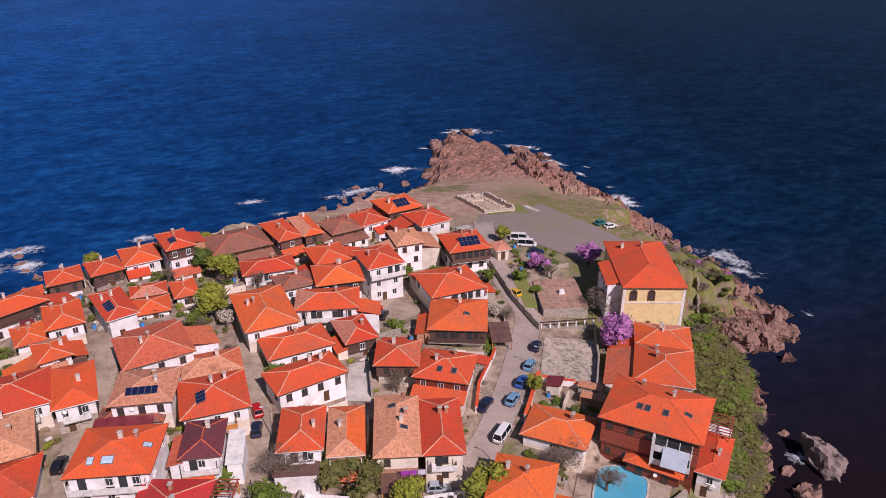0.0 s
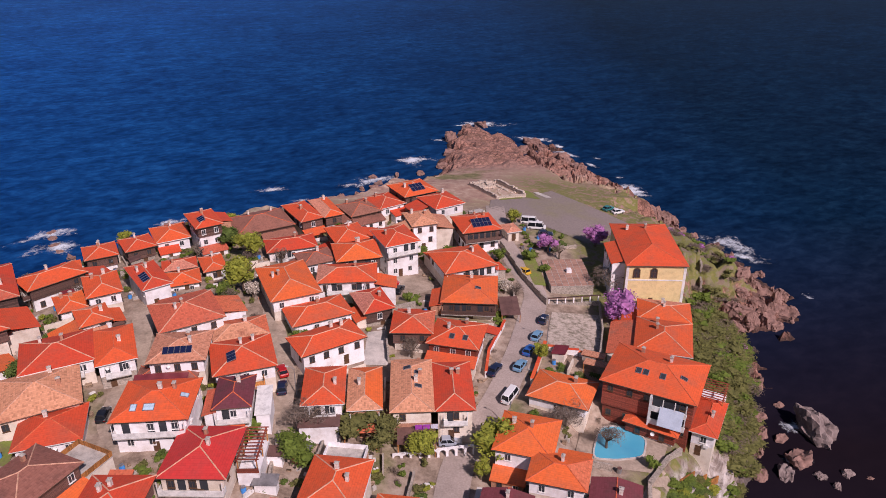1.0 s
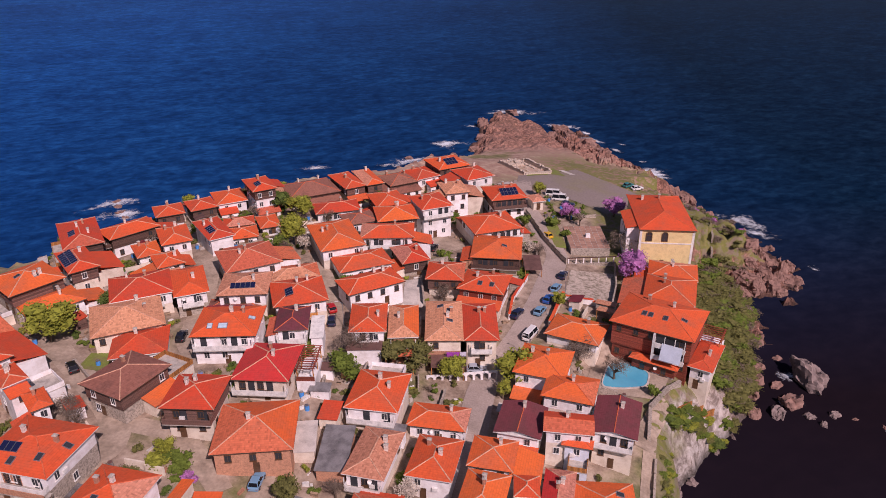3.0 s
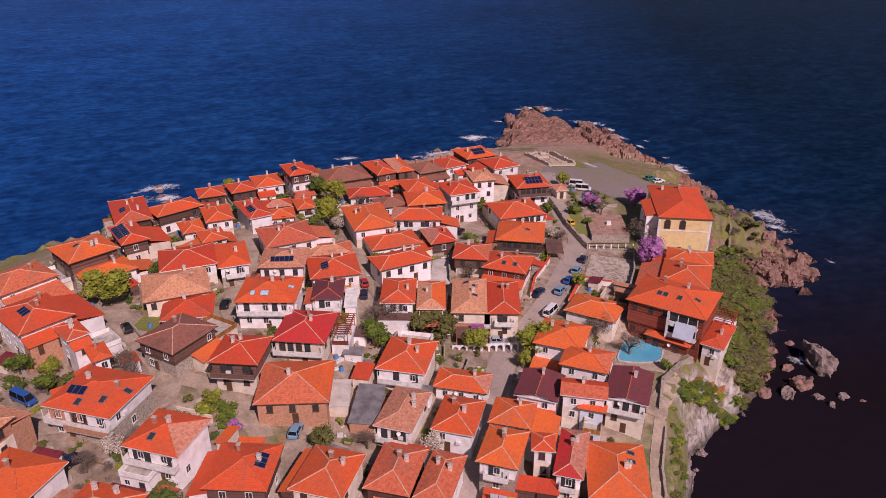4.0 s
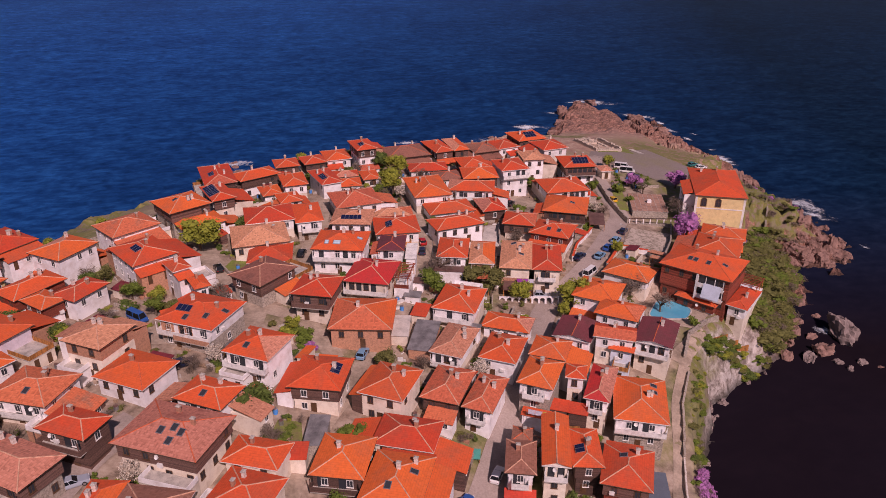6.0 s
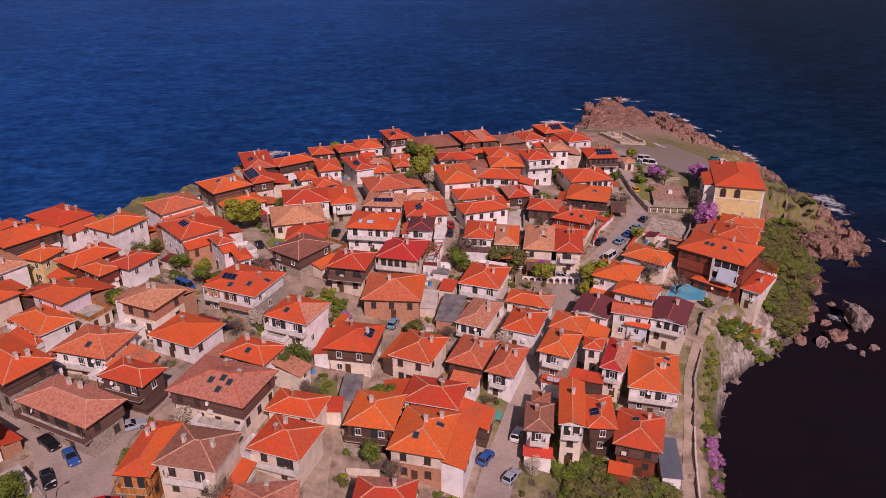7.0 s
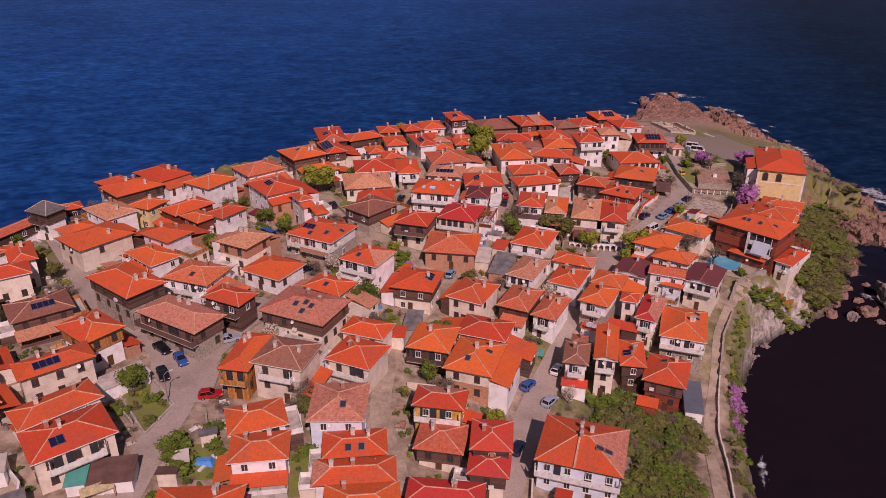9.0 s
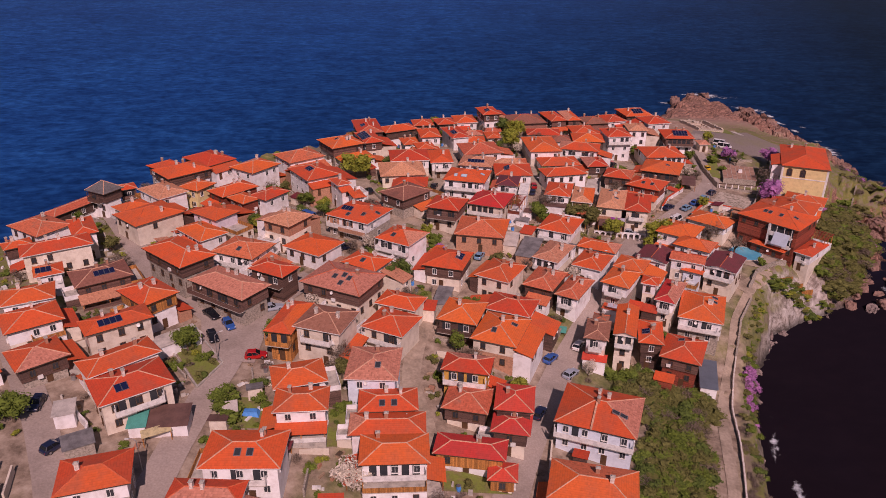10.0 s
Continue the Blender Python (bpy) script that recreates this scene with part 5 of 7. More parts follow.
for _ in range(40):
    y = rnd.uniform(50, 78)
    plants.append((29.4 + max(0, y - 62) * 0.16 + rnd.uniform(0, 2.6), y, rnd.uniform(1.6, 3.0), rnd.uniform(0.25, 0.55), rnd.choice(["green", "olive", "lime", "green"])))
for _ in range(64):
    x = rnd.uniform(34, 51)
    plants.append((x, 83.0 + (x - 34) * 0.6 + rnd.uniform(-1.2, 2.2), rnd.uniform(2.4, 4.4), rnd.uniform(0.4, 0.9), rnd.choice(["green", "olive", "green", "lime", "dark"])))
scrub("scrub", "scrub on the coastal slope", plants)


# ---- rocks and surf ----
ROCK = plain("red_brown_rock", (0.3, 0.175, 0.14), 0.95, scale=0.9, spread=0.4, grain=3.5, bump=1.0, patch=(0.16, 0.09, 0.075))
ROCK_GREY = plain("grey_rock", (0.3, 0.23, 0.21), 0.95, scale=0.9, spread=0.4, grain=3.5, bump=1.0, patch=(0.14, 0.105, 0.1))


def rock_mesh(seed, mat):
    """A boulder broken off along flat faces, with a rough skin."""
    rnd = random.Random(seed * 13 + 5)
    bm = bmesh.new()
    bmesh.ops.create_icosphere(bm, subdivisions=4, radius=1)
    cuts = []
    for _ in range(15):
        v = Vector((rnd.gauss(0, 1), rnd.gauss(0, 1), rnd.gauss(0, 0.8))).normalized()
        cuts.append((v, rnd.uniform(0.56, 0.84)))
    for v in bm.verts:
        for c, far in cuts:
            out = v.co.dot(c) - far
            if out > 0:
                v.co -= c * out * 0.96
        n = noise.fractal(v.co * 1.5 + Vector((seed * 7.3, seed, 0)), 0.8, 2.2, 5)
        r = noise.ridged_multi_fractal(v.co * 1.7 + Vector((0, seed * 3.1, 1)), 0.9, 2.1, 5, 1.0, 2.0)
        c = noise.cell_vector(v.co * 2.3 + Vector((seed, 0, 3)))
        v.co *= 0.96 + 0.2 * n + 0.16 * (r - 1.2)
        v.co += (Vector(c) - Vector((0.5, 0.5, 0.5))) * 0.14
    me = bpy.data.meshes.new("rock")
    bm.to_mesh(me)
    bm.free()
    me.materials.append(mat)
    return me


ROCKS = [rock_mesh(k, ROCK) for k in range(5)]
GREYS = [rock_mesh(k + 9, ROCK_GREY) for k in range(4)]


def rock(x, y, w, d, h, turn=0, grey=False, k=0, z=None):
    ob = put("rock", (GREYS if grey else ROCKS)[k % (4 if grey else 5)], None, pose(x, y, (max(ground(x, y), -1.0) if z is None else z), 0, 0, turn) @ Matrix.Diagonal((w / 2, d / 2, h, 1)))
    return tagged(ob, "weathered grey boulder at the sea's edge" if grey else "weathered red-brown rock at the sea's edge", "rock", group="shore rocks")


for k, (x, y, w, d, h) in enumerate([(73.6, 114.5, 7.0, 13, 5.6), (67.6, 105.5, 7, 6, 3.4), (63, 101.5, 7, 4, 2), (75, 102, 3, 3.5, 1.6), (69.5, 101, 3, 3, 1.3), (71.5, 98.5, 2, 3, 1.6), (66, 112, 4, 3, 1.5), (64, 119, 4, 4, 2),
                                     (60, 108, 4, 4, 2.4), (70, 123, 3, 3, 1.2), (58, 101, 5, 4, 3), (67, 130, 5, 6, 4), (62, 113, 5, 5, 3.2), (84, 98, 2.5, 2, 0.9), (79, 101, 2, 2, 0.8)]):
    rock(x, y, w, d, h, k * 37 if k else 24, grey=k in (0, 2, 3, 4, 5), k=k, z=-0.4)
for k, (x, y, w, d, h) in enumerate([(-4, 317, 9, 8, 5), (10, 340, 5, 9, 3), (3, 331, 7, 6, 5), (32, 312, 11, 7, 2.6), (27, 300, 8, 8, 3.4), (41, 290, 9, 11, 3.6), (47, 275, 9, 11, 3.6), (53, 262, 9, 9, 3.2), (58, 250, 8, 8, 2.8),
                                     (61, 238, 7, 7, 2.4), (17, 314, 7, 7, 3), (-5, 296, 6, 7, 2.6), (-8, 280, 5, 6, 2.2), (36, 303, 8, 6, 2.8), (44, 283, 7, 7, 3)]):
    rock(x, y, w, d, h, k * 53, k=k, z=0.5)
rnd = random.Random(11)
for k in range(60):
    t = rnd.uniform(0, 1)
    a = Vector((72, 150)).lerp(Vector((90, 165)), t) if k % 3 else Vector((90, 186)).lerp(Vector((68, 228)), t)
    rock(a.x + rnd.uniform(-9, 1), a.y + rnd.uniform(-3, 8), rnd.uniform(2.5, 7), rnd.uniform(2.5, 6), rnd.uniform(1.5, 4.5), rnd.uniform(0, 360), k=k)
for k, (x, y) in enumerate([(-134, 208), (-131, 203), (-137, 213), (-127, 198), (-101, 220)]):
    rock(x, y, 5 - k * 0.5, 4, 1.1, k * 61, k=k, z=-0.3)
for k in range(26):
    t = rnd.uniform(0, 1)
    a = Vector((-24, 262)).lerp(Vector((-60, 236)), t) if k % 2 else Vector((-75, 222)).lerp(Vector((-132, 165)), t)
    rock(a.x + rnd.uniform(-4, 10), a.y + rnd.uniform(-4, 14), rnd.uniform(2, 6), rnd.uniform(2, 5), rnd.uniform(0.8, 2.4), rnd.uniform(0, 360), k=k, z=0.0)
for k in range(20):
    y = rnd.uniform(15, 95)
    x = np.interp(y, [15, 32, 42, 54, 64, 77, 87, 95], [35.5, 32, 32, 32.6, 34, 37.4, 44, 52])
    rock(x + rnd.uniform(-1.5, 1.2), y, rnd.uniform(1.0, 2.8), rnd.uniform(1.0, 2.6), rnd.uniform(0.5, 1.3), rnd.uniform(0, 360), grey=True, k=k, z=rnd.uniform(-0.4, 0.3))

def foam_material():
    """Lacy white water: dense inside, torn into threads towards its rim (u runs from the middle to the rim)."""
    m, node, join, p = shader("sea_foam", 0.8)
    uv, sep, geo = node("TexCoord"), node("SeparateXYZ"), node("NewGeometry")
    join(uv, sep, 2)
    n1, n2 = node("TexNoise", Scale=0.6, Detail=9.0, Roughness=0.74, Distortion=0.8), node("TexNoise", Scale=0.13, Detail=4.0)
    join(geo, n1, 0, 0), join(geo, n2, 0, 0)
    add, less, cut = node("Math", op="ADD"), node("Math", op="MULTIPLY_ADD"), node("MapRange")
    less.inputs[1].default_value = -0.55
    join(n1, add), join(n2, add, 0, 1), join(sep, less, 0, 0), join(add, less, 0, 2)
    cut.inputs["From Min"].default_value, cut.inputs["From Max"].default_value = 0.76, 1.1
    join(less, cut)
    m.node_tree.links.new(cut.outputs[0], p.inputs["Alpha"])
    p.inputs["Base Color"].default_value = (0.72, 0.78, 0.84, 1)
    p.inputs["Specular IOR Level"].default_value = 0.0
    return m


FOAM = foam_material()


def surf(x, y, w, d, turn, seed, lift=0.15):
    """A patch of broken white water that fades out at its rim."""
    rnd = random.Random(seed)
    g, n, rings = Geo(), 24, 5
    out = [1.25 * rnd.uniform(0.75, 1.25) for _ in range(n)]
    at = [[(math.cos(k * math.tau / n) * out[k] * r / rings * w / 2, math.sin(k * math.tau / n) * out[k] * r / rings * d / 2, lift) for k in range(n)] for r in range(rings + 1)]
    for r in range(rings):
        for k in range(n):
            j = (k + 1) % n
            us = [(r / rings, 0), ((r + 1) / rings, 0), ((r + 1) / rings, 0), (r / rings, 0)]
            if r:
                g.face((at[r][k], at[r + 1][k], at[r + 1][j], at[r][j]), us)
            else:
                g.face((at[0][0], at[1][k], at[1][j]), us[:3])
    ob = part("foam", g, FOAM, None, m=pose(x, y, 0, 0, 0, turn))
    return tagged(ob, "white surf breaking on the rocks", "surf", group="surf", kind="stuff")


for k, (x, y, w, d, a) in enumerate([(11, 345, 24, 8, 0), (-20, 290, 16, 12, 30), (-36, 264, 22, 9, 30), (64, 254, 14, 14, 60), (85, 207, 22, 9, -40), (33, 319, 16, 7, -30), (-72, 254, 12, 6, 20), (-136, 212, 22, 10, 40),
                                     (-130, 200, 18, 10, 30), (88, 197, 14, 7, -40), (-100, 222, 12, 6, 30), (45, 300, 14, 5, -60), (70, 228, 10, 5, -60)]):
    surf(x, y, w * 1.4, d * 1.5, a, k)
for k, (x, y, w, d, a) in enumerate([(-10, 318, 12, 6, 0), (70, 116, 8, 8, 20), (66, 106, 8, 5, 0), (84, 97, 3, 2, 0), (36, 34, 3, 14, 0), (40, 18, 3, 14, 0), (-58, 243, 14, 7, 20), (58, 292, 8, 3, -30), (97, 172, 5, 9, 10), (44, 308, 12, 5, -50), (54, 284, 12, 4, -60), (1, 342, 14, 4, 10), (63, 268, 6, 5, 0)]):
    surf(x, y, w, d, a, 50 + k, 0.2)

# ---- cars ----
RUBBER = plain("tyre_rubber", (0.02, 0.02, 0.02), 0.9, bump=0.0)
RIM = plain("wheel_rim", (0.45, 0.45, 0.47), 0.35, 0.8, bump=0.0)
CAR_GLASS, n_, j_, p_ = shader("car_glass", 0.05)
p_.inputs["Base Color"].default_value = (0.012, 0.014, 0.018, 1)
LAMP_RED = plain("tail_lamp", (0.5, 0.02, 0.02), 0.3, bump=0.0)
LAMP_CLEAR = plain("head_lamp", (0.7, 0.7, 0.7), 0.15, bump=0.0)


def paint(name, colour):
    m, node, join, p = shader(name, 0.3)
    p.inputs["Base Color"].default_value = (*colour, 1)
    p.inputs["Coat Weight"].default_value = 0.6
    return m


PAINT = {"dark blue": paint("paint_dark_blue", (0.012, 0.02, 0.055)), "blue": paint("paint_blue", (0.02, 0.11, 0.38)), "silver": paint("paint_silver", (0.35, 0.4, 0.47)), "black": paint("paint_black", (0.01, 0.011, 0.016)),
         "white": paint("paint_white", (0.78, 0.78, 0.77)), "red": paint("paint_red", (0.5, 0.015, 0.012)), "yellow": paint("paint_yellow", (0.7, 0.4, 0.02)), "pale blue": paint("paint_pale_blue", (0.16, 0.34, 0.5)),
         "teal": paint("paint_teal", (0.02, 0.2, 0.2))}
WHEEL = Geo()
WHEEL.tube((0, -0.1, 0), (0, 0.1, 0), 0.32, 0.32, 14)
WHEEL = WHEEL.mesh("wheel", RUBBER)
HUB = Geo().tube((0, -0.115, 0), (0, 0.115, 0), 0.2, 0.2, 10).mesh("rim", RIM)


def loft(g, sections):
    """A skin through cross-sections, each a ring of the same number of places."""
    for a, b in zip(sections, sections[1:]):
        for k in range(len(a)):
            j = (k + 1) % len(a)
            g.face((a[k], a[j], b[j], b[k]))
    g.face(sections[0][::-1])
    g.face(sections[-1])
    return g


def ring(x, half, z0, z1):
    return [(x, -half * 0.92, z0), (x, half * 0.92, z0), (x, half, z0 + (z1 - z0) * 0.35), (x, half * 0.94, z1 - 0.06), (x, half * 0.82, z1), (x, -half * 0.82, z1), (x, -half * 0.94, z1 - 0.06), (x, -half, z0 + (z1 - z0) * 0.35)]


def car(x, y, heading, colour, style="hatch"):
    """A parked car, its nose along heading (degrees from +x)."""
    long, high = {"hatch": (4.0, 1.46), "saloon": (4.5, 1.42), "van": (5.0, 1.95)}[style]
    a = radians(heading)
    FOOT.append((x, y, 2.3, 1.1, heading))
    z = [ground(x + math.cos(a) * k, y + math.sin(a) * k) + 0.2 for k in (-1.4, 0, 1.4)]
    root = tagged(new("car"), f"parked {colour} {'van' if style == 'van' else 'car'} on the street", "car", group="parked cars")
    root.matrix_basis = pose(x, y, max(z[1], (z[0] + z[2]) / 2), 0, 0, heading)
    h, w = long / 2, 0.86
    body = Geo()
    nose = 0.78 if style != "van" else 1.0
    loft(body, [ring(-h, w * 0.86, 0.35, 0.78), ring(-h + 0.15, w * 0.97, 0.24, 0.93), ring(-h + 0.8, w, 0.2, 0.95), ring(0, w, 0.2, 0.93), ring(h - 1.2, w, 0.2, 0.9), ring(h - 0.3, w * 0.95, 0.22, nose), ring(h, w * 0.8, 0.34, nose - 0.14)])
    part("body", body, PAINT[colour], root, smooth=False)
    rear, front = (-h + 0.25, 0.75) if style == "hatch" else (-h + 0.75, 0.7) if style == "saloon" else (-h + 0.12, h - 0.55)
    top0, top1 = (rear + 0.35, front - 0.75) if style != "van" else (rear + 0.15, front - 0.5)
    b = [(rear, -0.8, 0.9), (front, -0.8, 0.88), (front, 0.8, 0.88), (rear, 0.8, 0.9)]
    t = [(top0, -0.62, high), (top1, -0.62, high), (top1, 0.62, high), (top0, 0.62, high)]
    part("window", Geo().face((b[0], b[1], t[1], t[0])).face((b[1], b[2], t[2], t[1])).face((b[2], b[3], t[3], t[2])).face((b[3], b[0], t[0], t[3])), CAR_GLASS, root)
    part("car_roof", Geo().box(top0 - 0.06, top1 + 0.06, -0.66, 0.66, high - 0.02, high + 0.05, 0.08), PAINT[colour], root)
    for p, q in ((b[0], t[0]), (b[1], t[1]), (b[2], t[2]), (b[3], t[3]), (((rear + front) / 2, -0.81, 0.9), ((top0 + top1) / 2, -0.64, high)), (((rear + front) / 2, 0.81, 0.9), ((top0 + top1) / 2, 0.64, high))):
        part("pillar", Geo().tube(p, q, 0.05, 0.05, 5), PAINT[colour], root)
    for sx in (-h + 0.8, h - 0.85):
        for sy in (-0.78, 0.78):
            wh = put("wheel", WHEEL, root, pose(sx, sy, 0.32))
            put("rim", HUB, wh)
    for sy in (-0.6, 0.6):
        part("headlight", Geo().box(h - 0.16, h - 0.02, sy - 0.16, sy + 0.16, 0.56, 0.7), LAMP_CLEAR, root)
        part("taillight", Geo().box(-h + 0.0, -h + 0.1, sy - 0.14, sy + 0.14, 0.6, 0.76), LAMP_RED, root)
    return root


car(9.2, 100.4, 62, "white", "van"), car(6.6, 107.6, 63, "dark blue", "saloon"), car(11.6, 109.2, 63, "pale blue"), car(13.8, 114.6, 64, "blue"), car(15.9, 120.7, 66, "pale blue")
car(18.1, 128.6, 70, "dark blue"), car(15.3, 149.2, 125, "yellow"), car(19.0, 177.0, -8, "white", "van"), car(20.6, 173.6, -8, "white", "van"), car(22.6, 169.6, 3, "dark blue"), car(44.6, 197.4, 40, "teal"), car(47.2, 195.6, 25, "white")
car(-32.4, 101.3, 115, "red"), car(-31.4, 96.6, 100, "dark blue"), car(-58.2, 86.0, 98, "black"), car(-16.0, 140.2, 10, "red"), car(-13.9, 137.2, 75, "black"), car(-1.6, 88.6, 5, "silver")
car(-73.4, 1.2, -24, "black", "saloon"), car(-68.0, -0.8, -36, "blue"), car(-63.4, 7.6, 40, "silver", "saloon"), car(-68.2, -5.6, -42, "black"), car(-57.6, -7.4, 30, "red"), car(-81.4, -33.7, -65, "dark blue")
car(-71.6, -40.0, 80, "dark blue"), car(-5.0, 30.8, 80, "white"), car(-9.2, 23.0, 72, "blue"), car(-4.6, 20.8, 68, "silver"), car(-7.2, 4.6, 82, "dark blue"), car(-63.2, 64.0, -50, "silver", "saloon"), car(-73.0, 73.4, 130, "black")
car(-33.4, 51.4, 88, "pale blue"), car(-62.0, 37.0, 50, "dark blue")

# ---- garden walls, sheds, terraces and yards ----
STONE_WALL = WALL["stone"]
SHEET_GREY = plain("grey_sheet_roofing", (0.27, 0.26, 0.26), 0.6, 0.2, scale=0.5, spread=0.35, bump=0.1)
SHEET_BROWN = plain("brown_sheet_roofing", (0.17, 0.09, 0.075), 0.55, scale=0.5, spread=0.25, bump=0.1)
SHEET_WINE = plain("wine_red_roofing", (0.23, 0.035, 0.045), 0.55, scale=0.5, spread=0.25, bump=0.1)
SHEET_BLUE = plain("slate_blue_membrane", (0.13, 0.16, 0.2), 0.6, scale=0.3, spread=0.15, bump=0.05)
SHEET_PALE = plain("pale_concrete_slab", (0.58, 0.53, 0.48), 0.85, scale=0.4, spread=0.25)
SHEET_GLAZED = plain("grey_green_glazing", (0.22, 0.3, 0.29), 0.15, scale=0.8, spread=0.2, bump=0.0)
SHEET_STRAW = plain("yellowed_plastic", (0.6, 0.5, 0.28), 0.5, scale=1.0, spread=0.3)
CANVAS = plain("grey_blue_canvas", (0.5, 0.58, 0.68), 0.9, scale=0.6, spread=0.1)
AWNING_PALE = plain("pale_table", (0.7, 0.68, 0.66), 0.6)
BY_PLACE = {(b[1], b[2]): b for b in BUILT}
SHEET_TEAL = plain("teal_mesh_cover", (0.05, 0.36, 0.3), 0.7, scale=1.0, spread=0.15)
LAWN = plain("rough_grass", (0.17, 0.21, 0.04), 0.95, scale=0.5, spread=0.4, grain=3.0, bump=1.0, patch=(0.2, 0.15, 0.08))
TIMBER_POST = WALL["honey"]
ROOFING = {"grey": (SHEET_GREY, "grey sheet metal"), "brown": (SHEET_BROWN, "brown sheet metal"), "wine": (SHEET_WINE, "wine-red sheet metal"), "blue": (SHEET_BLUE, "slate-blue membrane"), "pale": (SHEET_PALE, "pale concrete"),
           "teal": (SHEET_TEAL, "teal mesh"), "glazed": (SHEET_GLAZED, "grey-green glass panels"), "straw": (SHEET_STRAW, "yellowed corrugated plastic"), "white": (FRAME, "white sheet metal")}


def slab(g, u0, u1, y0, y1, z0, z1, thick=0.13):
    """A sloping sheet: z0 at y0 (its outer edge), z1 at y1."""
    t = [(u0, y0, z0), (u1, y0, z0), (u1, y1, z1), (u0, y1, z1)]
    b = [(p[0], p[1], p[2] - thick) for p in t]
    g.face(t, [(p[0] + 50, p[1] + 50) for p in t]).face(b[::-1])
    for i in range(4):
        j = (i + 1) % 4
        g.face((b[i], b[j], t[j], t[i]))
    return g


def extension(root, m, u0, u1, o, depth, z, low, wall, roof, style, rnd):
    """A lean-to, a roofed porch or a terrace against one wall of a house; z: its height at the wall."""
    if style == "terrace":
        part("extension", Geo().box(u0, u1, -o - depth, -o + 0.1, low, z - 0.12), WALL[wall], root, m=m)
        t = part("terrace", Geo().box(u0 - 0.1, u1 + 0.1, -o - depth - 0.1, -o + 0.02, z - 0.12, z), CONCRETE, root, m=m)
        y = -o - depth
        part("balustrade", Geo().box(u0, u1, y - 0.05, y + 0.05, z, z + 0.85).box(u0, u0 + 0.1, y + 0.05, -o, z, z + 0.85).box(u1 - 0.1, u1, y + 0.05, -o, z, z + 0.85), WALL["white"] if rnd.random() < 0.6 else WALL["honey"], t)
        door_z = z - 2.4
    else:
        drop = 0.26 * (depth + 0.4)
        part("lean_to_roof", slab(Geo(), u0 - 0.3, u1 + 0.3, -o - depth - 0.4, -o + 0.05, z - drop, z), TILE[roof] if roof in TILE else ROOFING[roof][0], root, m=m)
        if style == "porch":
            part("deck", Geo().box(u0, u1, -o - depth, -o + 0.05, low, z - drop - 2.1), CONCRETE, root, m=m)
            for u in (u0 + 0.1, (u0 + u1) / 2, u1 - 0.1):
                part("post", Geo().box(u - 0.08, u + 0.08, -o - depth, -o - depth + 0.16, z - drop - 2.1, z - drop + 0.02), TIMBER_POST, root, m=m)
            part("railing", Geo().box(u0, u1, -o - depth - 0.02, -o - depth + 0.06, z - drop - 2.0, z - drop - 1.15), WALL["wood"] if rnd.random() < 0.5 else FRAME, root, m=m)
            return
        part("extension", Geo().box(u0, u1, -o - depth, -o + 0.05, low, z - drop - 0.12), WALL[wall], root, m=m)
        door_z = z - drop - 2.3
    n = max(1, int((u1 - u0) / 2.4))
    for k in range(n):
        u = u0 + (k + 0.5) / n * (u1 - u0)
        if rnd.random() < 0.35:
            part("door", Geo().box(u - 0.45, u + 0.45, -o - depth - 0.05, -o - depth + 0.05, door_z, door_z + 1.95), FRAME_BROWN, root, m=m)
        else:
            put("window", WINDOW["white" if rnd.random() < 0.6 else "brown"], root, m @ pose(u, -o - depth - 0.01, door_z + 1.35) @ Matrix.Diagonal((0.9, 1, 0.75, 1)))
            part("pane", Geo().box(u - 0.42, u + 0.42, -o - depth - 0.04, -o - depth - 0.02, door_z + 0.95, door_z + 1.75), GLASS, root, m=m)


def shed(x, y, top, w, d, yaw, roof="grey", wall="white", fall=0.12, posts=False):
    """A lean-to or low outbuilding under a single sloping sheet that falls to its front."""
    root = tagged(new("shed"), f"low outbuilding under {ROOFING[roof][1] if roof in ROOFING else 'orange tiles'}", "shed", group="outbuildings")
    z = ground(x, y)
    FOOT.append((x, y, w / 2, d / 2, yaw))
    root.matrix_basis = pose(x, y, z, 0, 0, yaw)
    h, hw, hd = top - z, w / 2, d / 2
    lift = fall * d / 2
    b, t = [(-hw, -hd, h - lift - 0.12), (hw, -hd, h - lift - 0.12), (hw, hd, h + lift - 0.12), (-hw, hd, h + lift - 0.12)], None
    t = [(p[0], p[1], p[2] + 0.12) for p in b]
    g = Geo().face(t, [(p[0] + 50, p[1] + 50) for p in t]).face(b[::-1])
    for i in range(4):
        j = (i + 1) % 4
        g.face((b[i], b[j], t[j], t[i]))
    part("roof", g, ROOFING[roof][0] if roof in ROOFING else TILE[roof], root)
    if roof in ("grey", "brown", "wine", "white"):
        n = int(w / 1.1)
        for k in range(1, n):
            px = -hw + k * w / n
            part("seam", Geo().face([(px - 0.03, -hd, h - lift + 0.05), (px + 0.03, -hd, h - lift + 0.05), (px + 0.03, hd, h + lift + 0.05), (px - 0.03, hd, h + lift + 0.05)]), ROOFING[roof][0], root)
    if posts:
        for sx in (-hw + 0.15, hw - 0.15):
            for sy in (-hd + 0.15, hd - 0.15):
                part("post", Geo().box(sx - 0.07, sx + 0.07, sy - 0.07, sy + 0.07, -1.2, h - 0.12 + lift * sy / hd), TIMBER_POST, root)
    else:
        part("wall", Geo().box(-hw + 0.25, hw - 0.25, -hd + 0.25, hd - 0.25, -1.2, h - lift - 0.13), WALL[wall], root)
    return root


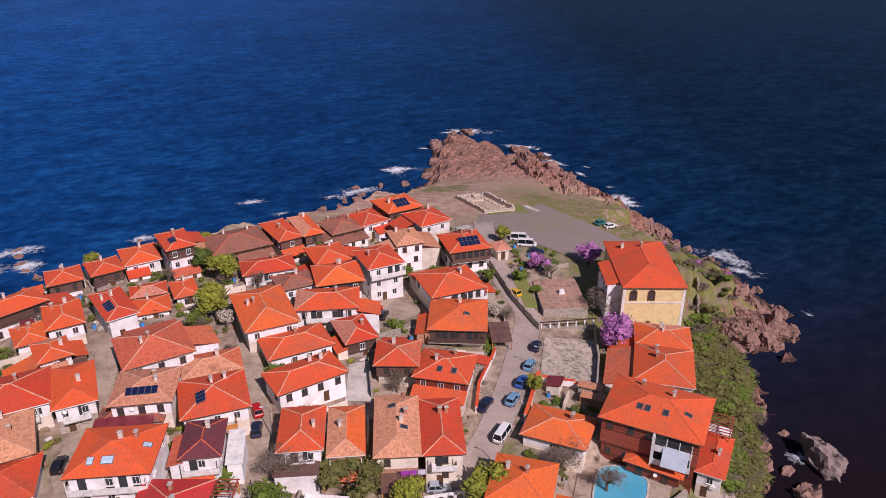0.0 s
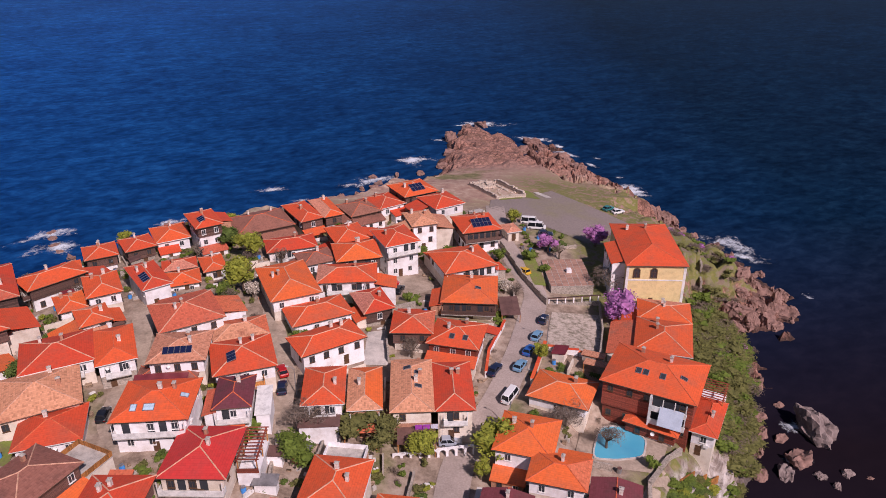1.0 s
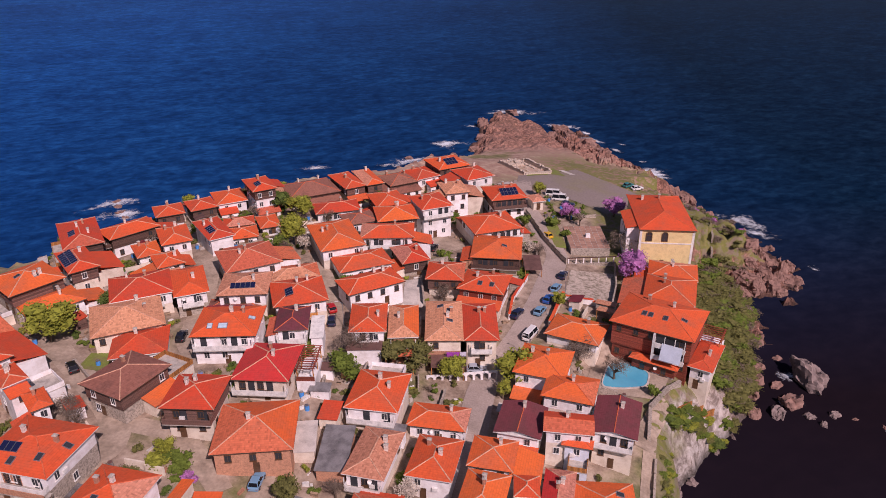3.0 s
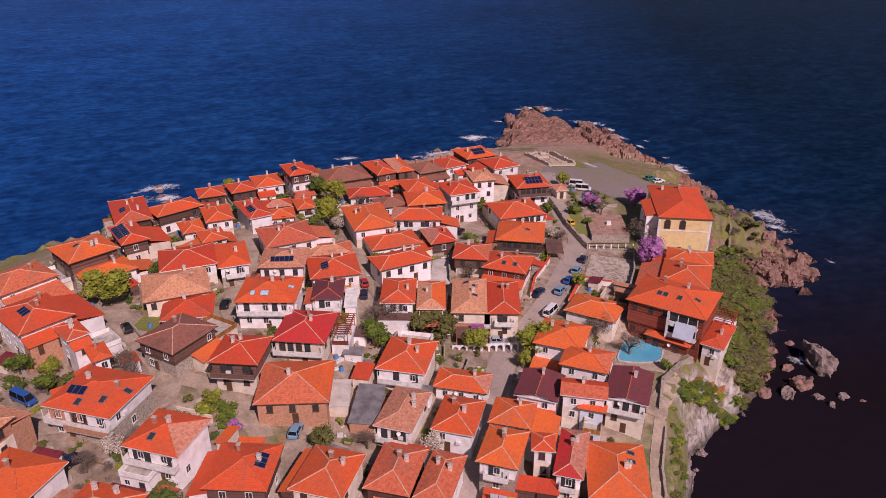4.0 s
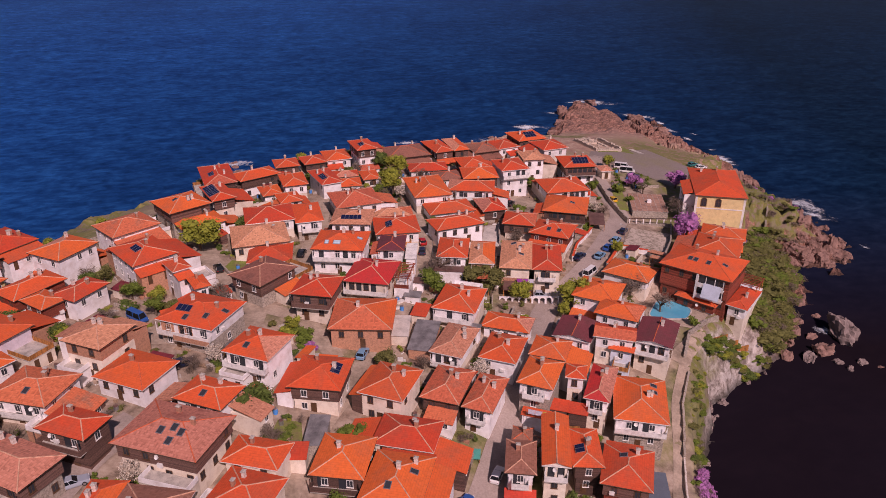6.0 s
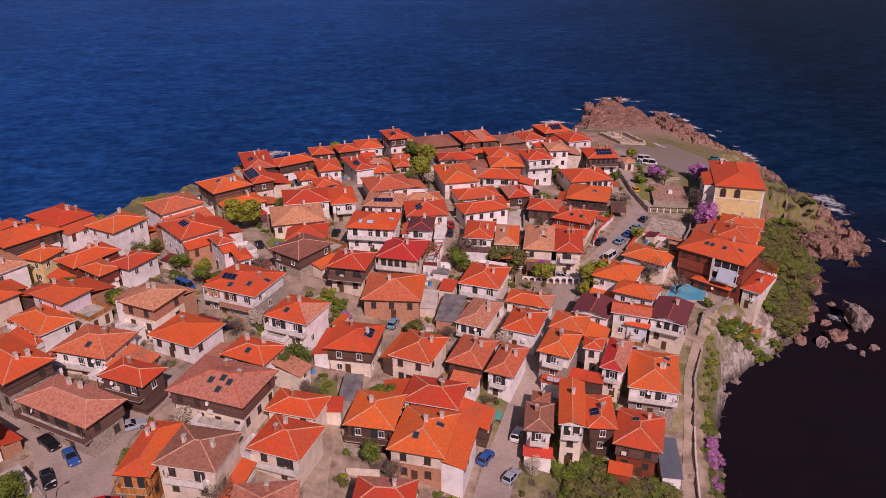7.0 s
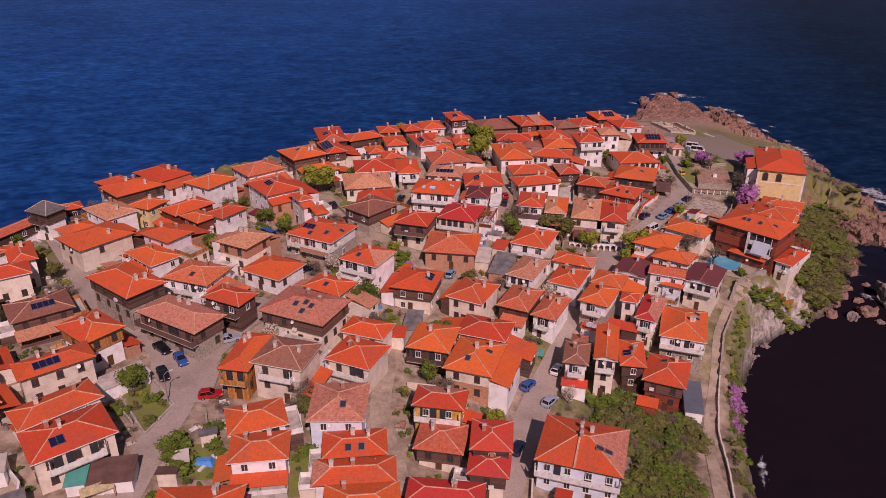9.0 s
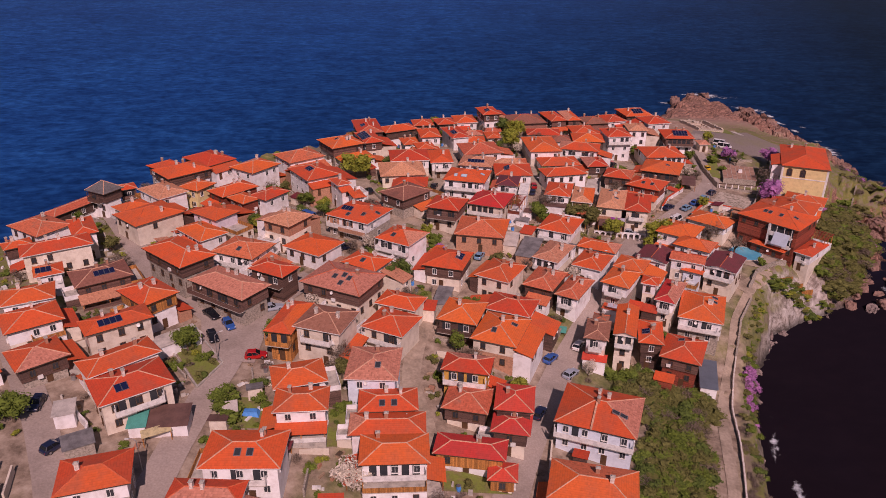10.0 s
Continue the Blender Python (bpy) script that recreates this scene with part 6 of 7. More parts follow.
shed(-22.8, 58.1, 23.7, 4.9, 9.4, 0, "grey", "brick"), shed(-28.2, 59.7, 24.3, 4.2, 6.6, 8, "pale", "cream"), shed(-25.2, 66.1, 24.6, 3.4, 4.4, -4, "red", "cream"), shed(-15.6, 64.2, 22.9, 6.3, 2.4, -6, "grey")
shed(-7.2, 87.2, 20.9, 6.4, 4.2, 5, "brown", "cream", posts=True), shed(-51.3, 93.6, 26.9, 9.1, 3.0, 10, "wine", "white"), shed(-33.4, 25.8, 24.8, 3.4, 6.6, 8, "grey", "stone"), shed(-34.4, 20.2, 25.2, 3.0, 3.6, 12, "red", "cream")
shed(21.3, 34.8, 12.4, 3.6, 10.4, 4, "blue", "white", 0.02), shed(-10.4, 33.4, 17.2, 4.4, 2.2, 6, "teal", "stone", posts=True), shed(-72.6, -10.4, 27.2, 8.6, 4.2, 62, "pale", "white", 0.02), shed(-59.6, -28.6, 26.0, 6.4, 5.0, 28, "brown", "white")
shed(-63.6, -31.0, 26.2, 3.0, 4.4, 30, "teal", "white"), shed(-65.6, 36.0, 28.0, 4.6, 2.0, -9, "wine", "white"), shed(10.7, 130.0, 20.9, 4.2, 6.6, 4, "brown", "stone", posts=True)
shed(0.2, 44.4, 18.6, 5.2, 2.2, -8, "red", "white"), shed(3.8, 47.6, 18.6, 4.2, 3.0, -6, "red", "wood"), shed(7.6, 47.6, 18.2, 3.6, 3.0, -6, "red", "wood"), shed(-0.9, 25.9, 16.8, 5.0, 2.4, 4, "crimson", "white")
shed(12.9, 28.2, 13.9, 4.0, 2.8, -4, "red", "redwood"), shed(10.6, 37.4, 15.4, 3.0, 2.4, 4, "white", "wood", posts=True), shed(-22.8, 85.6, 24.6, 6.8, 2.6, 5, "brown", "white"), shed(-16.2, 85.6, 23.4, 5.4, 2.4, 6, "old", "brick", posts=True)


def garden_wall(pts, high=1.4, thick=0.35, mat=None, cap=None, label="low rubble-stone garden wall", sink=0.8):
    """A wall that follows the ground along a line, with a coping where cap gives one."""
    root = tagged(new("garden_wall"), label, "garden wall", group="garden walls")
    for a, b in zip(pts, pts[1:]):
        a, b = Vector(a), Vector(b)
        n = max(1, int((b - a).length / 3))
        for k in range(n):
            p, q = a.lerp(b, k / n), a.lerp(b, (k + 1) / n)
            z = (ground(p.x, p.y) + ground(q.x, q.y)) / 2
            m = pose((p.x + q.x) / 2, (p.y + q.y) / 2, z, 0, 0, math.degrees(math.atan2(q.y - p.y, q.x - p.x)))
            half = (q - p).length / 2 + 0.1
            part("wall_length", Geo().box(-half, half, -thick / 2, thick / 2, -sink, high), mat or STONE_WALL, root, m=m)
            if cap:
                part("coping", Geo().box(-half, half, -thick / 2 - 0.12, thick / 2 + 0.12, high, high + 0.12, 0.05), cap, root, m=m)
    return root


garden_wall([(10.3, 161.6), (14.6, 147.5), (19.6, 136.3)], 1.7)
garden_wall([(16.3, 116.2), (27.4, 114.6)], 1.3, 0.4, WALL["white"], TILE["red"], "white garden wall with an orange tile coping")
garden_wall([(28.0, 115), (30.6, 126.3), (31.8, 137.2)], 1.6)
garden_wall([(4.9, 106.1), (5.7, 113.1), (8.2, 120.9), (9.4, 124.9)], 1.3, 0.35, WALL["white"], TILE["red"], "white garden wall with an orange tile coping")
garden_wall([(17.2, 117.0), (14.9, 109.1), (13.4, 104.2)], 1.5, 0.5, WALL["cream"], TILE["red"], "cream street wall with an orange tile coping")
garden_wall([(29.8, 70.3), (27.6, 60.0), (27.0, 48.0)], 0.8, 0.4, STONE_WALL, None, "low rubble-stone parapet along the cliff path", 2.5)
garden_wall([(27.0, 47.8), (26.6, 39.2), (26.6, 29.4), (28.0, 17.6), (28.8, 2), (29.6, -25)], 0.8, 0.28, CHIMNEY, None, "low white parapet along the cliff path", 2.5)
garden_wall([(29.4, 75.0), (30.9, 82.6), (35.3, 88.4), (38, 90.6)], 1.0, 0.6, STONE_WALL, None, "rubble-stone terrace wall above the cliff", 5.0)
garden_wall([(37.2, 86.6), (46.3, 92.9)], 0.9, 0.2, WALL["honey"], None, "brown wooden terrace fence", 2.0)
garden_wall([(65.0, 171.0), (62.9, 159.5), (60.9, 141.0)], 1.4, 0.5, STONE_WALL, None, "long stone retaining wall on the slope", 2.5)
garden_wall([(-14.2, 27.9), (-9.8, 29.1), (-9.4, 33.1)], 1.4), garden_wall([(-13.6, 107.6), (-15.0, 117.2)], 1.5), garden_wall([(-67.3, -38.3), (-70.3, -34.7), (-75.4, -32.4)], 1.6, 0.3, WALL["white"], None, "white yard wall")
garden_wall([(-28.2, 71.9), (-28.9, 79.7), (-29.2, 84.7)], 1.0, 0.4, STONE_WALL, None), garden_wall([(-73.6, 75.5), (-68.4, 70.6), (-66.5, 68.5)], 1.0)
garden_wall([(-61.8, -19.0), (-71.6, -12.6)], 0.5, 0.3, CONCRETE, None, "concrete kerb wall of a planted plot"), garden_wall([(-61.8, -19.0), (-62.0, -11.4), (-69.6, -6.6)], 0.5, 0.3, CONCRETE, None, "concrete kerb wall of a planted plot")

for k, q in enumerate([[(17.4, 144.6), (20.6, 144.6), (18.4, 158), (15.4, 156)], [(-40.9, 23.5), (-35.7, 25.2), (-37.4, 29.3), (-41.1, 28.4)], [(-98, 63.5), (-92.4, 62.3), (-95.2, 69.1), (-101.1, 70.2)],
                       [(-71.4, -12), (-62.2, -18.4), (-62.3, -11.8), (-69.6, -7)], [(11.5, 195.8), (18.5, 199.6), (19.5, 203.2), (12, 198.6)], [(20, 201), (24.5, 200.5), (21.5, 209), (17.5, 209)], [(-72.5, 74), (-67.2, 73.6), (-68.5, 79.5), (-72.5, 79)], [(-53.4, -26), (-46.8, -22.8), (-50, -16.5), (-55.6, -18.5)], [(-37.5, -22.5), (-31.8, -19.4), (-36.5, -12), (-40, -14)], [(-18.5, -22), (-6.5, -16.5), (-7.3, -12.5), (-19.6, -18)]]):
    sheet(f"lawn_{k + 1}", q, LAWN, "small patch of green grass", 0.17, category="lawn")
sheet("pavement_4", [(-18.2, 106), (-13.6, 106.6), (-15.2, 118.1), (-18.6, 116.5)], SHEET_PALE, "pale concrete yard between two houses", 0.15)


# an old flat-roofed terrace beside the street, laid with reddish slabs
def terrace(x, y, top, w, d, yaw):
    root = tagged(new("terrace"), "flat terrace of reddish slabs over a low stone building", "terrace")
    z = ground(x, y)
    root.matrix_basis = pose(x, y, z, 0, 0, yaw)
    h = top - z
    part("wall", Geo().box(-w / 2 + 0.1, w / 2 - 0.1, -d / 2 + 0.1, d / 2 - 0.1, -1.5, h - 0.1), STONE_WALL, root)
    part("bed", Geo().box(-w / 2, w / 2, -d / 2, d / 2, h - 0.1, h), CONCRETE, root)
    nx_, ny_ = 7, 10
    slab = Geo().box(-w / nx_ / 2 + 0.06, w / nx_ / 2 - 0.06, -d / ny_ / 2 + 0.06, d / ny_ / 2 - 0.06, 0, 0.04).mesh("slab", plain("red_slab", (0.4, 0.22, 0.16), 0.9, scale=0.8, spread=0.3, tint=0.2, patch=(0.3, 0.2, 0.15)))
    for i in range(nx_):
        for j in range(ny_):
            put("slab", slab, root, pose((i + 0.5) / nx_ * w - w / 2, (j + 0.5) / ny_ * d - d / 2, h))
    part("hatch", Geo().box(-0.2, 1.1, -0.6, 0.7, h, h + 0.9, 0.1), WALL["white"], root, "white roof hatch")
    return root


terrace(25.7, 149.2, 19.2, 10.2, 14.0, 4)


# the arched court wall, and the white balustrade before a house
def arcade(a, b, n, high, mat, label):
    a, b = Vector(a), Vector(b)
    root = tagged(new("arcade"), label, "arcade")
    z = (ground(*a) + ground(*b)) / 2
    root.matrix_basis = pose(a.x, a.y, z, 0, 0, math.degrees(math.atan2(b.y - a.y, b.x - a.x)))
    span = (b - a).length / n
    for k in range(n):
        g = Geo()
        pts = [(span * (0.5 - 0.36 * math.cos(t * math.pi / 8)), high * 0.45 + span * 0.36 * math.sin(t * math.pi / 8)) for t in range(9)]
        for (x0, z0), (x1, z1) in zip(pts, pts[1:]):
            for yy in (-0.15, 0.15):
                q = [(x0, yy, z0), (x1, yy, z1), (x1, yy, high), (x0, yy, high)]
                g.face(q if yy < 0 else q[::-1])
            g.face([(x0, -0.15, z0), (x0, 0.15, z0), (x1, 0.15, z1), (x1, -0.15, z1)])
        g.box(0, span * 0.14, -0.15, 0.15, -1, high).box(span * 0.86, span, -0.15, 0.15, -1, high).box(0, span, -0.2, 0.2, high, high + 0.1)
        part("arch", g, mat, root, m=pose(k * span, 0, 0))
    return root


court = tagged(new("colonnade"), "row of white posts under a beam along the old court", "colonnade")
court.matrix_basis = pose(20.2, 137.2, ground(26, 138), 0, 0, 8)
part("wall_length", Geo().box(-0.3, 12.0, -0.2, 0.2, -1.5, 0.6), STONE_WALL, court)
for k in range(7):
    part("post", Geo().box(k * 1.93 - 0.13, k * 1.93 + 0.13, -0.13, 0.13, 0.6, 2.0), WALL["white"], court)
part("beam", Geo().box(-0.4, 12.1, -0.14, 0.14, 2.0, 2.2), WALL["wood"], court)
arcade((-11.0, 84.2), (2.4, 86.8), 9, 1.3, WALL["white"], "white arched balustrade before a house")


# the swimming pool of the hotel
def pool(x, y, w, d, yaw):
    """A pool of an uneven, rounded outline, with a narrow pale edge."""
    root = tagged(new("swimming_pool"), "turquoise swimming pool with a narrow pale edge beside the hotel", "swimming pool")
    z = max(ground(x + a, y + b) for a in (-4, 0, 4) for b in (-3, 0, 3)) + 0.3
    root.matrix_basis = pose(x, y, z, 0, 0, yaw)
    water, n_, j_, p_ = shader("pool_water", 0.05)
    t = n_("TexNoise", Scale=0.9, Detail=4.0)
    r = ramp(n_, [(0.3, (0.05, 0.36, 0.54)), (0.7, (0.12, 0.52, 0.68))])
    j_(t, r), j_(r, p_, 0, 0)
    turn_ = [(-0.3, 0.5), (0.12, 0.56), (0.54, 0.16), (0.38, -0.4), (-0.12, -0.5), (-0.58, -0.46)]
    ring_ = []
    for k, (u, v) in enumerate(turn_):
        a, b = turn_[k - 1], turn_[(k + 1) % 6]
        for t in (0.0, 0.33, 0.67, 1.0):
            p0, p1 = ((u + (a[0] - u) * 0.28), (v + (a[1] - v) * 0.28)), ((u + (b[0] - u) * 0.28), (v + (b[1] - v) * 0.28))
            ring_.append(Vector((w * ((1 - t) ** 2 * p0[0] + 2 * t * (1 - t) * u + t * t * p1[0]), d * ((1 - t) ** 2 * p0[1] + 2 * t * (1 - t) * v + t * t * p1[1]), 0)))
    ring_ = ring_[::-1]
    part("water_surface", Geo().face([p - Vector((0, 0, 0.03)) for p in ring_]), water, root)
    rim, out, count = Geo(), [p * 1.07 for p in ring_], len(ring_)
    for k in range(count):
        j = (k + 1) % count
        up, down = Vector((0, 0, 0.06)), Vector((0, 0, -1.0))
        rim.face((ring_[k] + up, out[k] + up, out[j] + up, ring_[j] + up)).face((ring_[j] + down, ring_[k] + down, ring_[k] + up, ring_[j] + up)).face((out[k] + down, out[j] + down, out[j] + up, out[k] + up))
    part("rim", rim, SHEET_PALE, root)
    return root


pool(27.8, 92.2, 9.0, 8.2, 0)


# foundations of an old church on the headland
def ruin(x, y, w, d, yaw):
    root = tagged(new("ruin"), "low stone foundations of an old building on bare ground", "ruin")
    z = ground(x, y)
    root.matrix_basis = pose(x, y, z, 0, 0, yaw)
    rnd = random.Random(3)
    pale = plain("pale_old_stone", (0.66, 0.55, 0.45), 0.95, scale=1.2, spread=0.4, bump=0.8)
    dust = plain("dusty_floor", (0.5, 0.36, 0.28), 0.95, scale=0.4, spread=0.35, patch=(0.36, 0.27, 0.15))

    def lie(px, py):
        q = root.matrix_basis @ Vector((px, py, 0))
        return ground(q.x, q.y) - z
    n, rows = 8, []
    for j in range(15):
        rows.append([(-w / 2 + w * i / n, -d / 2 + d * j / 14, lie(-w / 2 + w * i / n, -d / 2 + d * j / 14) + 0.12) for i in range(n + 1)])
    g = Geo()
    for a, b in zip(rows, rows[1:]):
        for i in range(n):
            g.face((a[i], a[i + 1], b[i + 1], b[i]))
    part("floor_bed", g, dust, root)
    for x0, y0, x1, y1, lo, hi in [(-w / 2, -d / 2, w / 2, -d / 2, 0.7, 1.1), (w / 2, -d / 2, w / 2, d / 2, 1.0, 1.7), (w / 2, d / 2, -w / 2, d / 2, 0.5, 1.5), (-w / 2, d / 2, -w / 2, -d / 2, 0.9, 1.3),
                                   (-w / 2, d / 5, w / 6, d / 5, 0.4, 1.5), (0, d / 5, 0, d / 2, 0.4, 1.3), (-w / 2, d / 3, -w / 6, d / 3, 0.5, 1.6), (w / 4, -d / 6, w / 4, d / 3, 0.3, 0.7)]:
        a, b = Vector((x0, y0)), Vector((x1, y1))
        n = max(2, int((b - a).length / 0.8))
        turn = math.degrees(math.atan2(b.y - a.y, b.x - a.x))
        for k in range(n):
            p = a.lerp(b, (k + 0.5) / n)
            s = (b - a).length / n / 2 + 0.03
            part("stone_block", Geo().box(-s, s, -0.4, 0.4, -1.2, rnd.uniform(lo, hi), 0.06), pale, root, m=pose(p.x, p.y, lie(p.x, p.y), 0, 0, turn + rnd.uniform(-4, 4)))
    for _ in range(46):
        s = rnd.uniform(0.15, 0.45)
        p = Vector((rnd.uniform(-w / 2, w / 2), rnd.uniform(-d / 2, d / 2)))
        part("stone_block", Geo().box(-s, s, -s * 0.7, s * 0.7, -0.5, rnd.uniform(0.1, 0.6), 0.05), pale, root, m=pose(p.x, p.y, lie(p.x, p.y), 0, 0, rnd.uniform(0, 90)))
    return root


ruin(11.4, 207.6, 9.8, 17.4, 28)
sheet("pavement_5", [(22.7, 207.5), (24.4, 208.6), (28.2, 203.8), (26.4, 202.8)], SHEET_PALE, "pale concrete slab in the grass", 0.2)


# the hotel's front: white balconies under the eaves, grey-blue canvas, a pergola at its end
hotel = BY_PLACE[(35.2, 101.1)]
hroot, hbw, hbd, hh = hotel[0], hotel[4], hotel[5], hotel[6]
for zz in (hh - 2.75, hh - 5.5):
    b = part("balcony", Geo().box(1.0, 7.0, -hbd - 1.3, -hbd + 0.1, zz - 0.18, zz), FRAME, hroot, "white balcony")
    part("balustrade", Geo().box(1.0, 7.0, -hbd - 1.3, -hbd - 1.2, zz, zz + 0.95), FRAME, b)
    for u in (1.1, 3.0, 5.0, 6.9):
        part("post", Geo().box(u - 0.07, u + 0.07, -hbd - 1.3, -hbd - 1.16, zz + 0.95, zz + 2.6), FRAME, b)
    # flat dark sheet for the shade of a recess that isn't cut
    part("recess", Geo().box(1.1, 6.9, -hbd - 0.06, -hbd + 0.02, zz, zz + 2.4), GLASS, b, "dark glass sheet that stands for the shaded balcony recess")
part("awning", slab(Geo(), 2.6, 6.6, -hbd - 2.6, -hbd - 1.2, hh - 4.6, hh - 1.6, 0.06), CANVAS, hroot, "grey-blue canvas awning")
part("wall", Geo().box(0.7, 1.0, -hbd - 1.3, -hbd, hh - 7.5, hh - 0.1), FRAME, hroot, "white party wall")


def pergola(x, y, z, w, d, yaw, label, deep=6.0):
    """A roof terrace under open rafters on posts."""
    root = tagged(new("pergola"), label, "pergola", group="pergolas")
    root.matrix_basis = pose(x, y, z, 0, 0, yaw)
    part("terrace", Geo().box(-w / 2, w / 2, -d / 2, d / 2, -deep, 0), WALL["white"], root)
    for sx in (-w / 2 + 0.2, w / 2 - 0.2):
        for sy in (-d / 2 + 0.2, 0, d / 2 - 0.2):
            part("post", Geo().box(sx - 0.08, sx + 0.08, sy - 0.08, sy + 0.08, 0, 2.3), TIMBER_POST, root)
        part("beam", Geo().box(sx - 0.1, sx + 0.1, -d / 2 - 0.1, d / 2 + 0.1, 2.3, 2.5), WALL["redwood"], root)
    n = int(d / 0.65)
    for k in range(n):
        py = -d / 2 + 0.1 + k * (d - 0.2) / (n - 1)
        part("rafter", Geo().box(-w / 2 - 0.2, w / 2 + 0.2, py - 0.06, py + 0.06, 2.5, 2.64), WALL["redwood"], root)
    part("railing", Geo().box(-w / 2, w / 2, -d / 2, -d / 2 + 0.06, 0.1, 0.95), WALL["redwood"], root)
    part("table", Geo().box(-w / 4, w / 8, -d / 4, -d / 16, 0.02, 0.75, 0.05), AWNING_PALE, root)
    return root


pergola(46.6, 102.8, 16.6, 4.8, 5.8, -26, "orange-brown timber pergola over a roof terrace")
pergola(-30.9, 76.0, ground(-30.9, 76.0) + 2.4, 3.2, 7.4, 2, "red-brown timber pergola on a white terrace beside a house", 3.4)
shed(-32.0, 87.6, ground(-32.0, 87.6) + 4.6, 2.6, 7.0, 9, "white", "white", 0.1)

# the yellow house: a lower wing at its side and a glazed porch before it
yellow = BY_PLACE[(44.3, 150.1)]
extension(yellow[0], pose(0, 0, 0, 0, 0, -90), -2.0, 8.5, yellow[4], 3.0, yellow[6] - 0.1, -3.0, "white", "red", "lean", random.Random(2))
for sx in (-yellow[4], yellow[4]):
    part("quoin", Geo().box(sx - 0.3, sx + 0.3, -yellow[5] - 0.06, -yellow[5] + 0.3, -2, yellow[6] - 0.2), FRAME, yellow[0], "white corner band")
part("string_course", Geo().box(-yellow[4] - 0.05, yellow[4] + 0.05, -yellow[5] - 0.08, -yellow[5], yellow[6] - 4.0, yellow[6] - 3.7), FRAME, yellow[0])
part("plinth", Geo().box(-yellow[4] - 0.1, yellow[4] + 0.1, -yellow[5] - 0.12, -yellow[5], -2, 1.0), STONE_WALL, yellow[0])
ARCHED = Geo()
edge_ = [(-0.62, -1.1), (0.62, -1.1), (0.62, 0.6)] + [(0.62 * math.cos(a), 0.6 + 0.55 * math.sin(a)) for a in (k * math.pi / 8 for k in range(1, 8))] + [(-0.62, 0.6)]
ARCHED.face([(u, -0.04, v) for u, v in edge_])
ARCHED = ARCHED.mesh("pane", GLASS)
SURROUND = Geo()
for (u0, v0), (u1, v1) in zip(edge_, edge_[1:] + edge_[:1]):
    SURROUND.face([(u0, -0.12, v0), (u1, -0.12, v1), (u1 * 1.28, -0.12, v1 * 1.13), (u0 * 1.28, -0.12, v0 * 1.13)]).face([(u0 * 1.28, -0.12, v0 * 1.13), (u1 * 1.28, -0.12, v1 * 1.13), (u1 * 1.28, 0.02, v1 * 1.13), (u0 * 1.28, 0.02, v0 * 1.13)])
SURROUND.box(-0.04, 0.04, -0.09, -0.03, -1.1, 1.1).box(-0.6, 0.6, -0.09, -0.03, 0.25, 0.33)
SURROUND = SURROUND.mesh("window", FRAME_BROWN)
for side, half, off, spots_ in ((0, yellow[4], yellow[5], (-0.68, -0.08)), (-90, yellow[5], yellow[4], (-0.2, 0.25)), (90, yellow[5], yellow[4], (-0.7, -0.35, 0.0, 0.35, 0.7))):
    for u in spots_:
        for zz in (yellow[6] - 2.1,):
            wn = put("window", SURROUND, yellow[0], pose(0, 0, zz, 0, 0, side) @ pose(u * half, -off - 0.01, 0), "arched window")
            put("pane", ARCHED, wn)
shed(40.0, 141.2, 18.6, 7.4, 4.0, 4, "glazed", "cream", 0.1, posts=True)

bay = BY_PLACE[(-62.9, 47.1)]
for u0, u1 in ((-bay[4] + 0.2, -2.6), (-1.6, 1.4)):
    part("wall_panel", Geo().box(u0, u1, -bay[5] - 0.05, -bay[5] + 0.02, bay[6] - 3.0, bay[6] - 0.2), WALL["brick"], bay[0], "bare brick panel")
part("balcony", Geo().box(-1.8, bay[4] + 0.3, -bay[5] - 1.5, -bay[5] + 0.1, bay[6] - 3.2, bay[6] - 3.05), CONCRETE, bay[0])
part("balustrade", Geo().box(-1.8, bay[4] + 0.3, -bay[5] - 1.5, -bay[5] - 1.38, bay[6] - 3.05, bay[6] - 2.1), WALL["brick"], bay[0])

double = BY_PLACE[(3.5, 3.2)]
up_ = 0.31 * (double[5] + 0.6)
for y0, y1, z0, z1 in ((-double[5] - 0.6, 0.0, 0.0, up_), (double[5] + 0.6, 0.0, 0.0, up_)):
    q_ = [(-0.75, y0, double[6] + z0 + 0.3), (-0.45, y0, double[6] + z0 + 0.3), (-0.45, y1, double[6] + z1 + 0.3), (-0.75, y1, double[6] + z1 + 0.3)]
    g_ = Geo().face(q_ if y0 < 0 else q_[::-1])
    for i in range(4):
        a_, b_ = q_[i], q_[(i + 1) % 4]
        g_.face([(a_[0], a_[1], a_[2] - 0.5), (b_[0], b_[1], b_[2] - 0.5), b_, a_])
    part("parapet", g_, RIDGE, double[0], "pale party wall above the tiles")

# low roofs and slabs round the house on the western corner
shed(-74.8, -34.3, 27.6, 3.4, 4.2, 40, "pale", "white", 0.02), shed(-68.1, -38.7, 26.6, 4.6, 3.8, 50, "grey", "stone", 0.05), shed(-59.5, -32.0, 25.6, 4.4, 1.6, 48, "straw", "white", 0.2, posts=True)


# ---- household odds and ends ----
AWNING = {"purple": plain("purple_cloth", (0.4, 0.06, 0.42), 0.9), "pale": plain("pale_cloth", (0.62, 0.6, 0.7), 0.9), "yellow": plain("yellow_cloth", (0.8, 0.55, 0.03), 0.9), "blue": plain("blue_cloth", (0.05, 0.3, 0.75), 0.7), "red": plain("red_cloth", (0.65, 0.04, 0.03), 0.8)}


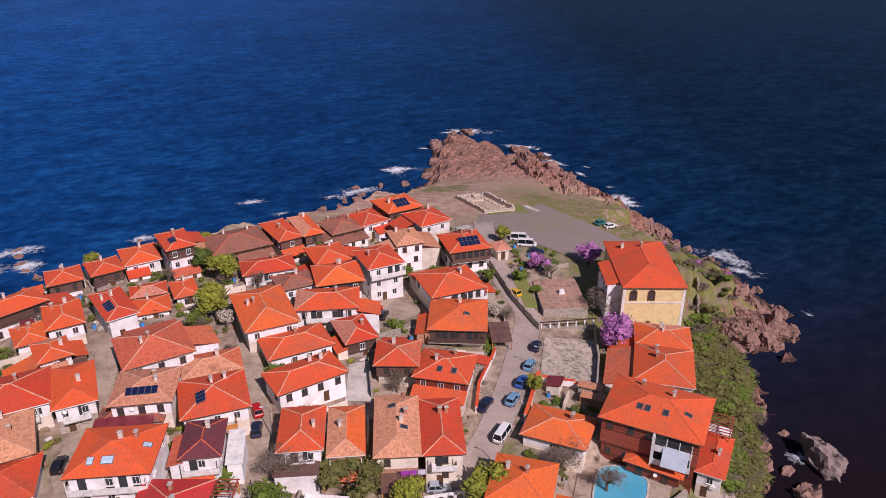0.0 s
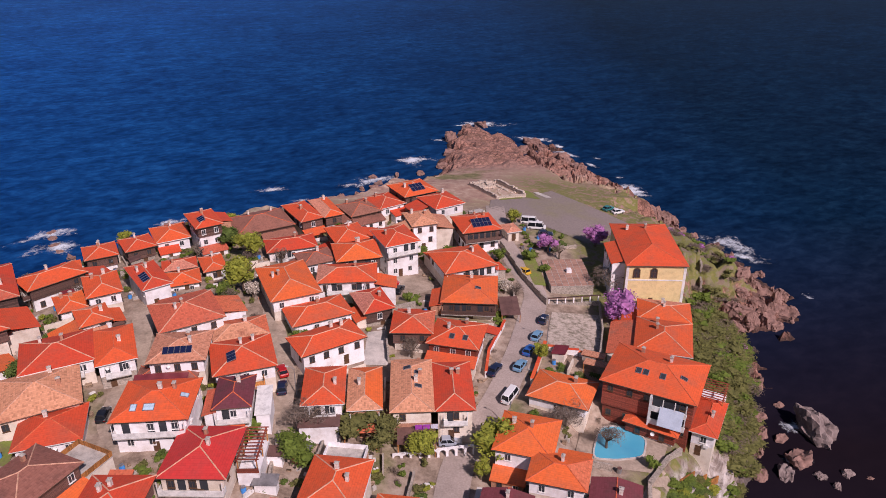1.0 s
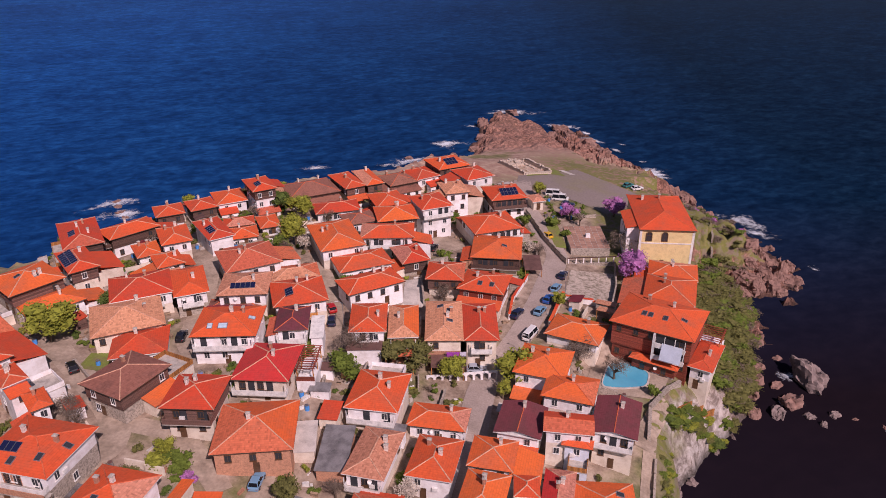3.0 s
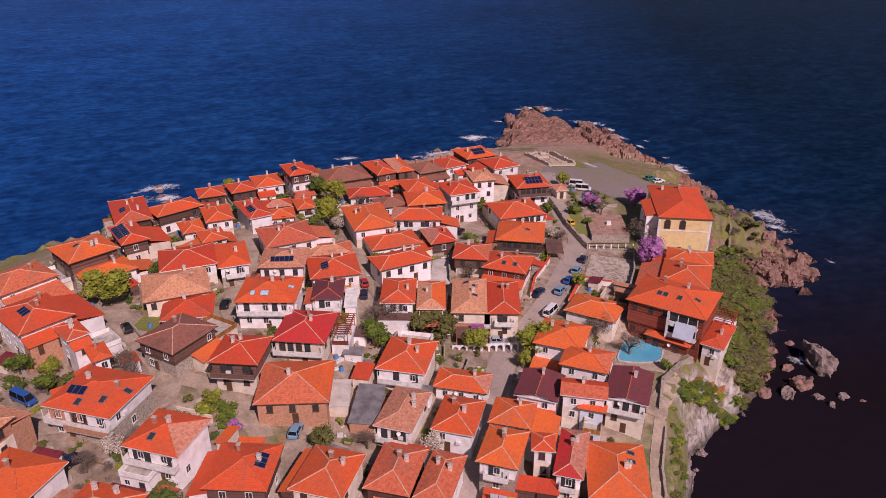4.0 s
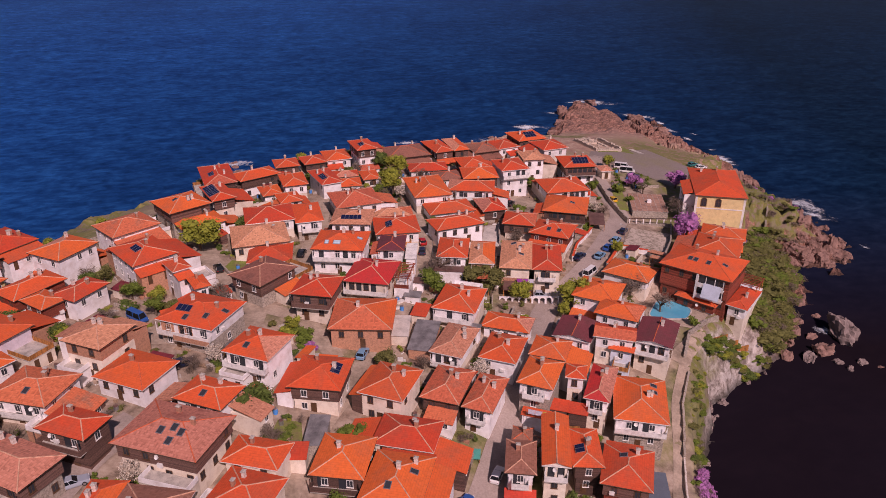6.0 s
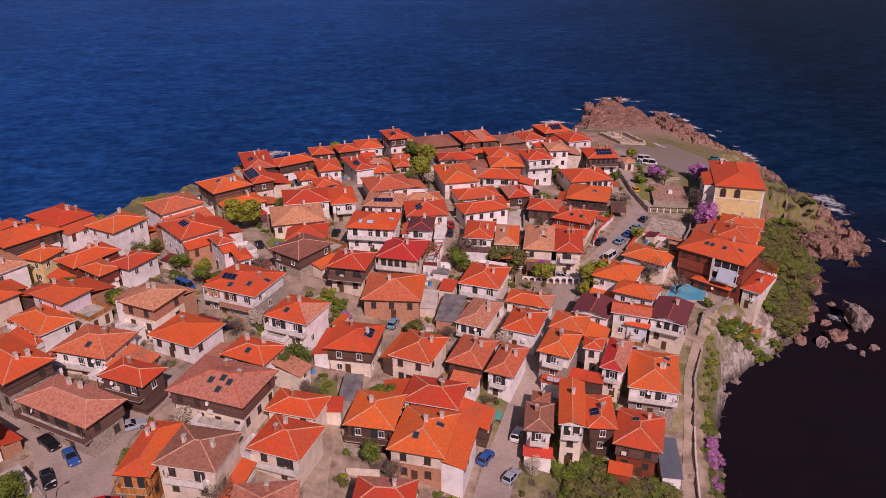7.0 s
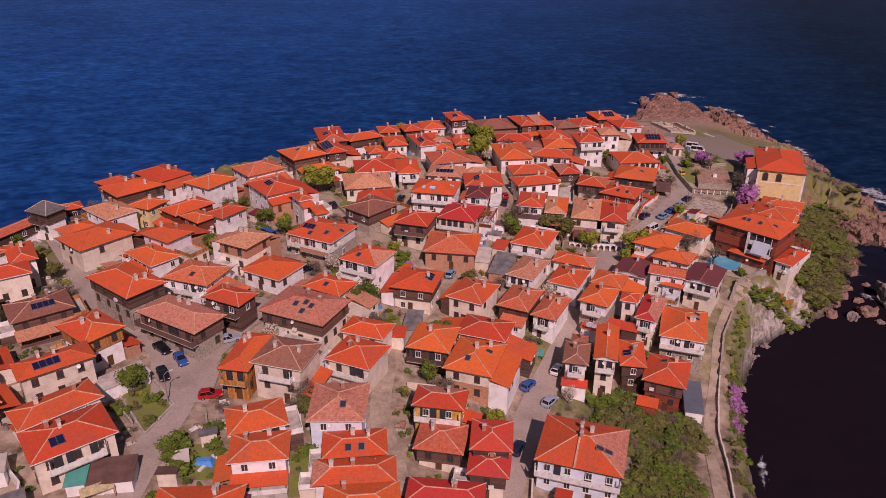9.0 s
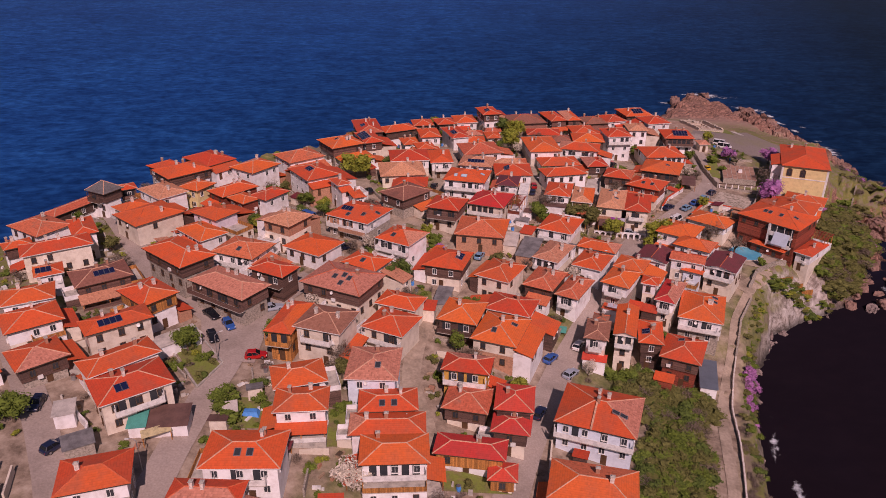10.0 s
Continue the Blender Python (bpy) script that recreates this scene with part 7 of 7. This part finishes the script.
def washing(x, y, z, yaw, colours):
    root = tagged(new("washing_line"), "coloured washing hung out on a line", "washing line")
    root.matrix_basis = pose(x, y, z, 0, 0, yaw)
    part("line", Geo().tube((-0.8, 0, 1.0), (len(colours) * 1.3, 0, 1.0), 0.015), METAL, root)
    for k, c in enumerate(colours):
        part("cloth", Geo().box(k * 1.3 - 0.6, k * 1.3 + 0.6, -0.02, 0.02, 0.0, 1.0), AWNING[c], root)
    for px in (-0.8, len(colours) * 1.3):
        part("post", Geo().tube((px, 0, -1.6), (px, 0, 1.1), 0.03), METAL, root)
    return root


washing(-6.8, 87.9, 21.2, 5, ["purple", "purple", "pale"]), washing(-0.6, 42.8, 19.4, -8, ["pale", "pale", "yellow"]), washing(-73.5, 22.2, 27.0, 55, ["yellow", "yellow"])
van = car(-78.4, 49.6, -22, "blue", "van")
van["label"] = "bright blue van parked on the grass"
tarp = part("tarpaulin", Geo().box(-1.6, 1.6, -1.0, 1.0, -0.3, 0.8, 0.5), AWNING["blue"], None, m=pose(-50.2, -20.6, ground(-50.2, -20.6), 0, 0, 20))
tagged(tarp, "bright blue tarpaulin over a garden heap", "tarpaulin")


# ---- extensions, porches and yards that fill the space between the houses ----
def clear(cx, cy, hw, hd, yaw, gap=0.2, road=0.1):
    """Whether a plot lies free of houses, sheds, cars, roads and paved plots, on the town's level ground."""
    a = radians(yaw)
    us, vs = np.meshgrid(np.linspace(-hw, hw, 5), np.linspace(-hd, hd, 5))
    px, py = cx + us * math.cos(a) - vs * math.sin(a), cy + us * math.sin(a) + vs * math.cos(a)
    for fx, fy, fw, fd, fa in FOOT:
        if abs(fx - cx) + abs(fy - cy) > 40:
            continue
        c, s = math.cos(radians(fa)), math.sin(radians(fa))
        lx, ly = (px - fx) * c + (py - fy) * s, -(px - fx) * s + (py - fy) * c
        if ((abs(lx) < fw + gap) & (abs(ly) < fd + gap)).any():
            return False
    for pts, half in ROADS:
        for (ax, ay), (bx, by) in zip(pts, pts[1:]):
            if min(ax, bx) - 12 > cx or max(ax, bx) + 12 < cx or min(ay, by) - 12 > cy or max(ay, by) + 12 < cy:
                continue
            dx, dy = bx - ax, by - ay
            k = np.clip(((px - ax) * dx + (py - ay) * dy) / (dx * dx + dy * dy), 0, 1)
            if np.hypot(px - ax - k * dx, py - ay - k * dy).min() < half + road:
                return False
    for q in PLOTS:
        if abs(q[0][0] - cx) + abs(q[0][1] - cy) > 75:
            continue
        inside = np.ones(px.shape, dtype=bool)
        turn = 0.0
        for (ax, ay), (bx, by) in zip(q, q[1:] + q[:1]):
            turn += ax * by - bx * ay
        for (ax, ay), (bx, by) in zip(q, q[1:] + q[:1]):
            inside &= ((bx - ax) * (py - ay) - (by - ay) * (px - ax)) * (1 if turn > 0 else -1) > 0
        if inside.any():
            return False
    return all(INLAND[int(np.clip(np.searchsorted(GY, v), 0, len(GY) - 1)), int(np.clip(np.searchsorted(GX, u), 0, len(GX) - 1))] > 12 for u, v in ((cx - hw, cy - hd), (cx + hw, cy - hd), (cx + hw, cy + hd), (cx - hw, cy + hd)))


rnd = random.Random(21)
for root, x, y, yaw, bw, bd, high, low, wall, base, roof in list(BUILT):
    if high < 3.6 or (x, y) in ((35.2, 101.1), (44.3, 150.1), (44.3, 96.7), (33.8, 94.6), (3.5, 3.2), (-62.9, 47.1)):
        continue
    made = 0
    for side, chance in ((0, 0.7), (-90, 0.7), (90, 0.6), (180, 0.6)):
        if rnd.random() > chance or made > 2:
            continue
        half, o = (bw, bd) if side in (0, 180) else (bd, bw)
        for depth in (5.4, 4.4, 3.4, 2.6, 1.9):
            share = rnd.choice([1.0, 0.8, 0.6])
            mid = rnd.choice([-1, 1]) * (1 - share) * half
            u0, u1 = mid - half * share, mid + half * share
            m = pose(0, 0, 0, 0, 0, side)
            c = root.matrix_basis @ m @ Vector((mid, -o - depth / 2 - 0.4, 0))
            if clear(c.x, c.y, (u1 - u0) / 2, depth / 2, yaw + side, 0.15):
                style = rnd.choice(["lean", "terrace", "porch"] if side == 0 or y < 12 else ["wing", "wing", "wing", "lean", "terrace"])
                if depth > (3 if side == 0 or y < 12 else 9):
                    continue
                z = high - rnd.uniform(0.3, 1.3) if style == "wing" else min(high - 1.0, rnd.uniform(2.7, 3.3)) if style != "terrace" else min(high - 2.5, 2.7)
                if z < 1.9:
                    break
                hue = roof if rnd.random() < 0.75 else rnd.choice(["old", "orange", "tan", "red", "grey", "brown", "wine"] if style != "wing" else ["old", "orange", "tan", "red"])
                extension(root, m, u0, u1, o, depth, z, low - 0.8, rnd.choice(["white", "cream", wall if wall not in TIMBER else "cream", "brick", "wood", "white"]), hue, "lean" if style == "wing" else style, rnd)
                FOOT.append((c.x, c.y, (u1 - u0) / 2, depth / 2, yaw + side))
                made += 1
                break

PLANKS = boards("old_planks", (0.3, 0.21, 0.14), 0.12)


PLANK = Geo().box(-1, 1, -0.14, 0.14, 0, 0.09).mesh("plank", PLANKS)


def plank_stack(x, y, w, d, h, yaw):
    """A heap of old planks, laid unevenly."""
    r = random.Random(int(x * 13 + y * 7))
    root = tagged(new("plank_stack"), "untidy stack of old planks in a yard", "planks", group="plank stacks")
    root.matrix_basis = pose(x, y, ground(x, y), 0, 0, yaw)
    for k in range(5):
        put("plank", PLANK, root, pose(r.uniform(-0.2, 0.2), r.uniform(-d / 2, d / 2) if k < 3 else 0, -0.02 + 0.09 * max(0, k - 2), 0, 0, r.uniform(-14, 14)) @ Matrix.Diagonal((r.uniform(0.6, 1) * w / 2, 1, 1, 1)))
    return root


def water_barrel(x, y, blue):
    root = tagged(new("barrel"), f"{'blue plastic' if blue else 'pale metal'} water barrel standing in a yard", "barrel", group="barrels")
    root.matrix_basis = pose(x, y, ground(x, y))
    mat = AWNING["blue"] if blue else METAL
    part("body", Geo().tube((0, 0, -0.3), (0, 0, 0.45), 0.36, 0.42, 12).tube((0, 0, 0.45), (0, 0, 1.0), 0.42, 0.36, 12), mat, root)
    part("lid", Geo().tube((0, 0, 1.0), (0, 0, 1.06), 0.38, 0.36, 12), METAL if blue else SHEET_BROWN, root)
    return root


# yards: shrubs, small trees, huts, garden walls and odds and ends
rnd = random.Random(77)
spots, plants, kinds = [], [], {"hut": 0, "wall": 0, "planks": 0}
for _ in range(12000):
    x, y = rnd.uniform(-142, 30), rnd.uniform(-62, 186)
    if any((x - a) ** 2 + (y - b) ** 2 < 2.9 for a, b in spots) or len(spots) > 800:
        continue
    near = min(BUILT, key=lambda h: (h[1] - x) ** 2 + (h[2] - y) ** 2)
    if math.hypot(near[1] - x, near[2] - y) > 16:
        continue
    yaw, pick = near[3], rnd.random()
    if pick < 0.3 and kinds["hut"] < 62:
        w, d = rnd.uniform(2.4, 4.6), rnd.uniform(2.0, 3.6)
        if not clear(x, y, w / 2, d / 2, yaw, 0.3, 0.3):
            continue
        shed(x, y, ground(x, y) + rnd.uniform(2.0, 2.7), w, d, yaw + 90 * rnd.randint(0, 3), rnd.choice(["grey", "brown", "old", "red", "orange", "tan", "pale", "wine", "red"]), rnd.choice(["white", "cream", "stone", "wood", "brick"]), 0.16, rnd.random() < 0.25)
        kinds["hut"] += 1
    elif pick < 0.42 and kinds["wall"] < 80:
        half = rnd.uniform(1.8, 4.0)
        a = radians(yaw + 90 * rnd.randint(0, 1))
        if not clear(x, y, half, 0.25, math.degrees(a), 0.2, 0.2):
            continue
        ends = [(x - math.cos(a) * half, y - math.sin(a) * half), (x + math.cos(a) * half, y + math.sin(a) * half)]
        stone = rnd.random() < 0.5
        garden_wall(ends, rnd.uniform(0.8, 1.5), 0.3, STONE_WALL if stone else WALL["cream"], None, "low rubble-stone yard wall" if stone else "low rendered yard wall")
        kinds["wall"] += 1
        FOOT.append((x, y, half, 0.2, math.degrees(a)))
    elif pick < 0.424:
        if kinds["planks"] > 11 or not clear(x, y, 0.8, 0.6, yaw, 0.2, 0.2):
            continue
        kinds["planks"] += 1
        plank_stack(x, y, rnd.uniform(1.2, 2.4), rnd.uniform(0.6, 1.4), rnd.uniform(0.3, 0.8), yaw + rnd.uniform(-30, 30))
    elif pick < 0.462:
        if not clear(x, y, 0.4, 0.4, yaw, 0.2, 0.2):
            continue
        water_barrel(x, y, rnd.random() < 0.6)
    elif pick < 0.57:
        if not clear(x, y, 1.0, 1.0, yaw, 0.3, 0.2):
            continue
        tree(x, y, rnd.uniform(3, 4.6), rnd.uniform(3, 4.4), rnd.choice(["bare", "green", "lime", "olive", "white", "bare"]), rnd.randint(0, 5))
    else:
        w = rnd.uniform(1.2, 2.8)
        if not clear(x, y, w / 3, w / 3, yaw, 0.1, 0.0):
            continue
        plants.append((x, y, w, rnd.uniform(0.7, 1.9), rnd.choice(["green", "green", "olive", "lime", "dark", "bare"])))
    spots.append((x, y))
for _ in range(5200):
    x, y = rnd.uniform(-142, 28), rnd.uniform(-62, 170)
    near = min(BUILT, key=lambda h: (h[1] - x) ** 2 + (h[2] - y) ** 2)
    w = rnd.uniform(1.4, 3.2)
    if len(plants) > 830 or math.hypot(near[1] - x, near[2] - y) > 13 or not clear(x, y, w / 2.6, w / 2.6, near[3], 0.1, 0.3):
        continue
    plants.append((x, y, w, rnd.uniform(0.5, 1.8), rnd.choice(["green", "green", "olive", "bare", "dark", "olive"])))
scrub("garden_shrubs", "small garden shrubs", plants)

# crates, pots, boards and tools that lie about in the yards
clutter = {"white": Geo(), "brown": Geo(), "grey": Geo(), "red": Geo()}
for _ in range(5200):
    x, y = rnd.uniform(-140, 26), rnd.uniform(-55, 150)
    near = min(BUILT, key=lambda h: (h[1] - x) ** 2 + (h[2] - y) ** 2)
    if math.hypot(near[1] - x, near[2] - y) > 11 or rnd.random() < 0.35 or not clear(x, y, 0.5, 0.5, near[3], 0.0, 0.0):
        continue
    m = pose(x, y, ground(x, y), 0, 0, near[3] + rnd.choice([0, 0, 30, 60]))
    a, b, h = rnd.uniform(0.12, 0.7), rnd.uniform(0.1, 0.45), rnd.uniform(0.15, 0.8)
    g = clutter[rnd.choice(["white", "brown", "grey", "brown", "red", "grey"])]
    g.box(-a, a, -b, b, -0.3, h, 0.04, m)
    if rnd.random() < 0.5:
        g.box(a + 0.05, a + 0.5, -b, b * 0.3, -0.3, h * 0.5, 0.03, m)
for k, (mat, words) in {"white": (FRAME, "white crates, pots and garden chairs"), "brown": (PLANKS, "brown boards, crates and firewood"), "grey": (CONCRETE, "grey blocks, pots and slabs"), "red": (CHIMNEY_BRICK, "red clay pots and bricks")}.items():
    tagged(part("yard_clutter", clutter[k], mat, None), f"{words} lying about in the yards", "clutter", kind="stuff")


# air conditioners on the walls and dishes on the chimneys
COOLER = Geo().box(-0.42, 0.42, -0.32, 0, -0.3, 0.3).mesh("air_conditioner", FRAME)
DISH = Geo()
for k in range(12):
    a, b = k * math.tau / 12, (k + 1) * math.tau / 12
    for r0, r1, z0, z1 in ((0, 0.2, 0, 0.03), (0.2, 0.36, 0.03, 0.1)):
        pts = [(math.cos(a) * r1, math.sin(a) * r1, z1), (math.cos(b) * r1, math.sin(b) * r1, z1), (math.cos(b) * r0, math.sin(b) * r0, z0), (math.cos(a) * r0, math.sin(a) * r0, z0)]
        DISH.face(pts if r0 else pts[:3])
DISH.tube((0, 0, 0), (0, -0.1, -0.5), 0.03)
DISH = DISH.mesh("satellite_dish", FRAME)
rnd = random.Random(8)
for root, x, y, yaw, bw, bd, high, low, wall, base, roof in BUILT:
    if y < 110 and rnd.random() < 0.55:
        side = rnd.choice([0, 0, 90, -90])
        half, o = (bw, bd) if side == 0 else (bd, bw)
        put("air_conditioner", COOLER, root, pose(0, 0, 0, 0, 0, side) @ pose(rnd.uniform(-0.7, 0.7) * half, -o, high - rnd.uniform(1.8, 2.6)))
    if y < 110 and rnd.random() < 0.15:
        u = rnd.uniform(-0.6, 0.6) * bw
        put("satellite_dish", DISH, root, pose(u, -bd - 0.35, high - 0.9) @ pose(0, 0, 0, 60, 0, rnd.uniform(-30, 30)))


def street_lamp(x, y, yaw):
    root = tagged(new("street_lamp"), "slim grey street lamp post with a curved arm", "street lamp", group="street lamps")
    root.matrix_basis = pose(x, y, ground(x, y), 0, 0, yaw)
    part("pole", Geo().tube((0, 0, -0.3), (0, 0, 5.6), 0.09, 0.06, 8), METAL, root)
    part("arm", Geo().tube((0, 0, 5.5), (0.5, 0, 5.9), 0.045).tube((0.5, 0, 5.9), (1.2, 0, 5.95), 0.045), METAL, root)
    part("lamp_head", Geo().box(1.0, 1.6, -0.12, 0.12, 5.86, 5.99, 0.03), FRAME, root)
    return root


for x, y, a in ((-63.2, -11.1, 60), (8.6, 92.6, 150), (17.8, 118.6, 150), (-3.6, 62.0, 180), (-57.4, -38.0, 200), (-28.8, 96.0, 170)):
    street_lamp(x, y, a)
